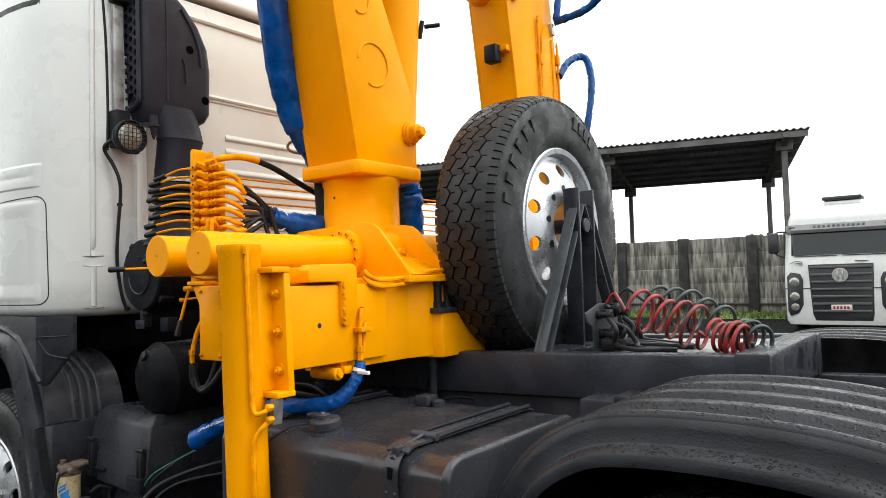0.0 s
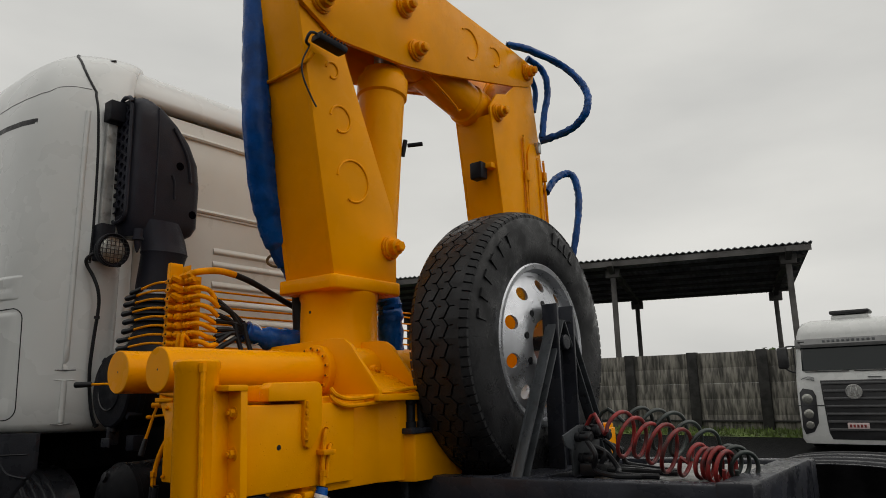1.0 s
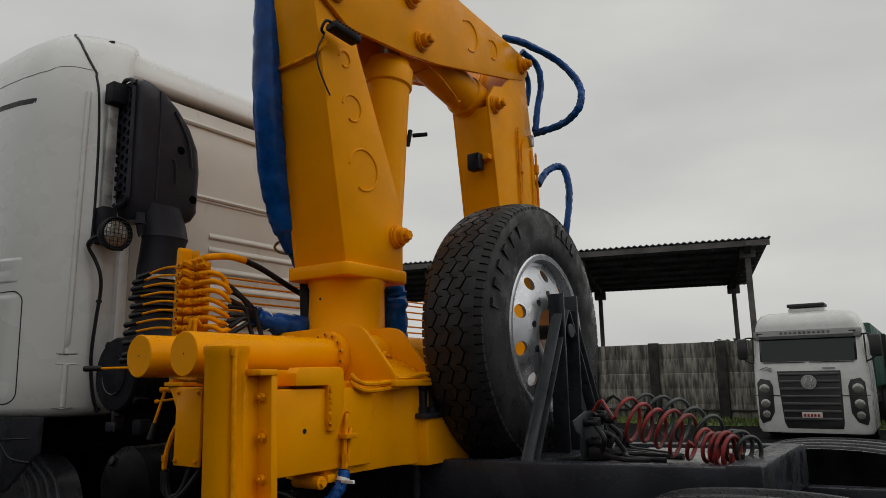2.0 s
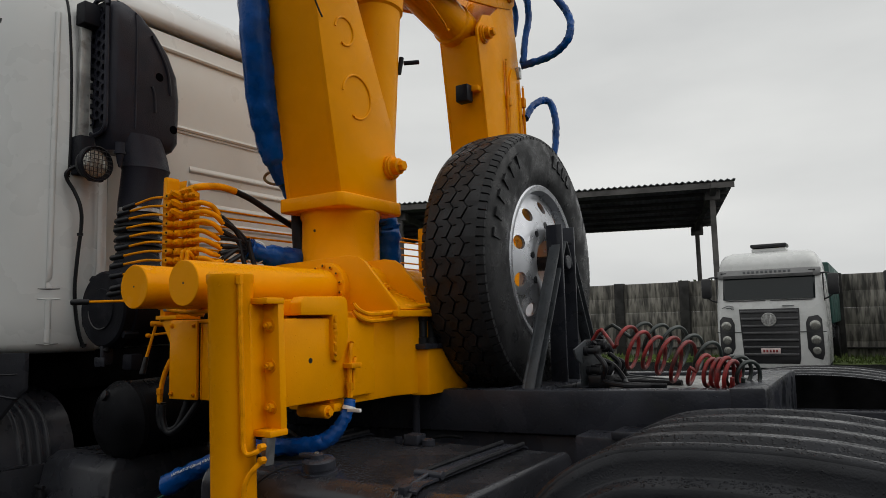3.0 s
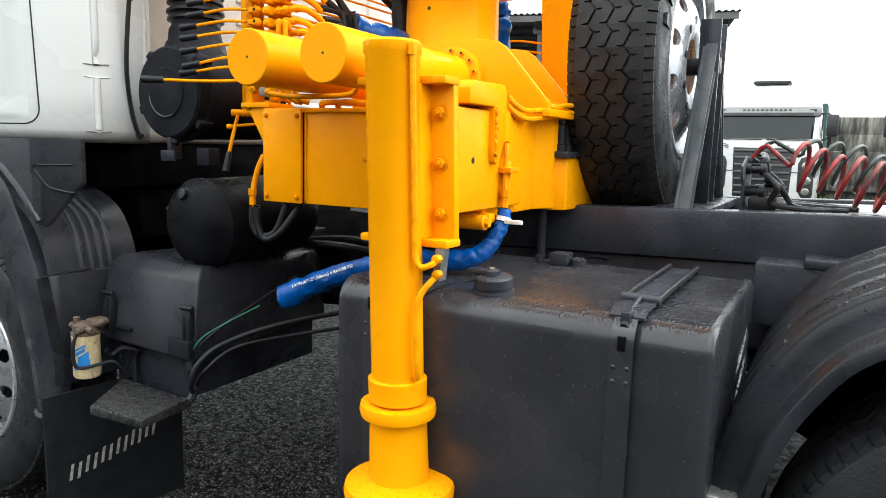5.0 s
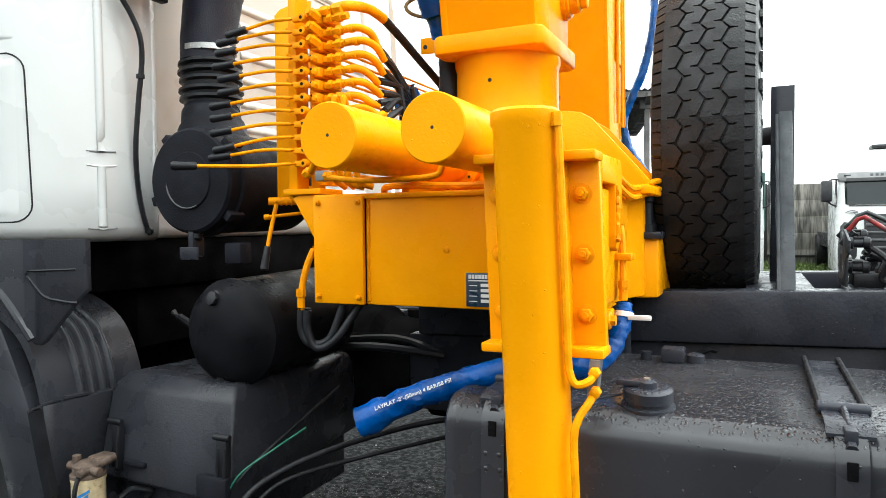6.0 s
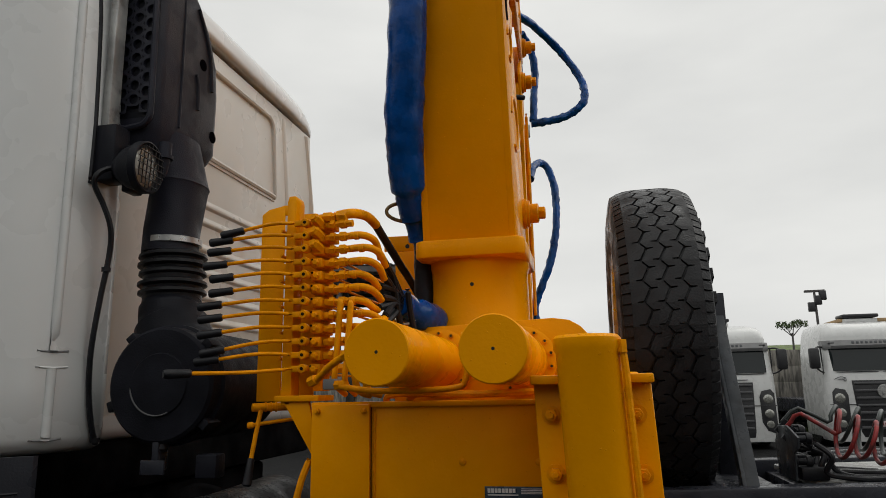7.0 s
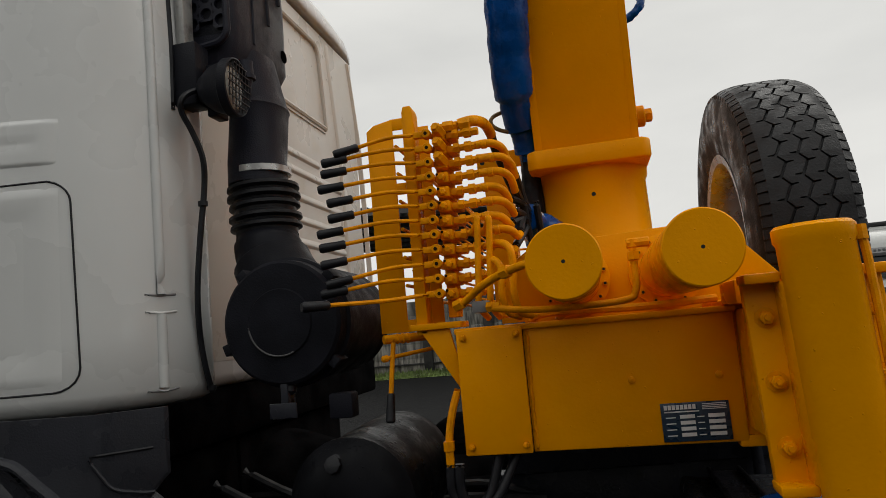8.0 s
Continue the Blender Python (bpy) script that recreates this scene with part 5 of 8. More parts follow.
def outrigger():
    t = thing("outrigger_leg", (-1.83, 1.36, 0.6), "yellow tubular outrigger leg with round foot, raised off the ground", "outrigger leg")
    X, Y = -1.83, 1.362

    def part(name, bm, mat, parent, label=""):
        for v in bm.verts:
            v.co.x += 0.038 * (1.6 - v.co.z)
        return plain_part(name, bm, mat, parent, label)

    bm = bmesh.new()
    lathe(bm, (X, Y, 0.85), (0, 0, 1), [(0, 0.060), (0.735, 0.060), (0.742, 0.064), (0.762, 0.064), (0.768, 0.058)], 44)
    part("upper_tube", bm, YELLOW, t)
    bm = bmesh.new()
    lathe(bm, (X, Y, 0.815), (0, 0, 1), [(0, 0.062), (0.004, 0.067), (0.053, 0.068), (0.057, 0.062)], 44)
    part("sleeve", bm, YELLOW, t)
    bm = bmesh.new()
    lathe(bm, (X, Y, 0.63), (0, 0, 1), [(0, 0.070), (0.150, 0.066), (0.152, 0.086), (0.166, 0.089), (0.180, 0.086), (0.182, 0.05), (0.20, 0.05)], 44)
    part("inner_leg", bm, YELLOW, t)
    bm = bmesh.new()
    lathe(bm, (X, Y, 0.56), (0, 0, 1), [(0, 0.11), (0.004, 0.125), (0.045, 0.13), (0.058, 0.126), (0.066, 0.11), (0.072, 0.075)], 48)
    part("foot", bm, YELLOW, t, "round yellow steel foot")
    # bracket
    bm = bmesh.new()
    box(bm, -1.942, -1.715, 1.428, 1.452, 1.172, 1.545, 0.004)
    br = part("bracket", bm, YELLOW, t)
    for x0, x1 in ((-1.945, -1.885), (-1.782, -1.712)):
        for z in (1.172, 1.528):
            bm = bmesh.new()
            box(bm, x0, x1, 1.385, 1.452, z, z + 0.018, 0.004)
            part("flange", bm, YELLOW, br)
    for x0, x1 in ((-1.890, -1.878), (-1.784, -1.772)):
        bm = bmesh.new()
        box(bm, x0, x1, 1.36, 1.43, 1.19, 1.53, 0.003)
        part("cheek", bm, YELLOW, br)
    for x in (-1.912, -1.748):
        for z in (1.246, 1.358, 1.469):
            bm = bmesh.new()
            bolt(bm, (x, 1.429, z), (0, -1, 0), 0.0125, 0.013)
            part("bolt", bm, YELLOW_CAST, br)
    # feed pipes down the rear of the tube
    bm = bmesh.new()
    tube(bm, [(-1.776, 1.345, 1.60), (-1.766, 1.34, 1.585), (-1.764, 1.338, 1.5), (-1.764, 1.338, 1.2), (-1.762, 1.338, 1.155), (-1.752, 1.34, 1.135), (-1.732, 1.35, 1.14), (-1.725, 1.372, 1.152)], 0.007, 8)
    part("pipe", bm, YELLOW_CAST, t)
    bm = bmesh.new()
    tube(bm, [(-1.725, 1.372, 1.118), (-1.735, 1.35, 1.10), (-1.75, 1.338, 1.075), (-1.758, 1.332, 1.04), (-1.758, 1.33, 0.95), (-1.76, 1.335, 0.89), (-1.775, 1.345, 0.885)], 0.007, 8)
    part("pipe", bm, YELLOW_CAST, t)
    bm = bmesh.new()
    rings(bm, [[V(-1.736, 1.378, 1.172), V(-1.718, 1.378, 1.172), V(-1.718, 1.41, 1.172), V(-1.736, 1.41, 1.172)], [V(-1.744, 1.378, 1.10), V(-1.728, 1.378, 1.10), V(-1.728, 1.41, 1.10), V(-1.744, 1.41, 1.10)]])
    valve = part("lock_valve", bm, DULL_STEEL, t, "dull grey steel lock valve")
    for z in (1.118, 1.152):
        bm = bmesh.new()
        lathe(bm, (-1.725, 1.375, z), (0, -1, 0), [(0, 0.010), (0.018, 0.010), (0.02, 0.007)], 6)
        part("fitting", bm, YELLOW_CAST, valve)
    bm = bmesh.new()
    lathe(bm, (-1.768, 1.34, 1.595), (0, 0, 1), [(-0.012, 0.011), (0.012, 0.011)], 6)
    part("fitting", bm, YELLOW_CAST, t)
    return t


outrigger()


def far_outrigger():
    t = thing("outrigger_leg", (-1.83, 3.9, 0.6), "yellow tubular outrigger leg on the far side", "outrigger leg")
    bm = bmesh.new()
    lathe(bm, (-1.83, 3.95, 0.6), (0, 0, 1), [(0, 0.12), (0.05, 0.12), (0.06, 0.06), (0.70, 0.06), (0.72, 0.058)], 32)
    part("tube", bm, YELLOW, t)
    bm = bmesh.new()
    box(bm, -1.905, -1.742, 3.40, 3.93, 1.10, 1.30, 0.006)
    part("beam", bm, YELLOW, t)
    return t


far_outrigger()


HOLE_DARK = material("dark_pin_hole", (0.02, 0.012, 0.004), 0.9, vary=0.1, scale=20, grain=100, bump=0.0, spec=0.05)


# ---- control valves ----
def controls():
    t = thing("control_valve_bank", (-2.52, 1.75, 1.5), "yellow stack of hydraulic control valves with black-gripped levers", "control valve")
    bm = bmesh.new()
    prism(bm, [(-2.725, 1.50), (-2.655, 1.50), (-2.655, 2.05), (-2.705, 2.04), (-2.725, 2.025)], "y", 1.80, 1.806, 0.0015)
    back = part("back_plate", bm, YELLOW, t)
    bm = bmesh.new()
    prism(bm, [(-2.605, 1.50), (-2.56, 1.50), (-2.56, 2.02), (-2.605, 2.02)], "y", 1.80, 1.806, 0.0015)
    part("slot_edge", bm, YELLOW, back)
    for z in (1.50, 1.66, 1.85, 2.02):
        bm = bmesh.new()
        prism(bm, [(-2.66, z), (-2.60, z), (-2.60, z + 0.03), (-2.66, z + 0.03)], "y", 1.8005, 1.8055, 0.001)
        part("slot_web", bm, YELLOW, back)
    bm = bmesh.new()
    prism(bm, [(-2.608, 1.49), (-2.58, 1.49), (-2.575, 2.03), (-2.579, 2.045), (-2.598, 2.045), (-2.602, 2.03)], "y", 1.70, 1.755, 0.003)
    part("side_plate", bm, YELLOW, t)
    bm = bmesh.new()
    box(bm, -2.535, -2.512, 1.735, 1.80, 1.525, 1.99, 0.003)
    part("block_spine", bm, YELLOW_CAST, t)
    bm = bmesh.new()
    prism(bm, [(-2.60, 1.50), (-2.53, 1.50), (-2.50, 1.36), (-2.515, 1.36)], "y", 1.70, 1.712, 0.002)
    prism(bm, [(-2.62, 1.50), (-2.50, 1.50), (-2.50, 1.515), (-2.62, 1.515)], "y", 1.69, 1.80, 0.002)
    part("foot_bracket", bm, YELLOW, t)
    N = 12
    ENDS = ((-2.759, 1.937), (-2.789, 1.918), (-2.791, 1.891), (-2.80, 1.854), (-2.779, 1.819), (-2.778, 1.781), (-2.806, 1.746), (-2.802, 1.713), (-2.80, 1.673), (-2.789, 1.626), (-2.802, 1.605), (-2.785, 1.568))
    for i in range(N):
        z = 1.961 - i * 0.0346
        bm = bmesh.new()
        box(bm, -2.530, -2.500, 1.695, 1.79, z - 0.0135, z + 0.0125, 0.004)
        box(bm, -2.500, -2.478, 1.712, 1.77, z - 0.009, z + 0.008, 0.003)
        if i < 3:
            lathe(bm, (-2.512, 1.69, z + 0.008), (-0.25, -0.8, 0.35), [(-0.015, 0.014), (0.012, 0.014), (0.016, 0.010), (0.02, 0.010)], 6)
        else:
            lathe(bm, (-2.515, 1.697, z - 0.001), (0, -1, 0), [(0, 0.0095), (0.006 + 0.004 * (i % 2), 0.0095), (0.009 + 0.004 * (i % 2), 0.006)], 6)
        body = part("valve_body", bm, YELLOW_CAST, t)
        bm = bmesh.new()
        lathe(bm, (-2.525, 1.694, z + 0.007), (0, -1, 0), [(0, 0.0032), (0.0012, 0.0032)], 8)
        part("screw_recess", bm, HOLE_DARK, body)
        bm = bmesh.new()
        lathe(bm, (-2.482, 1.715, z), (1, -0.05, 0), [(0, 0.0125), (0.013, 0.0125), (0.014, 0.0085), (0.026, 0.0085), (0.027, 0.0132), (0.043, 0.0132), (0.045, 0.0098), (0.062, 0.0098)], 6)
        part("union", bm, YELLOW_CAST, body)
        bm = bmesh.new()
        lathe(bm, (-2.540, 1.672, z + 0.001), (0, 1, 0), [(0, 0.010), (0.003, 0.0118), (0.020, 0.0118), (0.024, 0.008)], 14)
        box(bm, -2.572, -2.54, 1.676, 1.692, z - 0.007, z + 0.009, 0.003)
        rod(bm, (-2.543, 1.69, z), (-2.528, 1.72, z), 0.006, 8)
        lever_top = 1.0 - i / (N - 1)
        end = V(ENDS[i][0], 1.61 + 0.03 * lever_top, ENDS[i][1])
        root = V(-2.565, 1.682, z + 0.002)
        if i == N - 1:
            end = V(-2.785, 1.46, 1.568)
        tip = end + (root - end).normalized() * 0.05
        mid = root.lerp(tip, 0.45) + V(0, 0, 0.008 if i < N - 1 else -0.004)
        tube(bm, [root, mid, tip], 0.0048, 8, 4)
        lever = part("lever", bm, YELLOW_CAST, t)
        d = (tip - mid).normalized()
        bm = bmesh.new()
        lathe(bm, tip - d * 0.01, d, [(0, 0.008), (0.004, 0.0108), (0.02, 0.0102), (0.048, 0.0112), (0.056, 0.0116), (0.062, 0.009)], 12)
        part("grip", bm, HOSE, lever, "black rubber grip")
        bm = bmesh.new()
        lathe(bm, (-2.540, 1.6705, z + 0.001), (0, 1, 0), [(0, 0.0042), (0.003, 0.0042)], 12)
        part("pin_hole", bm, HOLE_DARK, lever)
        # linkage rod to the far side
        bm = bmesh.new()
        rod(bm, (-2.63 + 0.02 * (i % 2), 1.73, z - 0.004), (-2.63 + 0.02 * (i % 2), 3.52, z - 0.004 + 0.01 * math.sin(i)), 0.0045, 8)
        part("linkage_rod", bm, YELLOW_CAST, t)
    bm = bmesh.new()
    box(bm, -2.64, -2.54, 3.50, 3.53, 1.5, 2.03, 0.004)
    part("far_plate", bm, YELLOW, t)
    for i in range(8):
        z = 1.955 - i * 0.05
        bm = bmesh.new()
        tube(bm, [(-2.58, 3.53, z), (-2.50, 3.60, z + 0.01), (-2.38, 3.66, z - 0.005)], 0.006, 6, 3)
        part("lever", bm, YELLOW_CAST, t)
    # free hand lever on its cross shaft under the bank
    bm = bmesh.new()
    rod(bm, (-2.698, 1.725, 1.486), (-2.60, 1.80, 1.487), 0.011)
    for k in range(3):
        lathe(bm, V(-2.672 + 0.011 * k, 1.745 + 0.0085 * k, 1.486), (0.098, 0.075, 0), [(0, 0.011), (0.001, 0.013), (0.004, 0.013), (0.005, 0.011)], 14, caps=False)
    part("cross_shaft", bm, YELLOW_CAST, t)
    bm = bmesh.new()
    tube(bm, [(-2.676, 1.735, 1.486), (-2.679, 1.718, 1.43), (-2.682, 1.695, 1.35)], 0.006, 8, 4)
    rod(bm, (-2.698, 1.708, 1.441), (-2.575, 1.80, 1.458), 0.005)
    lathe(bm, (-2.70, 1.706, 1.4405), (0.123, 0.092, 0.017), [(0, 0.006), (0.003, 0.0085), (0.014, 0.0085), (0.016, 0.006)], 10)
    low = part("hand_lever", bm, YELLOW_CAST, t)
    bm = bmesh.new()
    lathe(bm, (-2.682, 1.698, 1.36), V(-0.02, -0.25, -1), [(0, 0.0085), (0.004, 0.0092), (0.05, 0.011), (0.064, 0.0115), (0.067, 0.008)], 14)
    part("grip", bm, HOSE, low, "black rubber grip")
    return t


controls()


def valve_hoses():
    t = thing("hydraulic_hose_bundle", (-2.4, 1.9, 1.75), "yellow and black hydraulic hoses gathered in a blue sleeve", "hose")
    rng = random.Random(8)
    for i in range(1, 9):
        z = 1.961 - i * 0.0346
        xo = (-2.372, -2.358, -2.362, -2.378, -2.37, -2.38, -2.36, -2.375)[i - 1]
        drop = 1.765 + rng.uniform(-0.02, 0.02)
        bm = bmesh.new()
        tube(bm, [(-2.43, 1.712, z), (xo - 0.028, 1.712, z + 0.001), (xo - 0.006, 1.722, z - 0.004), (xo + 0.006, 1.745, z - 0.016), (xo + 0.010, 1.775, z * 0.8 + drop * 0.2 - 0.02)], 0.0098, 10, 5)
        lathe(bm, (xo - 0.044, 1.712, z), (1, 0, 0), [(0, 0.0098), (0.002, 0.0115), (0.012, 0.0115), (0.014, 0.0098)], 12, caps=False)
        part("hose_end", bm, YELLOW_CAST, t)
        bm = bmesh.new()
        tube(bm, [(xo + 0.010, 1.768, z * 0.84 + drop * 0.16 - 0.016), (-2.345, 1.83, z * 0.45 + drop * 0.55), (-2.335, 1.89, drop), (-2.32, 1.96, 1.74)], 0.010, 8, 5)
        part("hose", bm, HOSE, t)
    bm = bmesh.new()
    tube(bm, [(-2.345, 1.89, 1.765), (-2.33, 1.93, 1.75), (-2.30, 2.0, 1.735), (-2.29, 2.08, 1.73), (-2.33, 2.2, 1.74)], [0.042, 0.036, 0.045, 0.048, 0.048], 16, 5, wrinkle=0.12, seed=2)
    sl = part("sleeve", bm, BLUE, t, "crumpled blue layflat sleeve")
    bm = bmesh.new()
    pts = [V(-2.335, 1.92, 1.752) + V(0.02 * math.cos(a), 0.01 * math.cos(a), 0) * 2 + V(0, 0, 0.044 * math.sin(a)) for a in [2 * math.pi * i / 20 for i in range(21)]]
    tube(bm, pts, 0.003, 6, 1, smooth=False)
    part("cable_tie", bm, WHITE_TIE, sl)
    # thick hose from the top of the bank
    bm = bmesh.new()
    tube(bm, [(-2.47, 1.715, 1.983), (-2.442, 1.722, 1.99), (-2.424, 1.76, 1.999), (-2.414, 1.82, 2.004), (-2.410, 1.885, 1.996)], 0.0135, 12, 5)
    lathe(bm, (-2.485, 1.715, 1.982), (1, 0, 0), [(-0.04, 0.010), (-0.02, 0.010), (-0.018, 0.014), (0.006, 0.014), (0.008, 0.011), (0.02, 0.011), (0.022, 0.016), (0.045, 0.016), (0.047, 0.0135)], 6)
    part("top_elbow", bm, YELLOW_CAST, t)
    bm = bmesh.new()
    tube(bm, [(-2.410, 1.875, 1.998), (-2.412, 1.97, 1.975), (-2.40, 2.10, 1.92), (-2.385, 2.22, 1.865), (-2.37, 2.30, 1.80), (-2.37, 2.33, 1.70)], 0.0125, 10, 5)
    part("thick_hose", bm, HOSE, t, "thick black hydraulic hose")
    for k, (x, y) in enumerate(((-2.34, 1.84), (-2.31, 1.86))):
        bm = bmesh.new()
        tube(bm, [(x, y, 1.80), (x + 0.005, y + 0.02, 1.72), (x + 0.02, y + 0.05, 1.64), (x + 0.05, y + 0.1, 1.58)], 0.009, 8, 5)
        part("drop_hose", bm, HOSE, t)
    # yellow steel pipes down to the base
    for x, zt, y in ((-2.437, 1.745, 1.665), (-2.410, 1.742, 1.665)):
        bm = bmesh.new()
        tube(bm, [(x - 0.022, 1.712, zt - 0.03), (x - 0.006, 1.69, zt - 0.012), (x, y + 0.004, zt), (x + 0.001, y, zt - 0.02), (x - 0.008, y, 1.60), (x - 0.012, y + 0.006, 1.545), (x, y + 0.05, 1.515)], 0.0075, 10, 6)
        part("steel_pipe", bm, YELLOW_CAST, t)
    for xs, z, xe in ((-2.43, 1.683, -2.362), (-2.43, 1.649, -2.388)):
        bm = bmesh.new()
        tube(bm, [(xs, 1.70, z), (xe - 0.03, 1.675, z), (xe - 0.008, 1.655, z - 0.012), (xe, 1.65, z - 0.04), (xe - 0.004, 1.65, 1.57), (xe + 0.004, 1.66, 1.525), (xe + 0.03, 1.68, 1.512)], 0.0085, 10, 6)
        part("steel_pipe", bm, YELLOW_CAST, t)
    bm = bmesh.new()
    tube(bm, [(-2.42, 1.60, 1.537), (-2.38, 1.585, 1.53), (-2.3, 1.585, 1.522), (-2.14, 1.60, 1.525), (-2.108, 1.605, 1.545), (-2.105, 1.61, 1.60)], 0.0075, 10, 6)
    part("steel_pipe", bm, YELLOW_CAST, t)
    bm = bmesh.new()
    tube(bm, [(-2.495, 1.62, 1.545), (-2.47, 1.61, 1.555), (-2.42, 1.57, 1.585), (-2.36, 1.52, 1.605), (-2.30, 1.47, 1.615), (-2.28, 1.46, 1.615)], 0.0088, 10, 5)
    lathe(bm, (-2.366, 1.525, 1.6035), (0.06, -0.05, 0.014), [(-0.012, 0.009), (-0.01, 0.0135), (0.012, 0.0135), (0.014, 0.009)], 6)
    lathe(bm, (-2.485, 1.615, 1.549), (0.05, -0.02, 0.02), [(-0.012, 0.009), (-0.01, 0.013), (0.01, 0.013), (0.012, 0.009)], 6)
    part("steel_pipe", bm, YELLOW_CAST, t)
    bm = bmesh.new()
    box(bm, -2.455, -2.418, 1.60, 1.64, 1.527, 1.553, 0.004)
    part("union_block", bm, GREY_PLASTIC, t, "grey bare metal union block")
    bm = bmesh.new()
    lathe(bm, (-2.42, 1.60, 1.538), (1, -0.3, 0), [(0, 0.012), (0.014, 0.012), (0.016, 0.0095), (0.03, 0.0095)], 6)
    part("pipe_nut", bm, YELLOW_CAST, t)
    for k in range(2):
        bm = bmesh.new()
        tube(bm, [(-2.34 + 0.06 * k, 1.75, 1.50), (-2.30 + 0.06 * k, 1.72, 1.515), (-2.1, 1.72 + 0.03 * k, 1.51), (-1.93, 1.75 + 0.03 * k, 1.515)], 0.009, 8, 5)
        part("steel_pipe", bm, YELLOW_CAST, t)
    return t


valve_hoses()


def base_hoses():
    t = thing("hydraulic_hoses", (-2.52, 1.7, 1.25), "yellow pipe ends with black hoses looping under the crane base", "hose")
    bm = bmesh.new()
    tube(bm, [(-2.52, 1.69, 1.36), (-2.535, 1.675, 1.31), (-2.545, 1.665, 1.25), (-2.545, 1.66, 1.18)], 0.009, 8, 5)
    lathe(bm, (-2.545, 1.66, 1.25), (0, 0, -1), [(0, 0.013), (0.02, 0.013), (0.022, 0.010), (0.05, 0.010)], 6)
    part("pipe", bm, YELLOW_CAST, t)
    for k, (x1, y1) in enumerate(((-2.44, 1.70), (-2.40, 1.72))):
        bm = bmesh.new()
        tube(bm, [(-2.545 + 0.02 * k, 1.66, 1.20), (-2.545 + 0.02 * k, 1.66, 1.14), (-2.52 + 0.02 * k, 1.665, 1.105 - 0.01 * k), (-2.47 + 0.02 * k, 1.68, 1.12), (x1, y1, 1.21)], 0.011, 10, 6)
        part("hose", bm, HOSE, t)
    # elbow beside the rack cylinder and the pipe along the base to the valves
    bm = bmesh.new()
    rod(bm, (-2.117, 1.61, 1.643), (-2.07, 1.61, 1.643), 0.0105, 8)
    lathe(bm, (-2.105, 1.61, 1.65), (0, 0, -1), [(0, 0.012), (0.016, 0.012), (0.017, 0.009), (0.024, 0.009), (0.025, 0.0135), (0.042, 0.0135), (0.043, 0.009), (0.05, 0.009)], 6)
    part("elbow", bm, YELLOW_CAST, t)
    # pipes along the side of the base
    for dz, dy in ((0, 0), (-0.022, 0.01)):
        bm = bmesh.new()
        tube(bm, [(-1.752, 1.80, 1.535 + dz), (-1.735, 1.815, 1.51 + dz), (-1.725, 1.87, 1.498 + dz), (-1.722, 2.0, 1.508 + dz), (-1.70, 2.15, 1.53 + dz), (-1.70, 2.4, 1.53 + dz)], 0.008, 8, 6)
        part("pipe", bm, YELLOW_CAST, t)
    # clip and pipe pair to the blue hose
    bm = bmesh.new()
    tube(bm, [(-1.735, 1.77, 1.41), (-1.728, 1.755, 1.37), (-1.725, 1.745, 1.26)], 0.0075, 8, 5)
    tube(bm, [(-1.735, 1.79, 1.36), (-1.73, 1.775, 1.34), (-1.727, 1.765, 1.26)], 0.0065, 8, 5)
    lathe(bm, (-1.725, 1.748, 1.285), (0, 0, -1), [(0, 0.012), (0.018, 0.012), (0.02, 0.010), (0.045, 0.010)], 6)
    part("pipe", bm, YELLOW_CAST, t)
    bm = bmesh.new()
    box(bm, -1.745, -1.705, 1.735, 1.785, 1.33, 1.346, 0.003)
    part("pipe_clip", bm, YELLOW_CAST, t)
    return t


base_hoses()


def type_plate():
    t = thing("type_plate", (-2.01, 1.68, 1.258), "dark blue metal type plate with white fields", "plate")
    bm = bmesh.new()
    box(bm, -2.083, -1.944, 1.6835, 1.686, 1.219, 1.300, 0.001)
    part("plate", bm, PLATE_BLUE, t)
    def bar(x0, x1, z0, z1, mat=PRINT):
        bm = bmesh.new()
        box(bm, x0, x1, 1.6822, 1.6834, z0, z1)
        part("printed_bar", bm, mat, t)
    for i in range(8):
        bar(-2.076 + 0.0083 * i, -2.0695 + 0.0083 * i, 1.286, 1.2955)
    bar(-2.076, -2.005, 1.280, 1.2825)
    for i in range(4):
        z = 1.2715 - 0.0125 * i
        bar(-2.074, -2.054, z - 0.003, z - 0.001)
        bar(-2.045, -2.015, z - 0.0045, z + 0.003)
        bar(-2.010, -1.996, z - 0.003, z - 0.001)
        bar(-1.988, -1.955, z - 0.0045, z + 0.003)
    for i in range(4):
        bar(-1.998, -1.95, 1.2945 - 0.0035 * i, 1.296 - 0.0035 * i)
    return t


type_plate()


# ---- blue sleeved hoses ----
def blue_hose(name, label, paths):
    t = thing(name, paths[0][0][0], label, "hose")
    for k, (pts, r, wr) in enumerate(paths):
        bm = bmesh.new()
        tube(bm, pts, r, 14, 10, wrinkle=wr, seed=k + len(pts))
        part("sleeve", bm, BLUE, t)
    return t


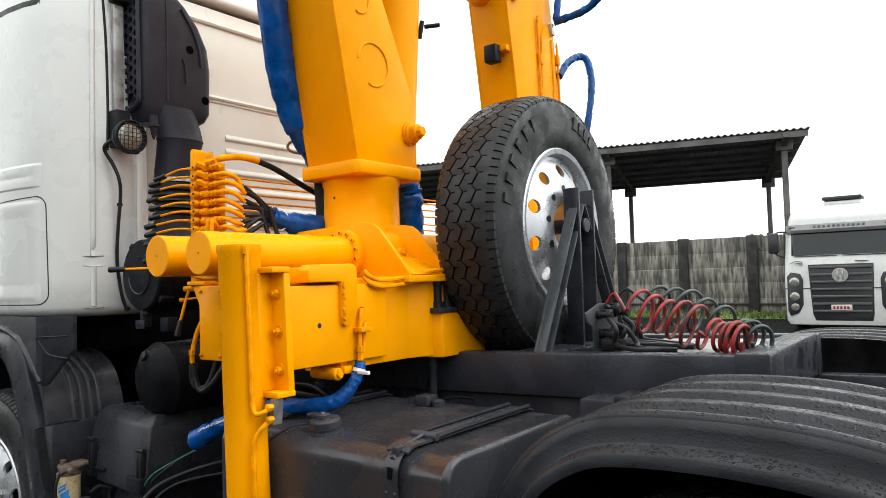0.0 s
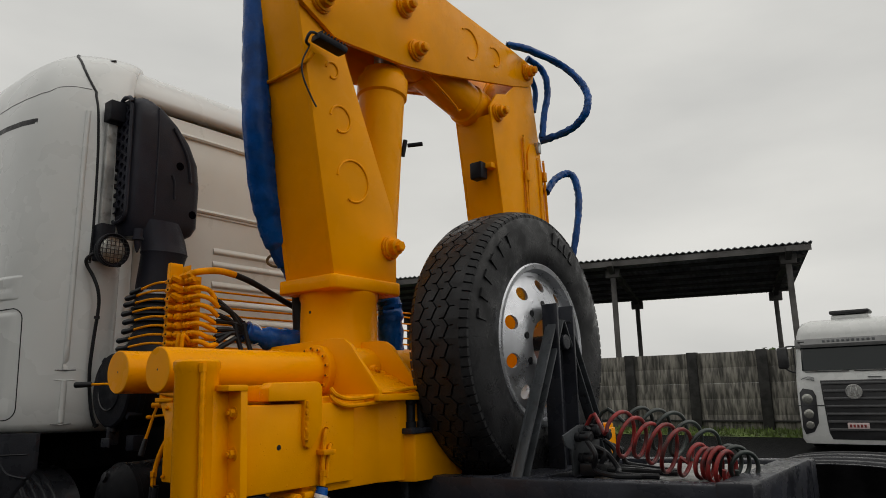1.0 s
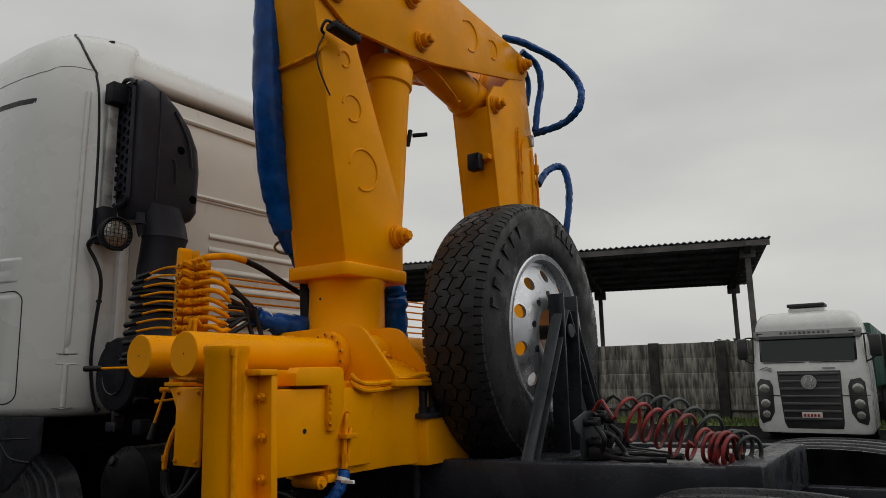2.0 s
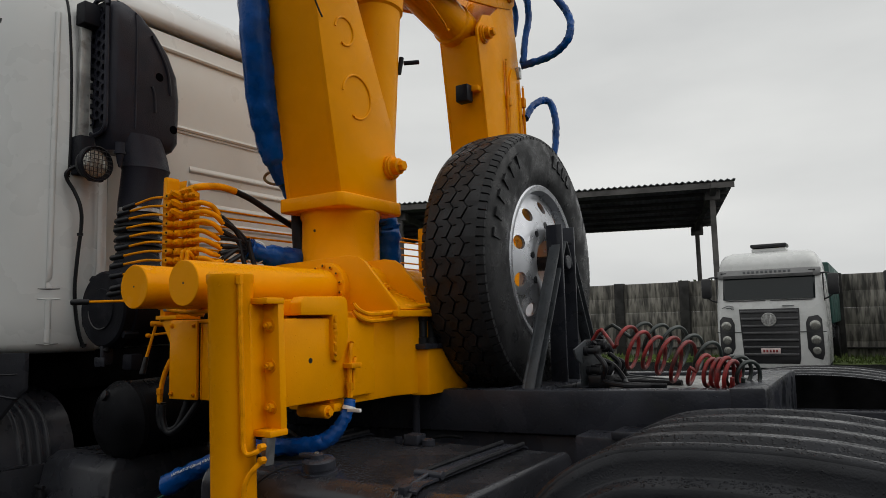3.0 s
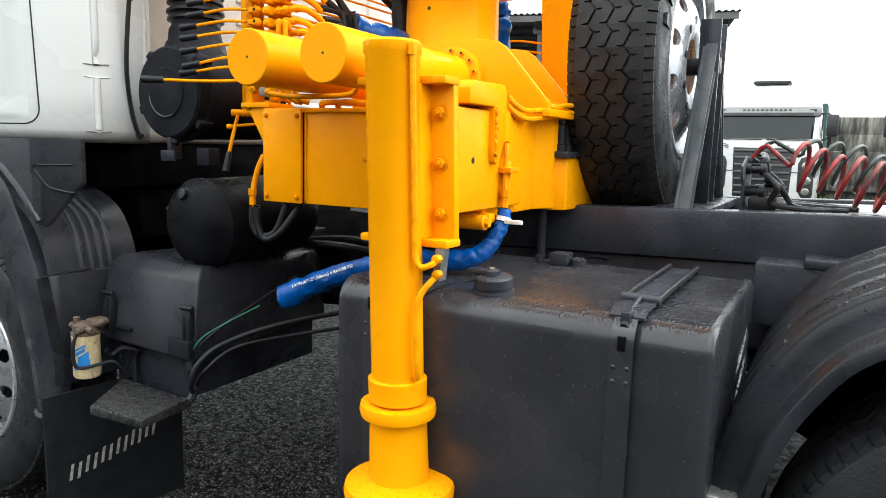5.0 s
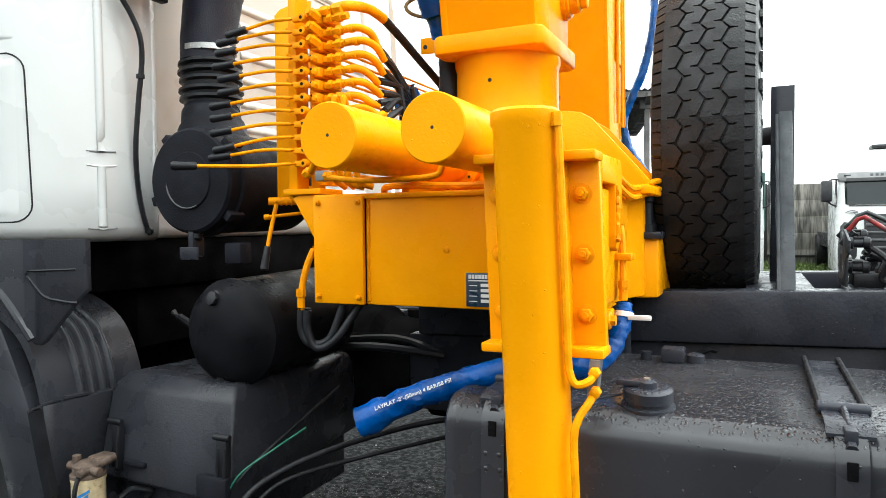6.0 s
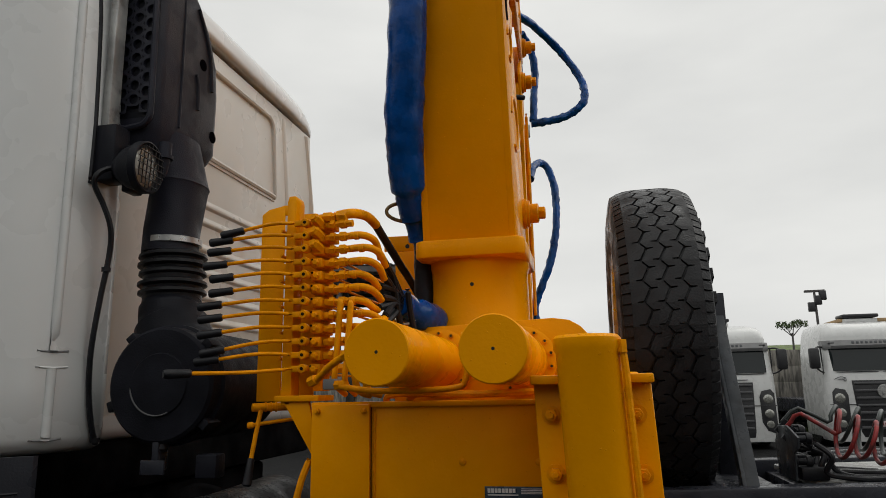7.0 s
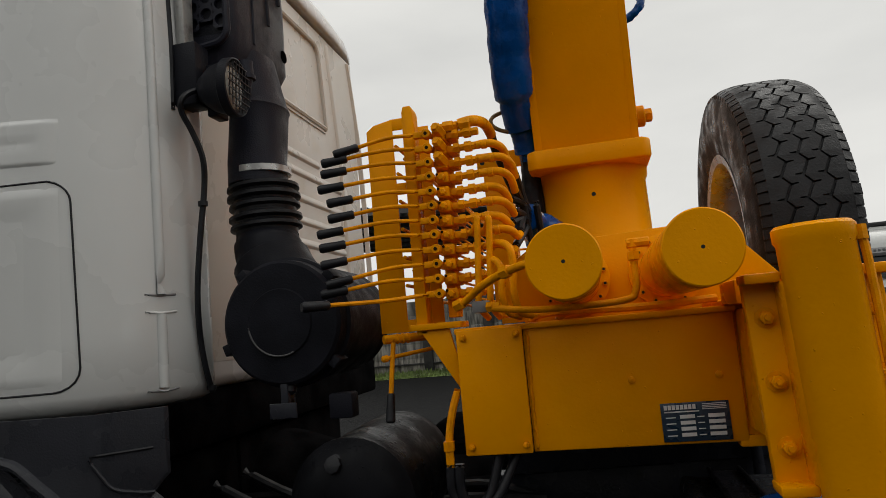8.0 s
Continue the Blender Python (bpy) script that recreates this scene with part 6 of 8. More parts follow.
big = blue_hose("sleeved_hose", "big blue layflat sleeve over hoses along the crane column",
    [([(-2.335, 2.14, 1.97), (-2.34, 2.115, 2.03), (-2.348, 2.075, 2.10), (-2.352, 2.02, 2.20), (-2.342, 1.96, 2.36), (-2.312, 1.895, 2.62), (-2.305, 1.87, 2.9), (-2.30, 1.86, 3.2), (-2.295, 1.855, 3.45)], [0.024, 0.036, 0.048, 0.057, 0.06, 0.06, 0.058, 0.055, 0.052], 0.10)])
low = blue_hose("sleeved_hose", "bright blue layflat sleeve hanging from the crane base",
    [([(-1.724, 1.745, 1.235), (-1.722, 1.735, 1.205), (-1.728, 1.715, 1.17), (-1.75, 1.68, 1.125), (-1.80, 1.64, 1.105), (-1.90, 1.60, 1.098), (-2.02, 1.56, 1.078), (-2.14, 1.52, 1.030), (-2.26, 1.485, 0.972)], [0.018, 0.018, 0.02, 0.024, 0.026, 0.026, 0.027, 0.029, 0.034], 0.24)])


def hose_details():
    bm = bmesh.new()
    tube(bm, [(-2.34, 2.12, 2.04), (-2.335, 2.15, 1.96), (-2.335, 2.16, 1.88), (-2.33, 2.16, 1.76)], [0.024, 0.028, 0.03, 0.03], 12, 6, wrinkle=0.15, seed=9)
    part("hose_tail", bm, HOSE, big, "black hoses below the sleeve")
    bm = bmesh.new()
    lathe(bm, (-1.722, 1.736, 1.203), V(0.1, 0.3, 1), [(0, 0.021), (0.012, 0.021)], 18)
    box(bm, -1.71, -1.66, 1.715, 1.725, 1.20, 1.211, 0.002)
    part("cable_tie", bm, WHITE_TIE, low, "white nylon cable tie")
    d = V(-0.24, -0.08, -0.100).normalized()
    nrm = V(0.25, -0.82, 0.5)
    nrm = (nrm - d * nrm.dot(d)).normalized()
    xax = -d
    zax = nrm
    yax = zax.cross(xax)
    for o, size, text in ((V(-2.135, 1.522, 1.031), 0.0125, "LAYFLAT -2\"-(50mm) 4 BAR/58 PSI"),):
        # text runs up the slope towards the clamp
        m = Matrix.Translation(o + nrm * 0.033) @ Matrix((xax, yax, zax)).transposed().to_4x4()
        writing("hose_print", text, size, PRINT, m, low)


hose_details()
loop = blue_hose("sleeved_hose", "blue spiral-wrapped hose looping beside the crane arm",
    [([(-2.14, 3.60, 3.62), (-2.03, 3.705, 3.585), (-1.90, 3.86, 3.50), (-1.80, 3.92, 3.37), (-1.758, 3.905, 3.245), (-1.775, 3.88, 3.145), (-1.86, 3.885, 3.085), (-1.98, 3.87, 3.052), (-2.075, 3.86, 3.045)], 0.022, 0.32),
     ([(-2.105, 3.791, 3.590), (-2.061, 3.903, 3.533), (-2.042, 3.925, 3.397), (-2.055, 3.880, 3.205), (-2.063, 3.858, 3.057)], 0.021, 0.3),
     ([(-2.138, 3.858, 3.520), (-2.132, 3.925, 3.418), (-2.141, 3.903, 3.269)], 0.018, 0.15)])
drop = blue_hose("sleeved_hose", "blue spiral-wrapped hose hanging from the crane arm down to the chassis",
    [([(-2.10, 3.945, 2.73), (-2.09, 4.02, 2.82), (-2.06, 4.11, 2.88), (-2.015, 4.15, 2.87), (-1.975, 4.13, 2.75), (-1.963, 4.09, 2.60), (-1.975, 4.05, 2.42), (-2.01, 4.02, 2.25), (-2.075, 4.0, 2.08), (-2.11, 3.99, 1.96), (-2.08, 3.96, 1.82), (-2.0, 3.9, 1.70), (-1.93, 3.86, 1.58), (-1.92, 3.82, 1.44)], 0.022, 0.3)])
neckhose = blue_hose("sleeved_hose", "blue sleeve behind the crane neck",
    [([(-2.15, 2.49, 1.95), (-2.14, 2.51, 1.90), (-2.135, 2.515, 1.82), (-2.14, 2.52, 1.64)], [0.045, 0.054, 0.058, 0.056], 0.2)])


def work_light():
    t = thing("crane_work_light", (-1.98, 1.94, 2.88), "small black floodlight on the crane column with loose cable", "lamp")
    m = pose(-1.955, 1.965, 2.885, -8, 6, -8)
    bm = bmesh.new()
    box(bm, -0.032, 0.032, -0.07, 0.07, -0.014, 0.016, 0.008, m=m)
    part("housing", bm, BLACK, t)
    for i in range(8):
        bm = bmesh.new()
        box(bm, -0.028, 0.028, -0.06 + 0.016 * i, -0.055 + 0.016 * i, 0.015, 0.026, 0.001, m=m)
        part("fin", bm, BLACK, t)
    bm = bmesh.new()
    tube(bm, [(-1.99, 1.89, 2.865), (-1.985, 1.87, 2.875), (-1.97, 1.88, 2.91), (-1.97, 1.92, 2.915)], 0.006, 8)
    part("bracket", bm, HOSE, t)
    bm = bmesh.new()
    tube(bm, [(-1.99, 1.89, 2.86), (-2.0, 1.865, 2.79), (-2.005, 1.875, 2.73), (-2.01, 1.925, 2.66), (-2.01, 1.95, 2.63)], 0.0035, 6)
    part("cable", bm, HOSE, t)
    return t


work_light()


# ---- spare wheel stand ----
def wheel_stand():
    t = thing("wheel_stand", (-1.38, 2.6, 1.22), "grey-black steel stand holding the spare wheel", "wheel stand")
    bm = bmesh.new()
    prism(bm, [(-1.412, 2.60), (-1.345, 2.60), (-1.345, 2.612), (-1.40, 2.612), (-1.40, 2.728), (-1.345, 2.728), (-1.345, 2.74), (-1.412, 2.74)], "z", 1.20, 1.842, 0.002)
    part("post", bm, CHASSIS, t)
    for s in (-1, 1):
        bm = bmesh.new()
        yb, yt = 2.67 + s * 0.34, 2.67 + s * 0.03
        prism(bm, [(yb - 0.03, 1.222), (yb + 0.03, 1.222), (yt + 0.03, 1.79), (yt - 0.02, 1.79)], "x", -1.40, -1.388, 0.002)
        for e in (-0.03, 0.022):
            prism(bm, [(yb + e, 1.222), (yb + e + 0.008, 1.222), (yt + e + 0.008, 1.78), (yt + e, 1.78)], "x", -1.39, -1.352, 0.002)
        part("brace", bm, STANDPAINT, t)
    bm = bmesh.new()
    box(bm, -1.48, -1.30, 2.28, 3.08, 1.196, 1.224, 0.003)
    part("foot_bar", bm, CHASSIS, t)
    bm = bmesh.new()
    rod(bm, (-1.60, 2.68, 1.695), (-1.35, 2.68, 1.695), 0.03, 16)
    part("clamp_rod", bm, CHASSIS, t)
    return t


STANDPAINT = material("worn_grey_stand_paint", (0.045, 0.05, 0.056), 0.5, vary=0.25, scale=9, grain=100, bump=0.2, dirt=(0.02, 0.02, 0.02), dirt_amount=0.08, wet=0.5, spec=0.3)
wheel_stand()


# ---- fuel tank ----
def rounded(y0, y1, z0, z1, r, n=8):
    return arc_pts(y1 - r, z1 - r, r, 0, 90, n) + arc_pts(y0 + r, z1 - r, r, 90, 180, n) + arc_pts(y0 + r, z0 + r, r, 180, 270, n) + arc_pts(y1 - r, z0 + r, r, 270, 360, n)


def fuel_tank():
    t = thing("fuel_tank", (-1.6, 1.77, 0.5), "dark grey rounded fuel tank with straps, wet with rain", "fuel tank")
    bm = bmesh.new()
    loops = []
    for x, e in ((-2.03, 0.016), (-2.026, 0.005), (-2.018, 0.0), (-2.0, 0.0), (-1.996, 0.003), (-1.158, 0.003), (-1.154, 0.0), (-1.142, 0.0), (-1.136, 0.004), (-1.132, 0.014)):
        loops.append([V(x, y, z) for y, z in rounded(1.425 + e, 2.10 - e, 0.45 + e, 1.068 - e, 0.062 - e * 0.5, 10)])
    rings(bm, loops)
    body = part("body", bm, TANK, t, sharp=45)
    for k in range(2):
        bm = bmesh.new()
        tube(bm, [(-1.142, 1.80 + 0.02 * k, 0.86 - 0.07 * k), (-1.136, 1.84 + 0.02 * k, 0.885 - 0.07 * k), (-1.136, 1.95 + 0.02 * k, 0.93 - 0.07 * k), (-1.142, 1.99 + 0.02 * k, 0.95 - 0.07 * k)], 0.012, 8, 4)
        part("end_bead", bm, TANK, t)
    for x in (-1.31, -1.92):
        bm = bmesh.new()
        path = [p for p in rounded(1.422, 2.103, 0.447, 1.072, 0.065, 10)]
        # the upper strap, then the lower one, parted by the buckle
        top = [(y, z) for y, z in path if z > 1.055] + [(1.7, 1.072), (1.85, 1.072)]
        low_ = sorted([(y, z) for y, z in path if y < 1.50], key=lambda q: (-q[1], -q[0]))
        top = sorted(top, key=lambda q: q[0])
        rings(bm, [[V(x - 0.036, y, z), V(x + 0.036, y, z), V(x + 0.036, y, z + 0.006), V(x - 0.036, y, z + 0.006)] for y, z in top])
        part("top_strap", bm, CHASSIS, t)
        bm = bmesh.new()
        rings(bm, [[V(x - 0.024, y - 0.004, z), V(x + 0.024, y - 0.004, z), V(x + 0.024, y, z), V(x - 0.024, y, z)] for y, z in low_])
        part("front_strap", bm, TANK, t)
        bm = bmesh.new()
        rod(bm, (x - 0.042, 1.56, 1.082), (x + 0.042, 1.56, 1.082), 0.011, 12)
        rod(bm, (x, 1.56, 1.085), (x, 1.475, 1.072), 0.006, 10)
        box(bm, x - 0.010, x + 0.010, 1.436, 1.475, 1.050, 1.076, 0.003)
        lathe(bm, (x, 1.442, 1.052), V(0, -0.9, -0.5), [(0, 0.010), (0.012, 0.010)], 6)
        part("buckle", bm, CHASSIS, t)
        bm = bmesh.new()
        box(bm, x - 0.008, x + 0.008, 1.4162, 1.420, 1.0, 1.03, 0.001)
        part("strap_slot", bm, SHADE_GRIME, t, "dark slot in the strap")
        for dx in (-0.014, 0.014):
            for z in (0.965, 0.935):
                bm = bmesh.new()
                y = 1.4195
                lathe(bm, (x + dx, y, z), (0, -1, 0), [(-0.002, 0.0058), (0.002, 0.005), (0.0035, 0.003)], 12)
                part("rivet", bm, TANK, t)
        for s in (-0.036, 0.036):
            bm = bmesh.new()
            tube(bm, [(x + s, 1.552, 1.078), (x + s, 1.60, 1.082), (x + s, 1.75, 1.084), (x + s, 2.04, 1.084)], 0.0065, 8, 3)
            part("strap_edge", bm, HOSE, t)
    # filler neck and cap
    bm = bmesh.new()
    tilt = V(0.02, -0.10, 1)
    lathe(bm, (-1.638, 1.512, 1.056), tilt, [(0, 0.05), (0.014, 0.05), (0.016, 0.042), (0.022, 0.042), (0.024, 0.046), (0.044, 0.046), (0.048, 0.042), (0.05, 0.03)], 36)
    cap = part("filler_cap", bm, CHASSIS, t, "round black filler cap")
    bm = bmesh.new()
    box(bm, -1.695, -1.625, 1.488, 1.515, 1.105, 1.117, 0.004)
    lathe(bm, (-1.638, 1.503, 1.104), tilt, [(0, 0.02), (0.012, 0.018), (0.015, 0.012)], 20)
    part("cap_latch", bm, CHASSIS, cap)
    bm = bmesh.new()
    lathe(bm, (-1.638, 1.50, 1.118), tilt, [(0, 0.006), (0.004, 0.006)], 12)
    part("cap_lock", bm, STEEL, cap, "small bright lock")
    bm = bmesh.new()
    tube(bm, [(-1.685, 1.505, 1.085), (-1.73, 1.475, 1.078), (-1.77, 1.45, 1.058), (-1.80, 1.435, 1.035)], 0.0022, 6)
    part("cap_tether", bm, HOSE, cap, "thin wire tether")
    # sender on the top
    bm = bmesh.new()
    box(bm, -1.668, -1.613, 1.95, 2.005, 1.066, 1.10, 0.004)
    lathe(bm, (-1.588, 1.98, 1.066), (0, 0, 1), [(0, 0.022), (0.018, 0.022), (0.024, 0.012)], 16)
    lathe(bm, (-1.708, 1.98, 1.066), (0, 0, 1), [(0, 0.014), (0.02, 0.014)], 12)
    snd = part("level_sender", bm, CHASSIS, t)
    for line in ([(-1.588, 1.98, 1.085), (-1.57, 2.0, 1.09), (-1.56, 2.06, 1.085), (-1.55, 2.13, 1.07)],):
        bm = bmesh.new()
        tube(bm, line, 0.006, 6)
        part("sender_line", bm, SHADE_GRIME, snd)
    return t


fuel_tank()


# ---- battery box, air tank, small fittings behind the cab ----
def battery_box():
    t = thing("battery_box", (-2.95, 1.9, 0.7), "black battery box with rubber latches behind the front wheel", "battery box")
    bm = bmesh.new()
    rings(bm, [[V(-3.18, 1.545, 0.70), V(-2.69, 1.535, 0.69), V(-2.74, 2.26, 0.70), V(-3.20, 2.26, 0.70)],
               [V(-3.178, 1.558, 0.80), V(-2.695, 1.548, 0.80), V(-2.745, 2.25, 0.80), V(-3.19, 2.25, 0.80)],
               [V(-3.175, 1.592, 0.955), V(-2.706, 1.577, 0.955), V(-2.75, 2.24, 0.945), V(-3.17, 2.24, 0.945)],
               [V(-3.155, 1.63, 0.99), V(-2.73, 1.615, 0.99), V(-2.765, 2.22, 0.974), V(-3.15, 2.22, 0.974)]])
    b2 = bm
    bmesh.ops.bevel(b2, geom=b2.edges[:], offset=0.012, segments=2, profile=0.5, affect="EDGES")
    lid = part("lid", bm, BOX_PLASTIC, t, sharp=60)
    bm = bmesh.new()
    box(bm, -3.16, -2.79, 1.60, 2.24, 0.53, 0.71, 0.01)
    part("tray", bm, CHASSIS, t)
    for x in (-3.105, -2.715):
        bm = bmesh.new()
        box(bm, x - 0.018, x + 0.018, 1.535, 1.556, 0.735, 0.86, 0.004)
        rod(bm, (x - 0.026, 1.54, 0.868), (x + 0.026, 1.54, 0.868), 0.009, 10)
        rod(bm, (x - 0.012, 1.53, 0.74), (x - 0.012, 1.538, 0.84), 0.005, 8)
        rod(bm, (x + 0.012, 1.53, 0.74), (x + 0.012, 1.538, 0.84), 0.005, 8)
        part("latch", bm, HOSE, t, "black rubber latch")
    bm = bmesh.new()
    box(bm, -2.79, -2.69, 1.520, 1.548, 0.705, 0.765, 0.006)
    part("lid_lip", bm, BLACK, t)
    bm = bmesh.new()
    box(bm, -3.075, -2.995, 1.535, 1.56, 0.745, 0.762, 0.006)
    part("lid_lip", bm, BLACK, t)
    # brace strap and angle at its rear
    bm = bmesh.new()
    rings(bm, [[V(-2.705, 1.56, 0.775), V(-2.705, 1.575, 0.775), V(-2.705, 1.575, 0.79), V(-2.705, 1.56, 0.79)], [V(-2.735, 2.12, 0.955), V(-2.735, 2.135, 0.955), V(-2.735, 2.135, 0.97), V(-2.735, 2.12, 0.97)]])
    box(bm, -2.73, -2.70, 1.54, 1.57, 0.66, 0.79, 0.003)
    part("brace", bm, CHASSIS, t)
    return t


battery_box()


def cable_run():
    t = thing("cable_harness", (-2.65, 1.6, 0.7), "black corrugated cables with one green wire beside the battery box", "cable")
    for k, pts in enumerate((
        [(-2.685, 1.53, 0.60), (-2.66, 1.50, 0.64), (-2.645, 1.515, 0.70), (-2.61, 1.58, 0.755), (-2.52, 1.72, 0.80), (-2.36, 1.95, 0.83), (-2.15, 2.1, 0.85)],
        [(-2.68, 1.54, 0.62), (-2.63, 1.53, 0.68), (-2.58, 1.62, 0.745), (-2.45, 1.80, 0.77), (-2.25, 2.0, 0.80)],
        [(-2.72, 1.55, 0.70), (-2.68, 1.60, 0.77), (-2.64, 1.75, 0.85), (-2.62, 1.95, 0.92)])):
        bm = bmesh.new()
        tube(bm, pts, (0.0085, 0.0065, 0.005)[k], 10, 8)
        part("cable", bm, HOSE, t)
    bm = bmesh.new()
    tube(bm, [(-2.70, 1.535, 0.72), (-2.67, 1.56, 0.775), (-2.62, 1.62, 0.82), (-2.58, 1.72, 0.86)], 0.003, 8)
    part("green_wire", bm, GREEN_WIRE, t, "thin green wire")
    for k in range(5):
        bm = bmesh.new()
        tube(bm, [(-2.30, 2.2, 0.86 + 0.02 * k), (-2.1, 2.15, 0.88 + 0.02 * k), (-1.95, 2.2, 0.88 + 0.018 * k)], 0.008, 8, 4)
        part("pipe", bm, HOSE, t)
    return t


cable_run()


def air_tank():
    t = thing("air_tank", (-2.8, 1.9, 1.0), "black cylindrical air tank with domed end, lying across the frame", "air tank")
    bm = bmesh.new()
    lathe(bm, (-2.785, 1.60, 1.118), (0.02, 1, 0.03), [(0.0, 0.03), (0.004, 0.065), (0.016, 0.108), (0.035, 0.134), (0.06, 0.147), (0.065, 0.152), (0.08, 0.152), (0.085, 0.148), (0.46, 0.148), (0.51, 0.12), (0.53, 0.05)], 44)
    part("shell", bm, ENAMEL, t)
    bm = bmesh.new()
    lathe(bm, (-2.80, 1.625, 1.215), (-0.1, -1, 0.35), [(0, 0.026), (0.01, 0.026), (0.012, 0.02), (0.024, 0.02), (0.026, 0.016)], 8)
    part("plug", bm, HOSE, t, "black threaded plug")
    bm = bmesh.new()
    lathe(bm, (-2.80, 1.64, 1.0), (0, 0, -1), [(0, 0.016), (0.012, 0.016), (0.014, 0.008), (0.028, 0.008)], 10)
    rod(bm, (-2.825, 1.64, 0.985), (-2.775, 1.64, 0.985), 0.007, 8)
    part("drain_valve", bm, HOSE, t)
    return t


air_tank()


def air_cleaner():
    t = thing("air_cleaner", (-2.95, 1.85, 1.40), "round black air cleaner housing behind the cab", "air cleaner")
    bm = bmesh.new()
    lathe(bm, (-2.937, 1.665, 1.55), (0, 1, 0), [(0, 0.05), (0.0, 0.08), (0.004, 0.083), (0.006, 0.144), (0.014, 0.152), (0.05, 0.154), (0.055, 0.162), (0.075, 0.162), (0.08, 0.155), (0.42, 0.148), (0.44, 0.12)], 48)
    part("drum", bm, DRUM, t)
    bm = bmesh.new()
    pts = [(-2.937 + 0.08 * math.cos(a), 1.662, 1.55 + 0.08 * math.sin(a)) for a in [radians(185 + 110 * i / 20) for i in range(21)]]
    tube(bm, pts, 0.0022, 6, 1, smooth=False)
    part("moulded_ring", bm, GREY_PLASTIC2, t)
    for a in (40, 130, 200, 320):
        bm = bmesh.new()
        c, s = math.cos(radians(a)), math.sin(radians(a))
        box(bm, -0.014, 0.014, -0.03, 0.03, -0.01, 0.012, 0.003, m=Matrix.Translation((-2.937 + 0.16 * c, 1.715, 1.55 + 0.16 * s)) @ pose(0, 0, 0, 0, 90 - a, 0))
        part("clip", bm, BLACK, t)
    bm = bmesh.new()
    lathe(bm, (-2.935, 1.70, 1.41), (0.05, -0.3, -1), [(0, 0.02), (0.03, 0.016), (0.035, 0.010)], 12)
    part("dust_valve", bm, HOSE, t)
    bm = bmesh.new()
    box(bm, -2.977, -2.908, 1.668, 1.674, 1.322, 1.358, 0.002)
    lathe(bm, (-2.962, 1.668, 1.34), (0, -1, 0), [(-0.002, 0.005), (0.0006, 0.005)], 10)
    box(bm, -2.95, -2.93, 1.674, 1.72, 1.33, 1.41, 0.004)
    part("bracket", bm, CHASSIS, t, "grey slotted bracket plate")
    bm = bmesh.new()
    box(bm, -2.84, -2.78, 1.70, 1.75, 1.31, 1.37, 0.006)
    part("bracket", bm, DRUM, t)
    return t


GREY_PLASTIC2 = material("scuffed_grey_plastic", (0.07, 0.07, 0.072), 0.5, vary=0.15, scale=9, grain=120, bump=0.1)
air_cleaner()


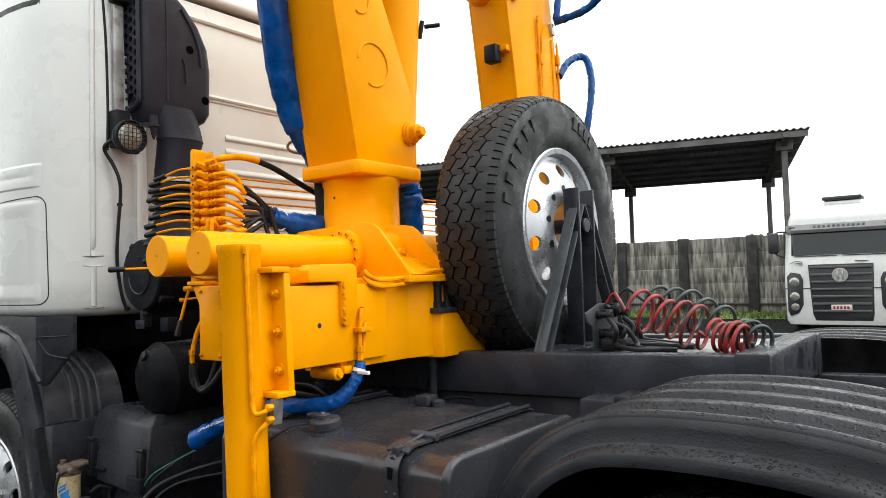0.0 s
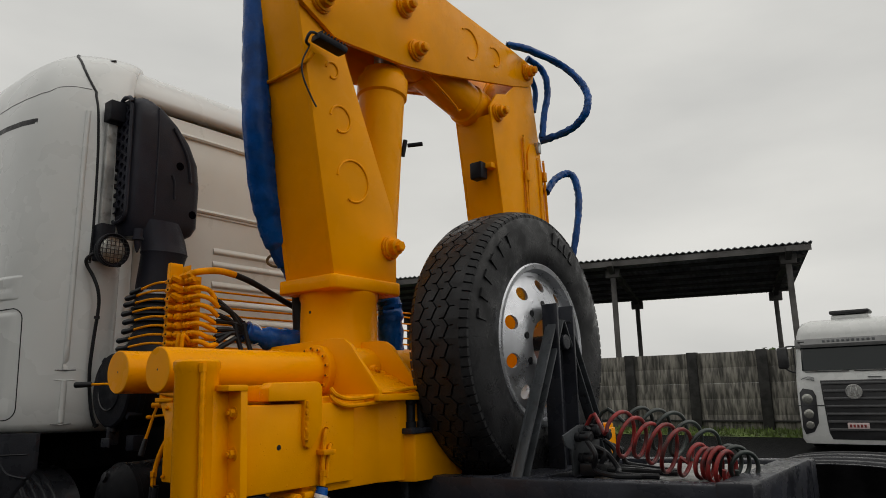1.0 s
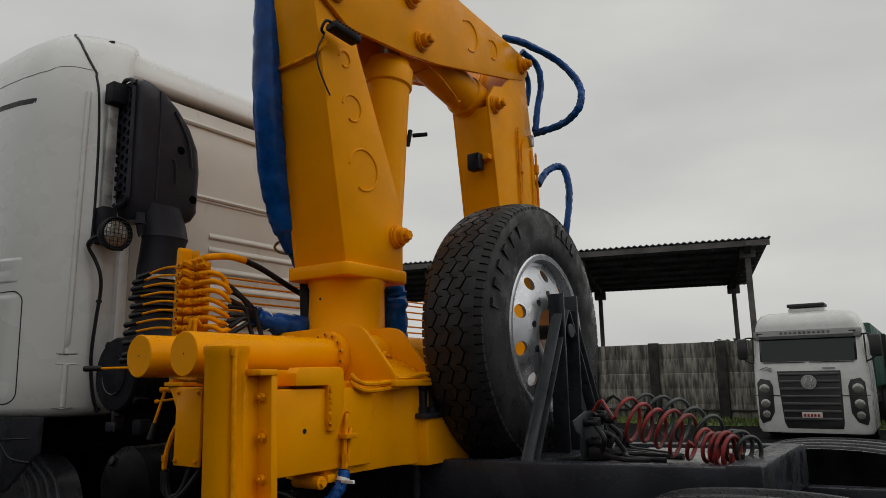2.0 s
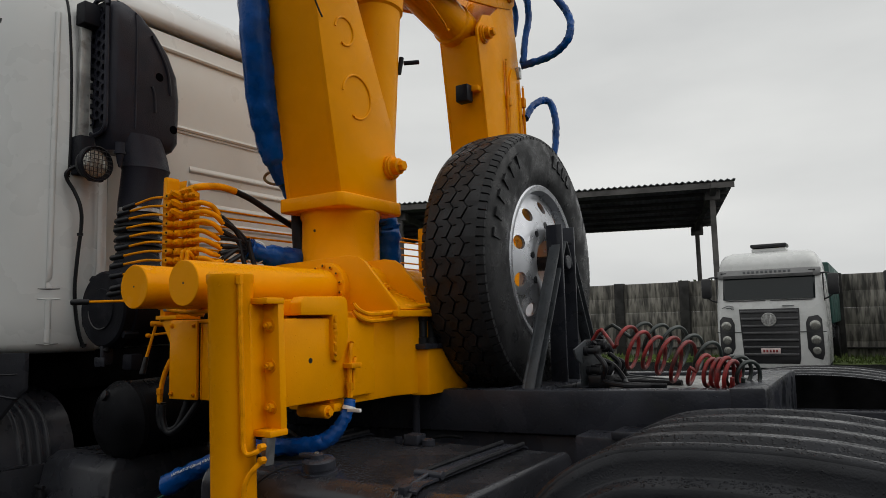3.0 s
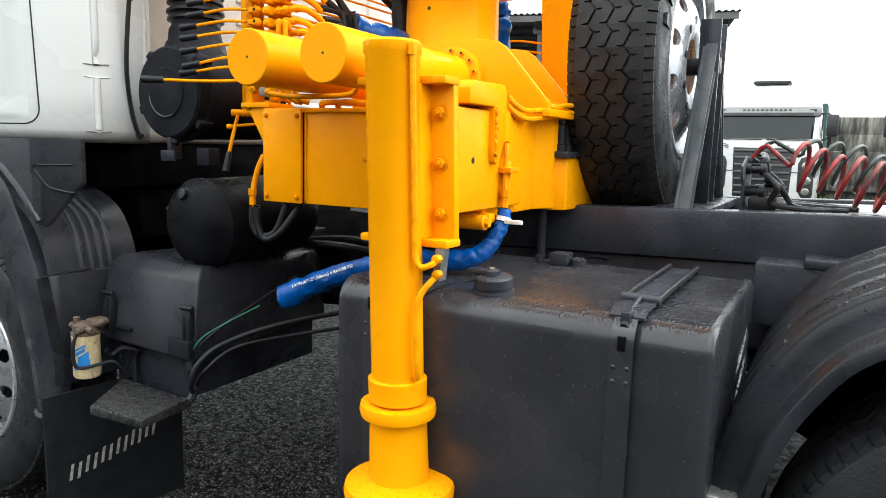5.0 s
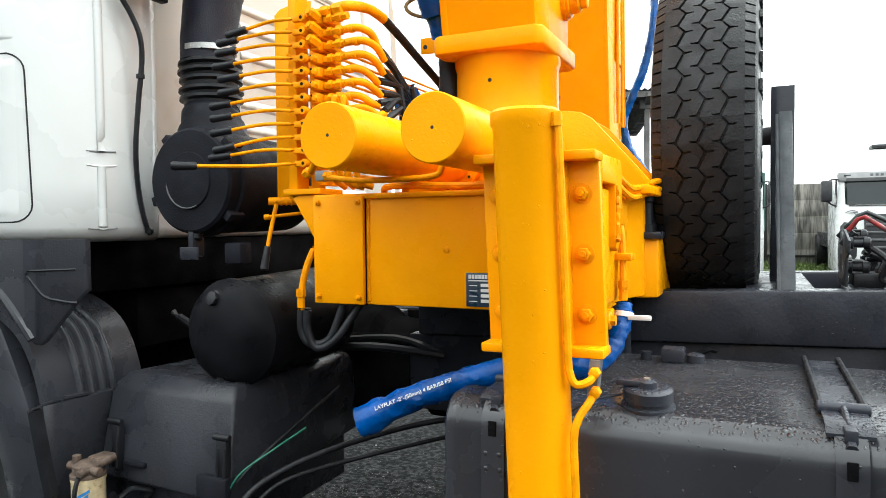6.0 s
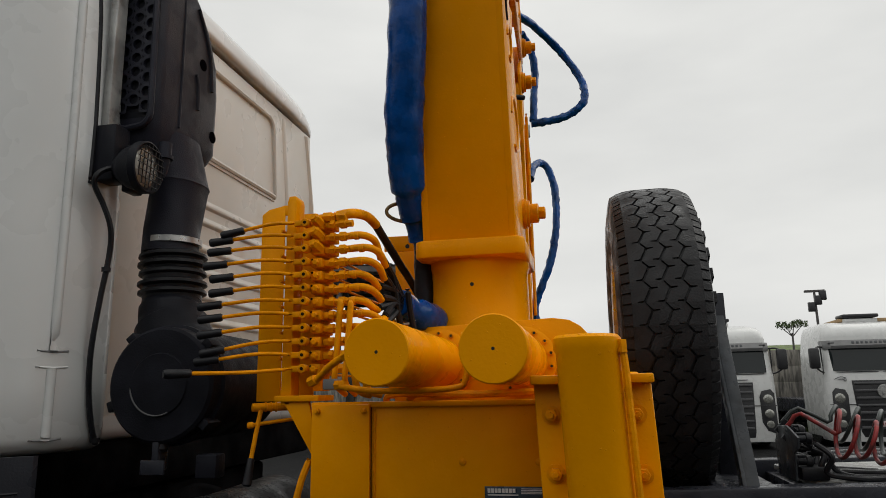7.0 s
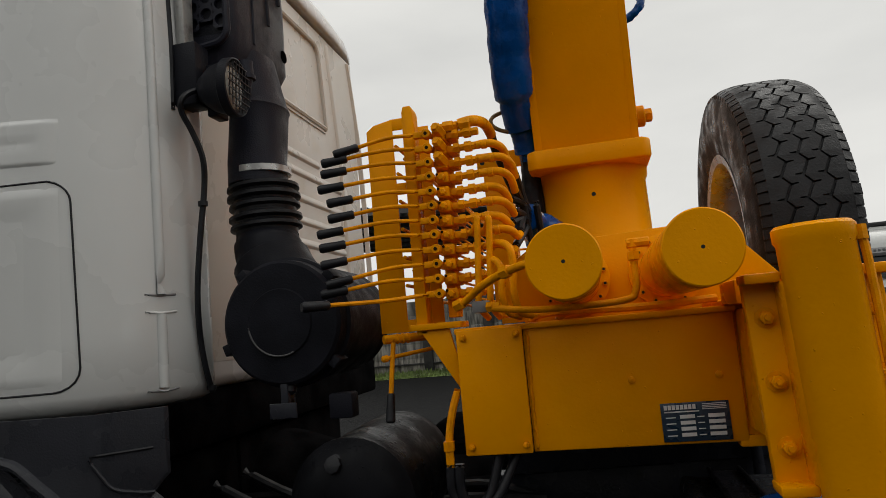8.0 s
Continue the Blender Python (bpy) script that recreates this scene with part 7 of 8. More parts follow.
def intake():
    t = thing("air_intake", (-3.12, 1.9, 1.75), "black plastic air intake snorkel with round grille holes", "air intake")
    # hood: rounded plan, sloped far shoulder
    X0, X1, Y0 = -3.21, -3.068, 1.757

    def hood(z, far, e=0.0):
        r = 0.045
        pts = arc_pts(X1 - r - e, Y0 + r + e, r, 270, 360, 4) + arc_pts(X1 - r - e, far - r, r, 0, 90, 4) + [(X0, far), (X0, Y0 + e)]
        return [V(x, y, z) for x, y in pts]
    bm = bmesh.new()
    rings(bm, [hood(z, f - 0.022, e) for z, f, e in ((2.255, 2.06, 0.03), (2.30, 2.13, 0.012), (2.34, 2.15, 0.0), (2.55, 2.155, 0), (2.66, 2.14, 0), (2.76, 2.09, 0), (2.84, 2.02, 0), (2.90, 1.95, 0.005), (2.93, 1.90, 0.018), (2.945, 1.87, 0.04))])
    body = part("hood", bm, MOULDED, t, sharp=50)
    # grille plate on the side: a slab with round openings, a dark sheet behind as shade
    bm = bmesh.new()
    bx, bz, k = 0.0415, 0.0455, 20
    for c in range(3):
        for j in range(11):
            cx, cz = X0 + 0.012 + bx * (c + 0.5), 2.36 + bz * (j + 0.5 + (0.5 if c % 2 else 0))
            loops = [[], [], []]
            for i in range(k):
                a = 2 * math.pi * i / k
                m = max(abs(math.cos(a)), abs(math.sin(a)))
                loops[0].append(V(cx + math.cos(a) / m * bx / 2, Y0 - 0.012, cz + math.sin(a) / m * bz / 2))
                loops[1].append(V(cx + math.cos(a) * 0.0160, Y0 - 0.012, cz + math.sin(a) * 0.0160))
                loops[2].append(V(cx + math.cos(a) * 0.0148, Y0 - 0.0006, cz + math.sin(a) * 0.0148))
            rings(bm, loops, caps=False)
    bmesh.ops.remove_doubles(bm, verts=bm.verts, dist=0.0004)
    part("grille_plate", bm, MOULDED, body, sharp=40)
    bm = bmesh.new()
    box(bm, X0 + 0.01, X1 - 0.004, Y0 - 0.0008, Y0 + 0.001, 2.35, 2.92, 0.0)
    part("grille_shade_sheet", bm, BLACK, body, "dark sheet standing for the shade behind the grille")
    bm = bmesh.new()
    pts = arc_pts(X1 - 0.06, 2.885, 0.045, 0, 90, 5) + arc_pts(X0 + 0.06, 2.885, 0.05, 90, 180, 5) + arc_pts(X0 + 0.05, 2.36, 0.045, 180, 270, 5) + arc_pts(X1 - 0.05, 2.36, 0.04, 270, 360, 5)
    tube(bm, [(x, Y0 - 0.006, z) for x, z in pts + pts[:1]], 0.010, 8, 1, smooth=False)
    part("grille_rim", bm, MOULDED, body)
    for y, z in ((2.005, 2.634), (2.085, 2.40)):
        bm = bmesh.new()
        lathe(bm, (X1 + 0.0015, y, z), (-1, 0, 0), [(0, 0.02), (0.002, 0.02), (0.004, 0.015)], 20)
        part("bolt_hole", bm, HOLE, body)
    for line, r in (([(X1, 1.96, 2.82), (X1, 2.015, 2.74), (X1, 2.05, 2.66), (X1, 2.065, 2.56)], 0.008), ([(X1, 1.965, 2.58), (X1, 1.98, 2.54), (X1, 1.985, 2.46)], 0.007), ([(X1 - 0.002, 1.88, 2.90), (X1 + 0.001, 1.885, 2.7), (X1 + 0.001, 1.885, 2.36)], 0.004)):
        bm = bmesh.new()
        tube(bm, line, r, 8)
        part("moulded_rib", bm, MOULDED, body)
    # rain nozzle
    bm = bmesh.new()
    lathe(bm, (-3.06, 1.81, 2.27), (0, 0, -1), [(-0.01, 0.02), (0.03, 0.02), (0.031, 0.025), (0.042, 0.025), (0.043, 0.017), (0.075, 0.012), (0.10, 0.004)], 16)
    part("drain_nozzle", bm, MOULDED, t)
    # down pipe, clamp, bellows, elbow
    bm = bmesh.new()
    rings(bm, [[V(-3.105 + math.cos(a) * rx, 1.97 + math.sin(a) * ry + dy, z) for a in [2 * math.pi * i / 32 for i in range(32)]]
               for z, rx, ry, dy in ((2.34, 0.055, 0.10, -0.03), (2.255, 0.066, 0.112, -0.01), (2.20, 0.078, 0.112, 0.0), (2.19, 0.082, 0.115, 0.0), (2.18, 0.078, 0.11, 0.0), (2.03, 0.082, 0.094, -0.03), (1.96, 0.084, 0.088, -0.035))])
    part("down_pipe", bm, MOULDED, t)
    bm = bmesh.new()
    lathe(bm, (-3.098, 1.935, 1.985), (0, 0, 1), [(0, 0.0895), (0.018, 0.0895)], 36)
    part("hose_clamp", bm, STEEL, t, "steel hose clamp")
    bm = bmesh.new()
    prof = []
    for i, swell in enumerate((0.101, 0.103, 0.099, 0.102, 0.100)):
        a = i * 0.027 + (0.006 if i > 2 else 0.0)
        prof += [(a, 0.087), (a + 0.006, swell), (a + 0.015, swell + 0.001), (a + 0.021, 0.088)]
    prof += [(0.155, 0.086), (0.19, 0.088)]
    lathe(bm, (-3.088, 1.93, 1.955), (0.05, -0.03, -1), prof, 36)
    part("bellows", bm, HOSE, t, "ribbed black rubber bellows")
    bm = bmesh.new()
    tube(bm, [(-3.08, 1.925, 1.80), (-3.07, 1.91, 1.75), (-3.04, 1.89, 1.69), (-2.98, 1.87, 1.60)], [0.088, 0.094, 0.108, 0.115], 28, 6)
    part("elbow", bm, BLACK, t)
    bm = bmesh.new()
    box(bm, -3.19, -3.165, 1.683, 1.73, 2.30, 2.79, 0.004)
    part("mounting_strip", bm, PALE, t, "pale grey mounting strip")
    bm = bmesh.new()
    box(bm, -3.20, -3.13, 1.675, 1.76, 2.80, 2.90, 0.006)
    part("bracket", bm, BLACK, t)
    bm = bmesh.new()
    box(bm, -3.20, -3.13, 1.672, 1.74, 2.13, 2.30, 0.006)
    part("bracket", bm, BLACK, t)
    return t


HOLE = material("dark_hollow", (0.003, 0.003, 0.004), 0.9, vary=0.1, scale=20, grain=100, bump=0.0, spec=0.0)
intake()


def side_lamp():
    t = thing("work_lamp", (-3.03, 1.67, 2.16), "round black work lamp with wire guard on the cab corner", "lamp")
    o, d = V(-3.045, 1.685, 2.16), V(1.0, 0.06, -0.05).normalized()
    bm = bmesh.new()
    lathe(bm, o, d, [(-0.078, 0.02), (-0.073, 0.033), (-0.04, 0.058), (-0.005, 0.069), (0.0, 0.075), (0.022, 0.075), (0.024, 0.071), (0.012, 0.064)], 32)
    part("housing", bm, BLACK, t)
    bm = bmesh.new()
    lathe(bm, o, d, [(0.008, 0.063), (0.016, 0.05), (0.02, 0.02), (0.021, 0.002)], 32)
    part("lens", bm, LENS, t, "clear lamp lens")
    u, w = axes_of(d)
    for k in range(-3, 4):
        s = k * 0.018
        h = math.sqrt(max(0.0, 0.066 ** 2 - s * s))
        for a, b, lift in ((u, w, 0.027), (w, u, 0.0295)):
            bm = bmesh.new()
            rod(bm, o + d * lift + a * s - b * h, o + d * lift + a * s + b * h, 0.0016, 6)
            part("guard_wire", bm, HOSE, t)
    bm = bmesh.new()
    box(bm, -3.12, -3.09, 1.70, 1.76, 2.10, 2.24, 0.005)
    rod(bm, (-3.07, 1.73, 2.23), (-3.07, 1.69, 2.225), 0.012, 10)
    part("bracket", bm, BLACK, t)
    bm = bmesh.new()
    tube(bm, [(-3.11, 1.685, 2.168), (-3.135, 1.65, 2.152), (-3.147, 1.628, 2.126), (-3.152, 1.635, 2.098), (-3.14, 1.66, 2.05), (-3.127, 1.68, 1.987), (-3.132, 1.69, 1.915), (-3.149, 1.688, 1.786), (-3.164, 1.688, 1.644), (-3.169, 1.70, 1.53), (-3.165, 1.715, 1.444), (-3.163, 1.735, 1.395)], 0.0078, 8, 6)
    cable = part("cable", bm, HOSE, t, "black lamp cable down the cab corner")
    for z in (1.87, 1.405):
        bm = bmesh.new()
        lathe(bm, (-3.138 if z > 1.5 else -3.164, 1.689 if z > 1.5 else 1.733, z - 0.006), (0, 0, 1), [(0, 0.0125), (0.012, 0.0125)], 10)
        part("cable_clip", bm, HOSE, cable)
    return t


side_lamp()


def step():
    t = thing("cab_step", (-2.8, 1.4, 0.57), "small black checkered footstep, wet with rain", "step")
    bm = bmesh.new()
    prism(bm, [(-2.82, 1.265), (-2.595, 1.28), (-2.62, 1.47), (-2.965, 1.485)], "z", 0.572, 0.60, 0.004)
    part("tread_plate", bm, TREADED, t)
    bm = bmesh.new()
    tube(bm, [(-2.66, 1.52, 0.62), (-2.645, 1.50, 0.585), (-2.66, 1.44, 0.56), (-2.72, 1.38, 0.55), (-2.85, 1.45, 0.55)], 0.014, 8, 6)
    part("frame_tube", bm, CHASSIS, t)
    bm = bmesh.new()
    tube(bm, [(-2.95, 1.52, 0.56), (-2.96, 1.53, 0.66), (-2.94, 1.53, 0.69), (-2.98, 1.50, 0.70), (-3.0, 1.47, 0.68), (-3.0, 1.45, 0.70)], 0.009, 8, 6)
    part("bracket_pipe", bm, HOSE, t)
    t.location += V(-0.075, 0.05, -0.022)
    return t


step()


def fuel_filter():
    t = thing("fuel_filter", (-3.033, 1.405, 0.6), "cream fuel filter can with blue print under a rusty head", "fuel filter")
    o = V(-3.033, 1.405, 0.605)
    bm = bmesh.new()
    lathe(bm, o, (0, 0, 1), [(0, 0.034), (0.003, 0.040), (0.01, 0.043), (0.135, 0.043), (0.14, 0.045), (0.15, 0.045)], 32)
    can = part("can", bm, CREAM_FILTER, t)
    bm = bmesh.new()
    lathe(bm, o, (0, 0, 1), [(0.148, 0.046), (0.156, 0.046), (0.158, 0.04), (0.18, 0.038), (0.19, 0.02)], 28)
    rod(bm, o + V(-0.06, -0.01, 0.172), o + V(0.06, -0.012, 0.168), 0.012, 10)
    rod(bm, o + V(0.02, -0.045, 0.165), o + V(0.03, 0.06, 0.185), 0.012, 10)
    lathe(bm, o + V(-0.03, -0.01, 0.18), (0, 0, 1), [(0, 0.012), (0.022, 0.012), (0.024, 0.008)], 6)
    box(bm, o.x - 0.02, o.x + 0.03, o.y + 0.01, o.y + 0.07, 0.775, 0.80, 0.008)
    part("head", bm, RUST, t, "rusty cast filter head")
    bm = bmesh.new()
    n = 10
    for lo, hi, a0, a1 in ((0.030, 0.052, -95, -20), (0.052, 0.078, -70, -25), (0.078, 0.09, -85, -40), (0.095, 0.103, -85, -35)):
        vs = []
        for i in range(n + 1):
            a = radians(a0 + (a1 - a0) * i / n)
            sl = 0.02 * i / n
            vs.append((o + V(0.0436 * math.cos(a), 0.0436 * math.sin(a), lo + sl), o + V(0.0436 * math.cos(a), 0.0436 * math.sin(a), hi + sl)))
        for p, q in zip(vs, vs[1:]):
            bm.faces.new([bm.verts.new(c) for c in (p[0], q[0], q[1], p[1])])
    part("print", bm, BLUE_PRINT, can, "blue printed marks")
    bm = bmesh.new()
    tube(bm, [o + V(0.02, -0.045, 0.16), o + V(0.022, -0.06, 0.12), o + V(0.022, -0.058, 0.06), o + V(0.035, -0.04, 0.045), o + V(0.07, 0.0, 0.055), o + V(0.10, 0.03, 0.06), o + V(0.11, 0.06, 0.02)], 0.006, 8)
    part("pipe", bm, HOSE, t)
    t.location += V(-0.068, 0.042, -0.008)
    return t


fuel_filter()


def mudflap():
    t = thing("mudflap", (-3.09, 1.55, 0.1), "black rubber mudflap with worn grey lettering marks", "mudflap")
    bm = bmesh.new()
    rings(bm, [[V(-3.125, 1.30, z), V(-3.115, 1.30, z), V(-3.045, 1.78, z), V(-3.055, 1.78, z)] for z in (0.07, 0.2, 0.40, 0.56)])
    part("flap", bm, HOSE, t)
    for i in range(6):
        y = 1.365 + i * 0.053
        x = -3.1065 + (y - 1.36) * 0.1458
        z = 0.265 + i * 0.0135 - 0.012
        bm = bmesh.new()
        for dy in (0.0, 0.026):
            corners = ((0, 0, 0), (0.009, 0.002, 0), (0.009, 0.056, 0.01), (0, 0.054, 0.01))
            rings(bm, [[V(x + (dy + w) * 0.146 + lift, y + dy + w + slant, z + h) for w, h, slant in corners] for lift in (0.001, 0.0035)])
        part("printed_mark", bm, FLAP_PRINT, t)
    return t


mudflap()


# ---- air couplings and coiled hoses on the deck ----
def helix(a, b, r, turns, squash=1.0, seed=0, n=16, sag=0.02):
    a, b = Vector(a), Vector(b)
    d = (b - a)
    u, w = axes_of(d)
    pts = []
    for i in range(int(turns * n) + 1):
        s = i / (turns * n)
        an = 2 * math.pi * i / n
        wob = 1 + 0.12 * math.sin(s * 9 + seed)
        pts.append(a + d * s + V(0, 0, sag * math.sin(s * math.pi)) + (u * math.cos(an) + w * math.sin(an) * squash) * r * wob)
    return pts


def coils():
    red = thing("coiled_hose", (-0.9, 2.45, 1.24), "red coiled air hose stretched over the truck deck", "hose")
    bm = bmesh.new()
    p = [V(-1.215, 2.52, 1.375), V(-1.195, 2.51, 1.40), V(-1.165, 2.50, 1.425)] + helix((-1.085, 2.49, 1.365), (-0.83, 2.46, 1.30), 0.066, 5, seed=1, sag=0.005) + helix((-0.81, 2.455, 1.287), (-0.70, 2.43, 1.272), 0.048, 5, seed=2, sag=0)
    tube(bm, p, 0.0068, 10, 2)
    part("coil", bm, RED, red)
    gr = thing("coiled_hose", (-0.9, 2.55, 1.24), "dark grey-green coiled air hose over the truck deck", "hose")
    bm = bmesh.new()
    p = [V(-1.215, 2.58, 1.385), V(-1.19, 2.58, 1.41), V(-1.15, 2.58, 1.44)] + helix((-1.06, 2.60, 1.395), (-0.76, 2.52, 1.305), 0.062, 5, seed=4, sag=0.008) + helix((-0.74, 2.51, 1.29), (-0.655, 2.46, 1.27), 0.047, 3, seed=5, sag=0)
    tube(bm, p, 0.0066, 10, 2)
    part("coil", bm, GREY_HOSE, gr)
    for ob, o in ((red, V(-1.215, 2.50, 1.35)), (gr, V(-1.215, 2.58, 1.37))):
        bm = bmesh.new()
        lathe(bm, o, (0.4, -0.1, 0.5), [(-0.01, 0.013), (0.012, 0.013), (0.014, 0.011), (0.04, 0.0105)], 12)
        part("end_fitting", bm, HOSE, ob, "black end fitting")


coils()


def coupling_board():
    t = thing("air_coupling_board", (-1.2, 2.5, 1.23), "bracket with black air couplings and cables behind the wheel stand", "air coupling")
    bm = bmesh.new()
    prism(bm, [(2.42, 1.225), (2.62, 1.225), (2.63, 1.33), (2.58, 1.385), (2.47, 1.39), (2.355, 1.36), (2.37, 1.325), (2.41, 1.31)], "x", -1.222, -1.215, 0.002)
    part("board", bm, STANDPAINT, t)
    rng = random.Random(4)
    for y, z in ((2.45, 1.35), (2.52, 1.37), (2.60, 1.35), (2.47, 1.28), (2.56, 1.28)):
        bm = bmesh.new()
        lathe(bm, (-1.215, y, z), (1, -0.1, 0), [(0, 0.017), (0.015, 0.017), (0.017, 0.012), (0.04, 0.012), (0.042, 0.018), (0.055, 0.018), (0.06, 0.012)], 16)
        box(bm, -1.20, -1.16, y - 0.006, y + 0.018, z + 0.010, z + 0.019, 0.003)
        part("coupling", bm, HOSE, t)
    for k in range(6):
        y = 2.42 + 0.04 * k
        bm = bmesh.new()
        tube(bm, [(-1.16, y, 1.34 - 0.02 * (k % 3)), (-1.12, y + rng.uniform(-0.04, 0.02), 1.30), (-1.12 + rng.uniform(-0.02, 0.05), y + rng.uniform(-0.05, 0.05), 1.25), (-1.05, y + rng.uniform(-0.06, 0.06), 1.238), (-0.98 + rng.uniform(0, 0.1), y + rng.uniform(-0.05, 0.05), 1.236)], 0.009, 8, 6)
        part("cable", bm, HOSE, t)
    bm = bmesh.new()
    box(bm, -1.20, -1.12, 2.43, 2.55, 1.225, 1.265, 0.006)
    part("valve_block", bm, HOSE, t)
    return t


coupling_board()


# ---- yard: wall, grass, shed, parked trucks, distance ----
WALL_Y = 25.0


def yard_wall():
    t = thing("yard_wall", (0, WALL_Y, 0), "tall stained concrete panel wall with dark posts", "wall", kind="structure")
    post_bm = bmesh.new()
    box(post_bm, -0.17, 0.17, -0.12, 0.16, 0, 2.66, 0.02)
    post_me = finish(post_bm, "post", DARK_CONCRETE)
    panel = bmesh.new()
    box(panel, -1.02, 1.02, -0.02, 0.06, 0.0, 0.523, 0.004)
    panel_me = finish(panel, "panel", CONCRETE)
    for i in range(26):
        x = -26.74 + 2.31 * i
        ob = new("post", post_me)
        ob.parent, ob.location = t, (x, 0, 0)
        for k in range(5):
            pb = new("panel", panel_me)
            pb.parent, pb.location = t, (x + 1.155, 0.004 * ((i * 7 + k * 3) % 3), 0.525 * k)
            pb.scale = (0.985, 1, 1)
    bm = bmesh.new()
    box(bm, -28, 31, WALL_Y - 0.10, WALL_Y + 0.10, 0.30, 0.36, 0.01)
    part("skirting_ledge", bm, DARK_CONCRETE, t)
    return t


yard_wall()


def grass_strip():
    bm = bmesh.new()
    rng = random.Random(11)
    for _ in range(9000):
        x, y = rng.uniform(-16, 16), WALL_Y - rng.uniform(0.15, 2.6) ** 1.0
        h = rng.uniform(0.05, 0.22) * (1.0 if y > WALL_Y - 1.6 else 0.55)
        a = rng.uniform(0, math.pi)
        w = rng.uniform(0.02, 0.05)
        lean = V(rng.uniform(-0.4, 0.4) * h, rng.uniform(-0.4, 0.4) * h, h)
        p = V(x, y, 0)
        s = V(math.cos(a) * w, math.sin(a) * w, 0)
        bm.faces.new([bm.verts.new(q) for q in (p - s, p + s, p + lean)])
    xs = [-30 + i for i in range(61)]
    a = [bm.verts.new((x, WALL_Y - 2.6 + 0.5 * noise.noise(V(x * 0.4, 0, 0)), 0.004)) for x in xs]
    b = [bm.verts.new((x, WALL_Y + 0.1, 0.06)) for x in xs]
    for i in range(60):
        bm.faces.new((a[i], a[i + 1], b[i + 1], b[i]))
    return solid("grass", bm, GRASS, "strip of wet grass and weeds below the yard wall", "grass", kind="stuff", sharp=10)


grass_strip()


def sky_block():
    """A plain unseen wall added behind the walk to darken faces turned that way."""
    t = thing("sky_block_wall", (0, -12, 0), "added plain grey wall, unseen, blocking sky light behind the camera", "wall", kind="structure")
    bm = bmesh.new()
    box(bm, -30, 24, -12.3, -12.0, 0, 5.0, 0.02)
    part("wall", bm, SHEET, t)
    bm = bmesh.new()
    box(bm, -30.4, 24.4, -12.6, -11.6, 5.0, 5.2, 0.02)
    part("eaves", bm, SHED_WOOD, t)
    return t


sky_block()


def shed():
    t = thing("open_shed", (-8.5, 30, 0), "open timber shed with sloping corrugated roof behind the wall", "shed")
    c, s = math.cos(radians(16)), math.sin(radians(16))
    o = V(-5.38, 28.0, -0.1)

    def at(l, dpt, z):
        return V(o.x - c * l - s * dpt, o.y - s * l + c * dpt, z)
    m = Matrix(((-c, -s, 0, o.x), (-s, c, 0, o.y), (0, 0, 1, 0), (0, 0, 0, 1)))
    for l in (0, 6.4, 12.8, 19.2):
        for dpt, h in ((0, 6.35), (8, 5.9)):
            bm = bmesh.new()
            box(bm, l - 0.10, l + 0.10, dpt - 0.10, dpt + 0.10, 0, h, 0.02, m=m)
            part("post", bm, SHED_WOOD, t)
            bm = bmesh.new()
            box(bm, l - 0.28, l + 0.28, dpt - 0.16, dpt + 0.16, h - 0.5, h - 0.1, 0.03, m=m)
            part("post_head", bm, SHED_WOOD, t)
        bm = bmesh.new()
        prism(bm, [(-0.9, 6.36), (8.5, 5.9), (8.5, 5.72), (7.6, 5.6), (7.2, 5.75), (4, 5.9), (2.0, 5.95), (0.4, 5.82), (-0.2, 6.0), (-0.9, 6.2)], "x", l - 0.1, l + 0.1)
        bmesh.ops.transform(bm, matrix=m, verts=bm.verts)
        part("rafter", bm, SHED_WOOD, t)
    for k in range(7):
        dpt = -0.3 + k * 1.45
        z = 6.42 - (dpt + 0.3) * 0.052
        bm = bmesh.new()
        box(bm, -0.7, 20.8, dpt - 0.06, dpt + 0.06, z - 0.1, z + 0.03, m=m)
        part("purlin", bm, SHED_WOOD, t)
    bm = bmesh.new()
    loops = []
    for k in range(2):
        dpt = -0.7 + 10.0 * k
        zz = 6.50 - 10 * 0.052 * k
        row = [at(-0.8 + i * 0.0575, dpt, zz + 0.035 * math.sin(i * math.pi / 2)) for i in range(380)]
        loops.append(row)
    up = [[q + V(0, 0, 0.025) for q in r] for r in loops]
    va = [[bm.verts.new(q) for q in r] for r in (loops[0], loops[1], up[1], up[0])]
    for r0, r1 in ((0, 1), (1, 2), (2, 3), (3, 0)):
        for i in range(379):
            bm.faces.new((va[r0][i], va[r0][i + 1], va[r1][i + 1], va[r1][i]))
    part("corrugated_roof", bm, ROOF_SHEET, t, sharp=80)
    bm = bmesh.new()
    box(bm, -0.75, 20.8, -0.66, -0.6, 6.22, 6.44, m=m)
    part("fascia", bm, SHED_WOOD, t)
    return t


shed()


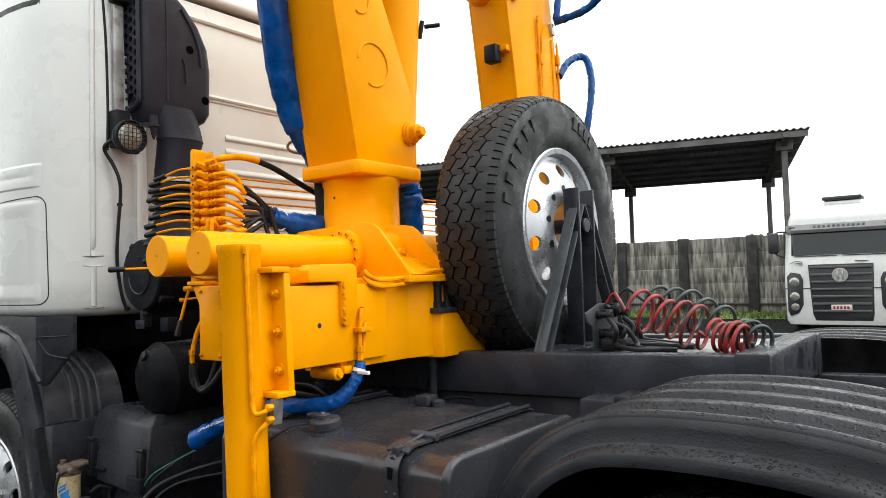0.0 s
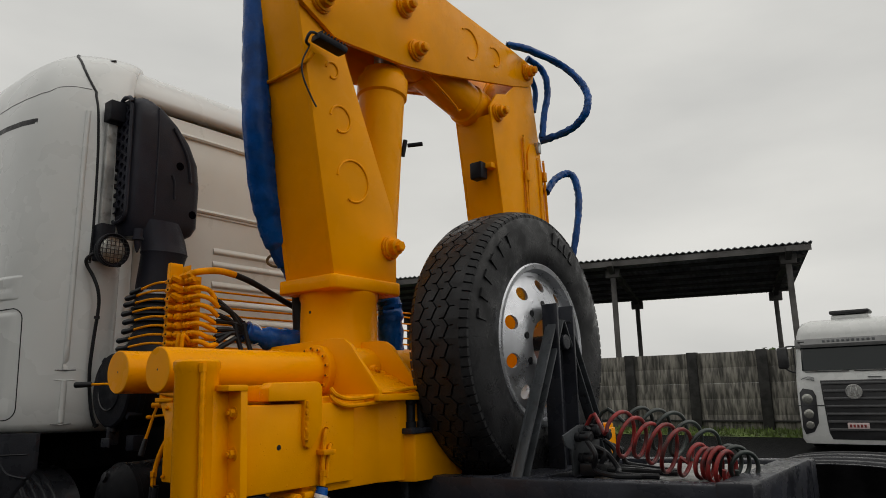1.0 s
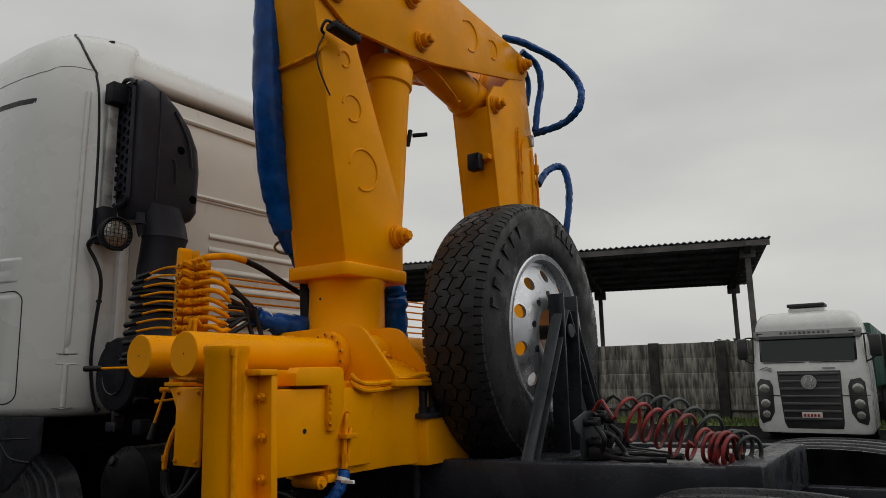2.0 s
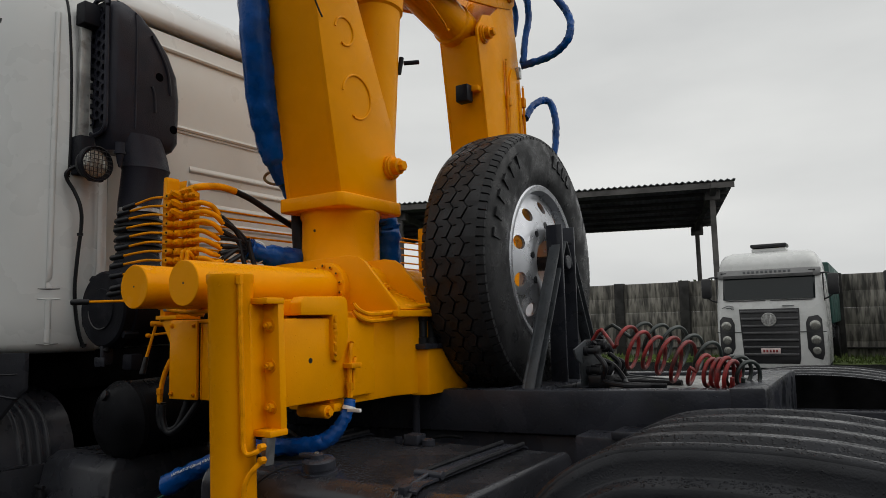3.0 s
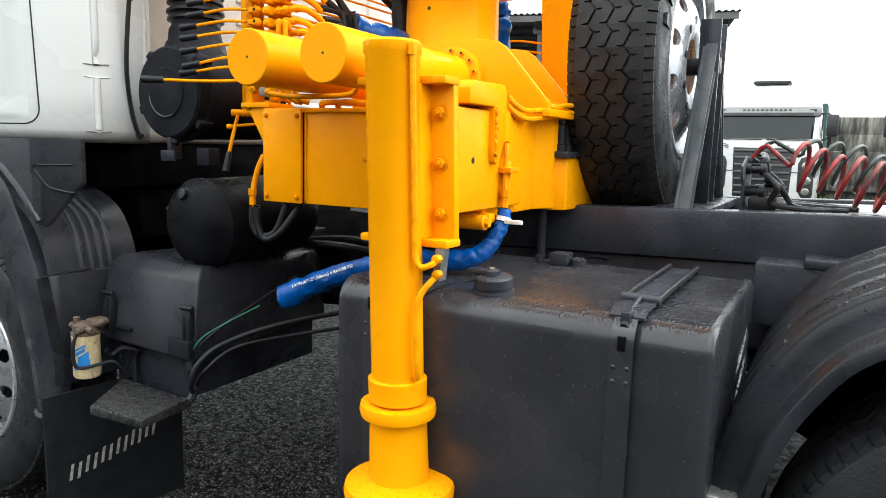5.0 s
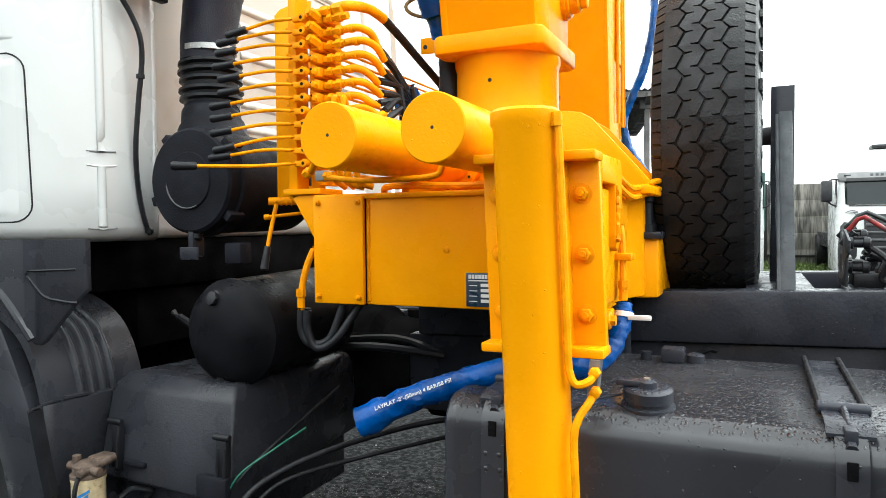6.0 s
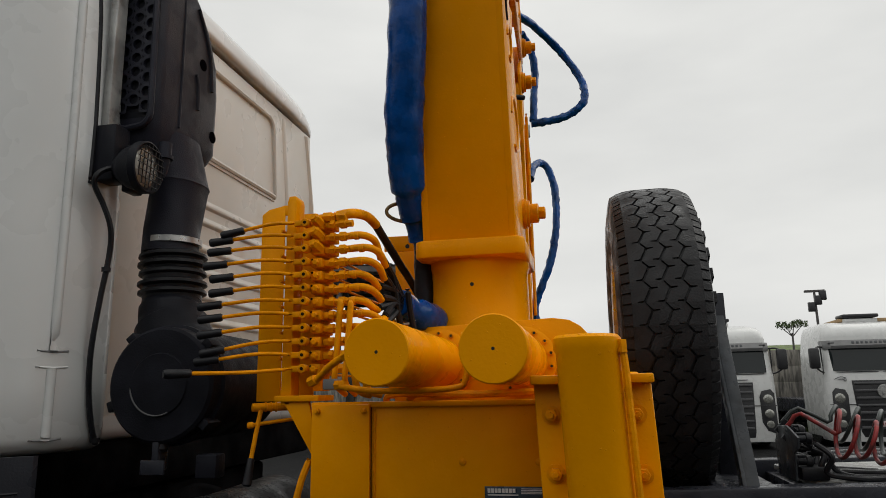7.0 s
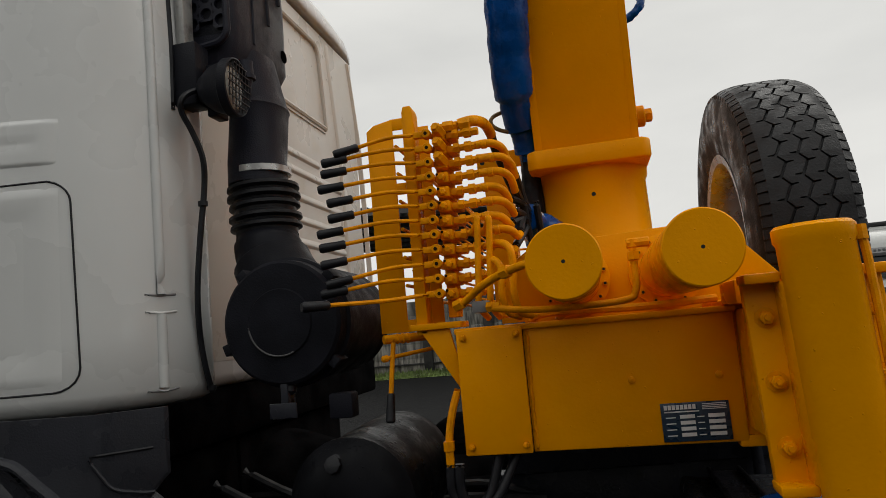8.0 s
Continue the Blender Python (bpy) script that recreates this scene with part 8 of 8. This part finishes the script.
def parked_truck(x, y, label, load=None, turn=0.0):
    """A white forward-control truck seen from its front, at the origin facing -y."""
    t = thing("parked_truck", (0, 0, 0), label, "truck", "parked trucks")
    W = 1.20
    bm = bmesh.new()

    def sec(z, front, half, back=2.0, r=0.22):
        pts = arc_pts(half - r, front + r, r, 270, 360, 4) + [(half, back), (-half, back)] + arc_pts(-half + r, front + r, r, 180, 270, 4)
        return [V(px, py, z) for px, py in pts]
    rings(bm, [sec(z, f, h) for z, f, h in ((0.16, 0.03, 1.15), (0.26, 0.0, 1.2), (0.95, 0.0, 1.21), (1.35, 0.02, 1.21), (1.72, 0.04, 1.20), (1.78, 0.06, 1.2), (2.3, 0.2, 1.17), (2.52, 0.26, 1.14), (2.62, 0.24, 1.13), (2.80, 0.33, 1.09), (2.93, 0.5, 1.02), (3.0, 0.8, 0.9))])
    cab = part("cab", bm, WHITE, t, sharp=40)
    bm = bmesh.new()
    rings(bm, [[V(s * hx, f, z) for s, hx, f in ((-1, 0.98, f0), (1, 0.98, f0), (1, 1.10, f0 + 0.12), (1, 1.10, f0 + 0.3), (-1, 1.10, f0 + 0.3), (-1, 1.10, f0 + 0.12))] for z, f0 in ((1.80, 0.035), (2.05, 0.10), (2.34, 0.18))])
    part("windscreen", bm, TRUCK_GLASS, t, "dark windscreen")
    bm = bmesh.new()
    rings(bm, [[V(s * hx, f, z) for s, hx, f in ((-1, 1.0, f0), (1, 1.0, f0), (1, 1.15, f0 + 0.16), (1, 1.15, f0 + 0.4), (-1, 1.15, f0 + 0.4), (-1, 1.15, f0 + 0.16))] for z, f0 in ((2.33, 0.12), (2.40, 0.08), (2.53, 0.13))])
    vis = part("sun_visor", bm, GREY_PLASTIC, t, "grey sun visor")
    for i in range(11):
        bm = bmesh.new()
        px = -0.5 + i * 0.1
        box(bm, px - 0.03, px + 0.03, 0.088, 0.10, 2.435, 2.495, 0.004)
        part("letter_mark", bm, GREY_PLASTIC3, vis)
    for s in (-1, 1):
        bm = bmesh.new()
        box(bm, s * 0.98 - 0.07, s * 0.98 + 0.07, 0.10, 0.14, 2.44, 2.48, 0.005)
        part("marker_lamp", bm, GRILLE, vis)
    for s in (-1, 1):
        bm = bmesh.new()
        box(bm, s * 0.5 - 0.45, s * 0.5 + 0.45, 0.02, 0.045, 1.765, 1.78, 0.003)
        part("wiper", bm, GRILLE, t)
    bm = bmesh.new()
    prism(bm, [(-0.66, 1.57), (0.66, 1.57), (0.655, 1.2), (0.63, 0.40), (0.60, 0.26), (-0.54, 0.26), (-0.60, 0.40), (-0.645, 1.2)], "y", -0.012, 0.06, 0.01)
    gr = part("grille", bm, GRILLE, t, "black slatted grille")
    for i in range(7):
        z = 1.50 - i * 0.17
        bm = bmesh.new()
        box(bm, -0.63 + i * 0.008, 0.63 - i * 0.006, -0.045, 0.0, z - 0.03, z + 0.03, 0.014)
        part("slat", bm, GREY_PLASTIC4, gr)
    bm = bmesh.new()
    lathe(bm, (0, -0.05, 1.31), (0, -1, 0), [(0, 0.165), (0.018, 0.165), (0.02, 0.145), (0.01, 0.14)], 32)
    for dx in (-0.055, 0.055):
        box(bm, dx - 0.014, dx + 0.014, -0.075, -0.055, 1.21, 1.41, 0.004)
    part("badge", bm, STEEL, gr, "round chrome badge")
    bm = bmesh.new()
    box(bm, -0.21, 0.21, -0.06, -0.03, 0.50, 0.63, 0.006)
    pl = part("number_plate", bm, PLATE_RED, t, "pale number plate")
    for i in range(5):
        bm = bmesh.new()
        box(bm, -0.17 + 0.07 * i, -0.125 + 0.07 * i, -0.064, -0.059, 0.53, 0.595, 0.002)
        part("plate_bar", bm, RED, pl)
    for s in (-1, 1):
        bm = bmesh.new()
        prism(bm, [(s * 0.84, 1.36), (s * 1.04, 1.40), (s * 1.12, 1.30), (s * 1.13, 0.50), (s * 1.08, 0.36), (s * 0.90, 0.42), (s * 0.79, 0.62), (s * 0.78, 1.22)], "y", -0.014, 0.03, 0.008)
        hl = part("headlight", bm, GRILLE, t, "black headlight cluster")
        for z, r in ((1.16, 0.115), (0.82, 0.105), (0.57, 0.09)):
            bm = bmesh.new()
            lathe(bm, (s * 0.97, -0.014, z), (0, -1, 0), [(0, r), (0.01, r * 0.9), (0.016, r * 0.5)], 20)
            part("lens", bm, LENS, hl)
        bm = bmesh.new()
        tube(bm, [(s * 1.12, 0.3, 2.38), (s * 1.28, 0.12, 2.38), (s * 1.38, 0.05, 2.33)], 0.02, 8, 4)
        part("mirror_arm", bm, GRILLE, t)
        bm = bmesh.new()
        tube(bm, [(s * 1.13, 0.25, 1.75), (s * 1.28, 0.12, 1.80), (s * 1.38, 0.05, 1.88)], 0.02, 8, 4)
        mi = part("mirror_arm", bm, GRILLE, t)
        bm = bmesh.new()
        box(bm, s * 1.40 - 0.12, s * 1.40 + 0.12, 0.0, 0.14, 1.86, 2.36, 0.05)
        part("mirror", bm, GRILLE, mi)
        bm = bmesh.new()
        tube(bm, [(s * 1.19, 0.22, 1.72), (s * 1.19, 0.26, 2.4)], 0.018, 8, 2)
        part("pillar_seal", bm, GRILLE, t)
    bm = bmesh.new()
    box(bm, -1.2, 1.2, -0.02, 0.02, 1.005, 1.02, 0.003)
    part("bumper_gap", bm, GRILLE, t)
    for i in range(3):
        bm = bmesh.new()
        tube(bm, smooth_path([(-1.05 + 0.10 * i, -0.004, 1.60), (-0.90 + 0.05 * i, -0.004, 1.66 - 0.05 * i), (-0.78, -0.004, 1.63 - 0.02 * i)], 3), 0.010, 6, 1, smooth=False)
        part("door_mark", bm, GREY_PLASTIC3, t)
    bm = bmesh.new()
    box(bm, 0.30, 0.56, -0.003, 0.03, 1.625, 1.64, 0.002)
    part("door_mark", bm, GREY_PLASTIC3, t)
    bm = bmesh.new()
    box(bm, -0.40, 0.40, 0.85, 1.3, 2.98, 3.10, 0.03)
    part("hatch_frame", bm, WHITE, t)
    bm = bmesh.new()
    box(bm, -0.42, 0.42, 0.80, 1.35, 3.12, 3.21, 0.03)
    box(bm, -0.3, 0.3, 0.95, 1.2, 3.09, 3.13)
    part("roof_hatch", bm, GRILLE, t, "raised dark roof hatch")
    bm = bmesh.new()
    box(bm, -1.1, 1.1, 2.1, 8.0, 0.7, 1.1, 0.02)
    part("chassis", bm, CHASSIS, t)
    for s in (-1, 1):
        for py in (1.35, 6.2):
            bm = bmesh.new()
            lathe(bm, (s * 0.92, py, 0.52), (s, 0, 0), [(0, 0.3), (0.0, 0.5), (0.03, 0.52), (0.25, 0.52), (0.27, 0.5), (0.27, 0.3)], 28)
            part("wheel", bm, RUBBER, t)
    if load == "tarp":
        bm = bmesh.new()
        box(bm, -1.1, 1.25, 2.15, 7.5, 1.15, 2.75, 0.06)
        part("tarpaulin", bm, TARP, t, "dark green tarpaulin")
    if load == "ply":
        bm = bmesh.new()
        box(bm, -0.5, 1.1, 0.9, 2.0, 3.02, 3.10, 0.01)
        part("roof_boards", bm, TAN, t, "tan boards on the roof")
    m = pose(x, y, 0, 0, 0, turn)
    t.matrix_basis = m
    return t


GREY_PLASTIC3 = material("mid_grey_marks", (0.11, 0.115, 0.12), 0.5, vary=0.1, scale=5, grain=90, bump=0.0)
GREY_PLASTIC4 = material("grille_slat_grey", (0.06, 0.06, 0.063), 0.4, vary=0.1, scale=5, grain=90, bump=0.05)
PLATE_RED = material("pale_plate", (0.55, 0.45, 0.44), 0.5, vary=0.05, scale=9, grain=90, bump=0.0)
parked_truck(-2.51, 18.3, "white parked truck with green tarpaulin load, facing the yard", "tarp")
parked_truck(1.40, 18.3, "white parked truck facing the yard")
parked_truck(4.93, 18.3, "white parked truck with boards on its roof", "ply")


def distance():
    # grassy bank and woods beyond the wall
    bm = bmesh.new()
    xs = [-160 + 8 * i for i in range(61)]
    rows = []
    for y, h in ((60, 0.0), (75, 2.6), (95, 4.0), (140, 4.5)):
        rows.append([bm.verts.new((x, y, h * (1 + 0.25 * noise.noise(V(x * 0.02, y * 0.02, 3))) * (1.45 if x > 0 else 0.4))) for x in xs])
    for a, b in zip(rows, rows[1:]):
        for i in range(60):
            bm.faces.new((a[i], a[i + 1], b[i + 1], b[i]))
    solid("grassy_bank", bm, GRASS, "low green bank far beyond the wall", "bank", kind="structure")
    bm = bmesh.new()
    rng = random.Random(21)
    for _ in range(5000):
        x = rng.uniform(-150, 230)
        top = 3.4 + 2.2 * noise.noise(V(x * 0.03, 0, 9))
        c = V(x, rng.uniform(120, 135), 3.2 + rng.uniform(0, max(0.5, top)))
        s = rng.uniform(0.3, 0.8)
        q = [c + V(rng.uniform(-s, s), rng.uniform(-s, s), rng.uniform(-s, s)) for _ in range(4)]
        for tri in ((0, 1, 2), (0, 2, 3), (0, 1, 3)):
            bm.faces.new([bm.verts.new(q[k]) for k in tri])
    solid("far_woods", bm, LEAF, "dark line of trees on the horizon", "woods", kind="stuff", sharp=10)


distance()


def flood_mast():
    t = thing("floodlight_mast", (10.24, 40, 0), "floodlight mast beyond the yard wall", "street lamp")
    bm = bmesh.new()
    rod(bm, (10.24, 40, 0), (10.24, 40, 6.4), 0.09, 12, 0.06)
    part("mast", bm, SHED_WOOD, t)
    bm = bmesh.new()
    box(bm, 9.75, 10.75, 39.9, 40.1, 6.3, 6.42, 0.02)
    part("crossarm", bm, SHED_WOOD, t)
    for dx in (-0.25, 0.1, 0.35):
        bm = bmesh.new()
        box(bm, 10.24 + dx - 0.17, 10.24 + dx + 0.17, 39.75, 39.95, 5.5 + dx, 6.0 + dx, 0.03)
        part("floodlight", bm, GRILLE, t)
    return t


flood_mast()


def umbrella_pine():
    t = thing("tree", (14.2, 60, 0), "small flat-topped tree far beyond the wall", "tree")
    bm = bmesh.new()
    rod(bm, (14.2, 60, 0), (14.3, 60, 5.5), 0.14, 8, 0.07)
    for dx, dz in ((-0.9, 6.05), (0.8, 6.1), (0.2, 6.3), (-0.4, 5.9)):
        rod(bm, (14.3, 60, 5.2), (14.3 + dx, 60, dz), 0.05, 6, 0.02)
    part("trunk", bm, SHED_WOOD, t)
    bm = bmesh.new()
    rng = random.Random(31)
    for _ in range(420):
        a, r = rng.uniform(0, 6.28), 1.15 * math.sqrt(rng.random())
        c = V(14.3 + math.cos(a) * r, 60 + math.sin(a) * r, 6.1 + 0.35 * noise.noise(V(a, r, 0)) + rng.uniform(-0.18, 0.25))
        s = 0.14
        bm.faces.new([bm.verts.new(c + V(rng.uniform(-s, s), rng.uniform(-s, s), rng.uniform(-s, s))) for _ in range(3)])
    part("crown", bm, LEAF, t)
    return t


umbrella_pine()
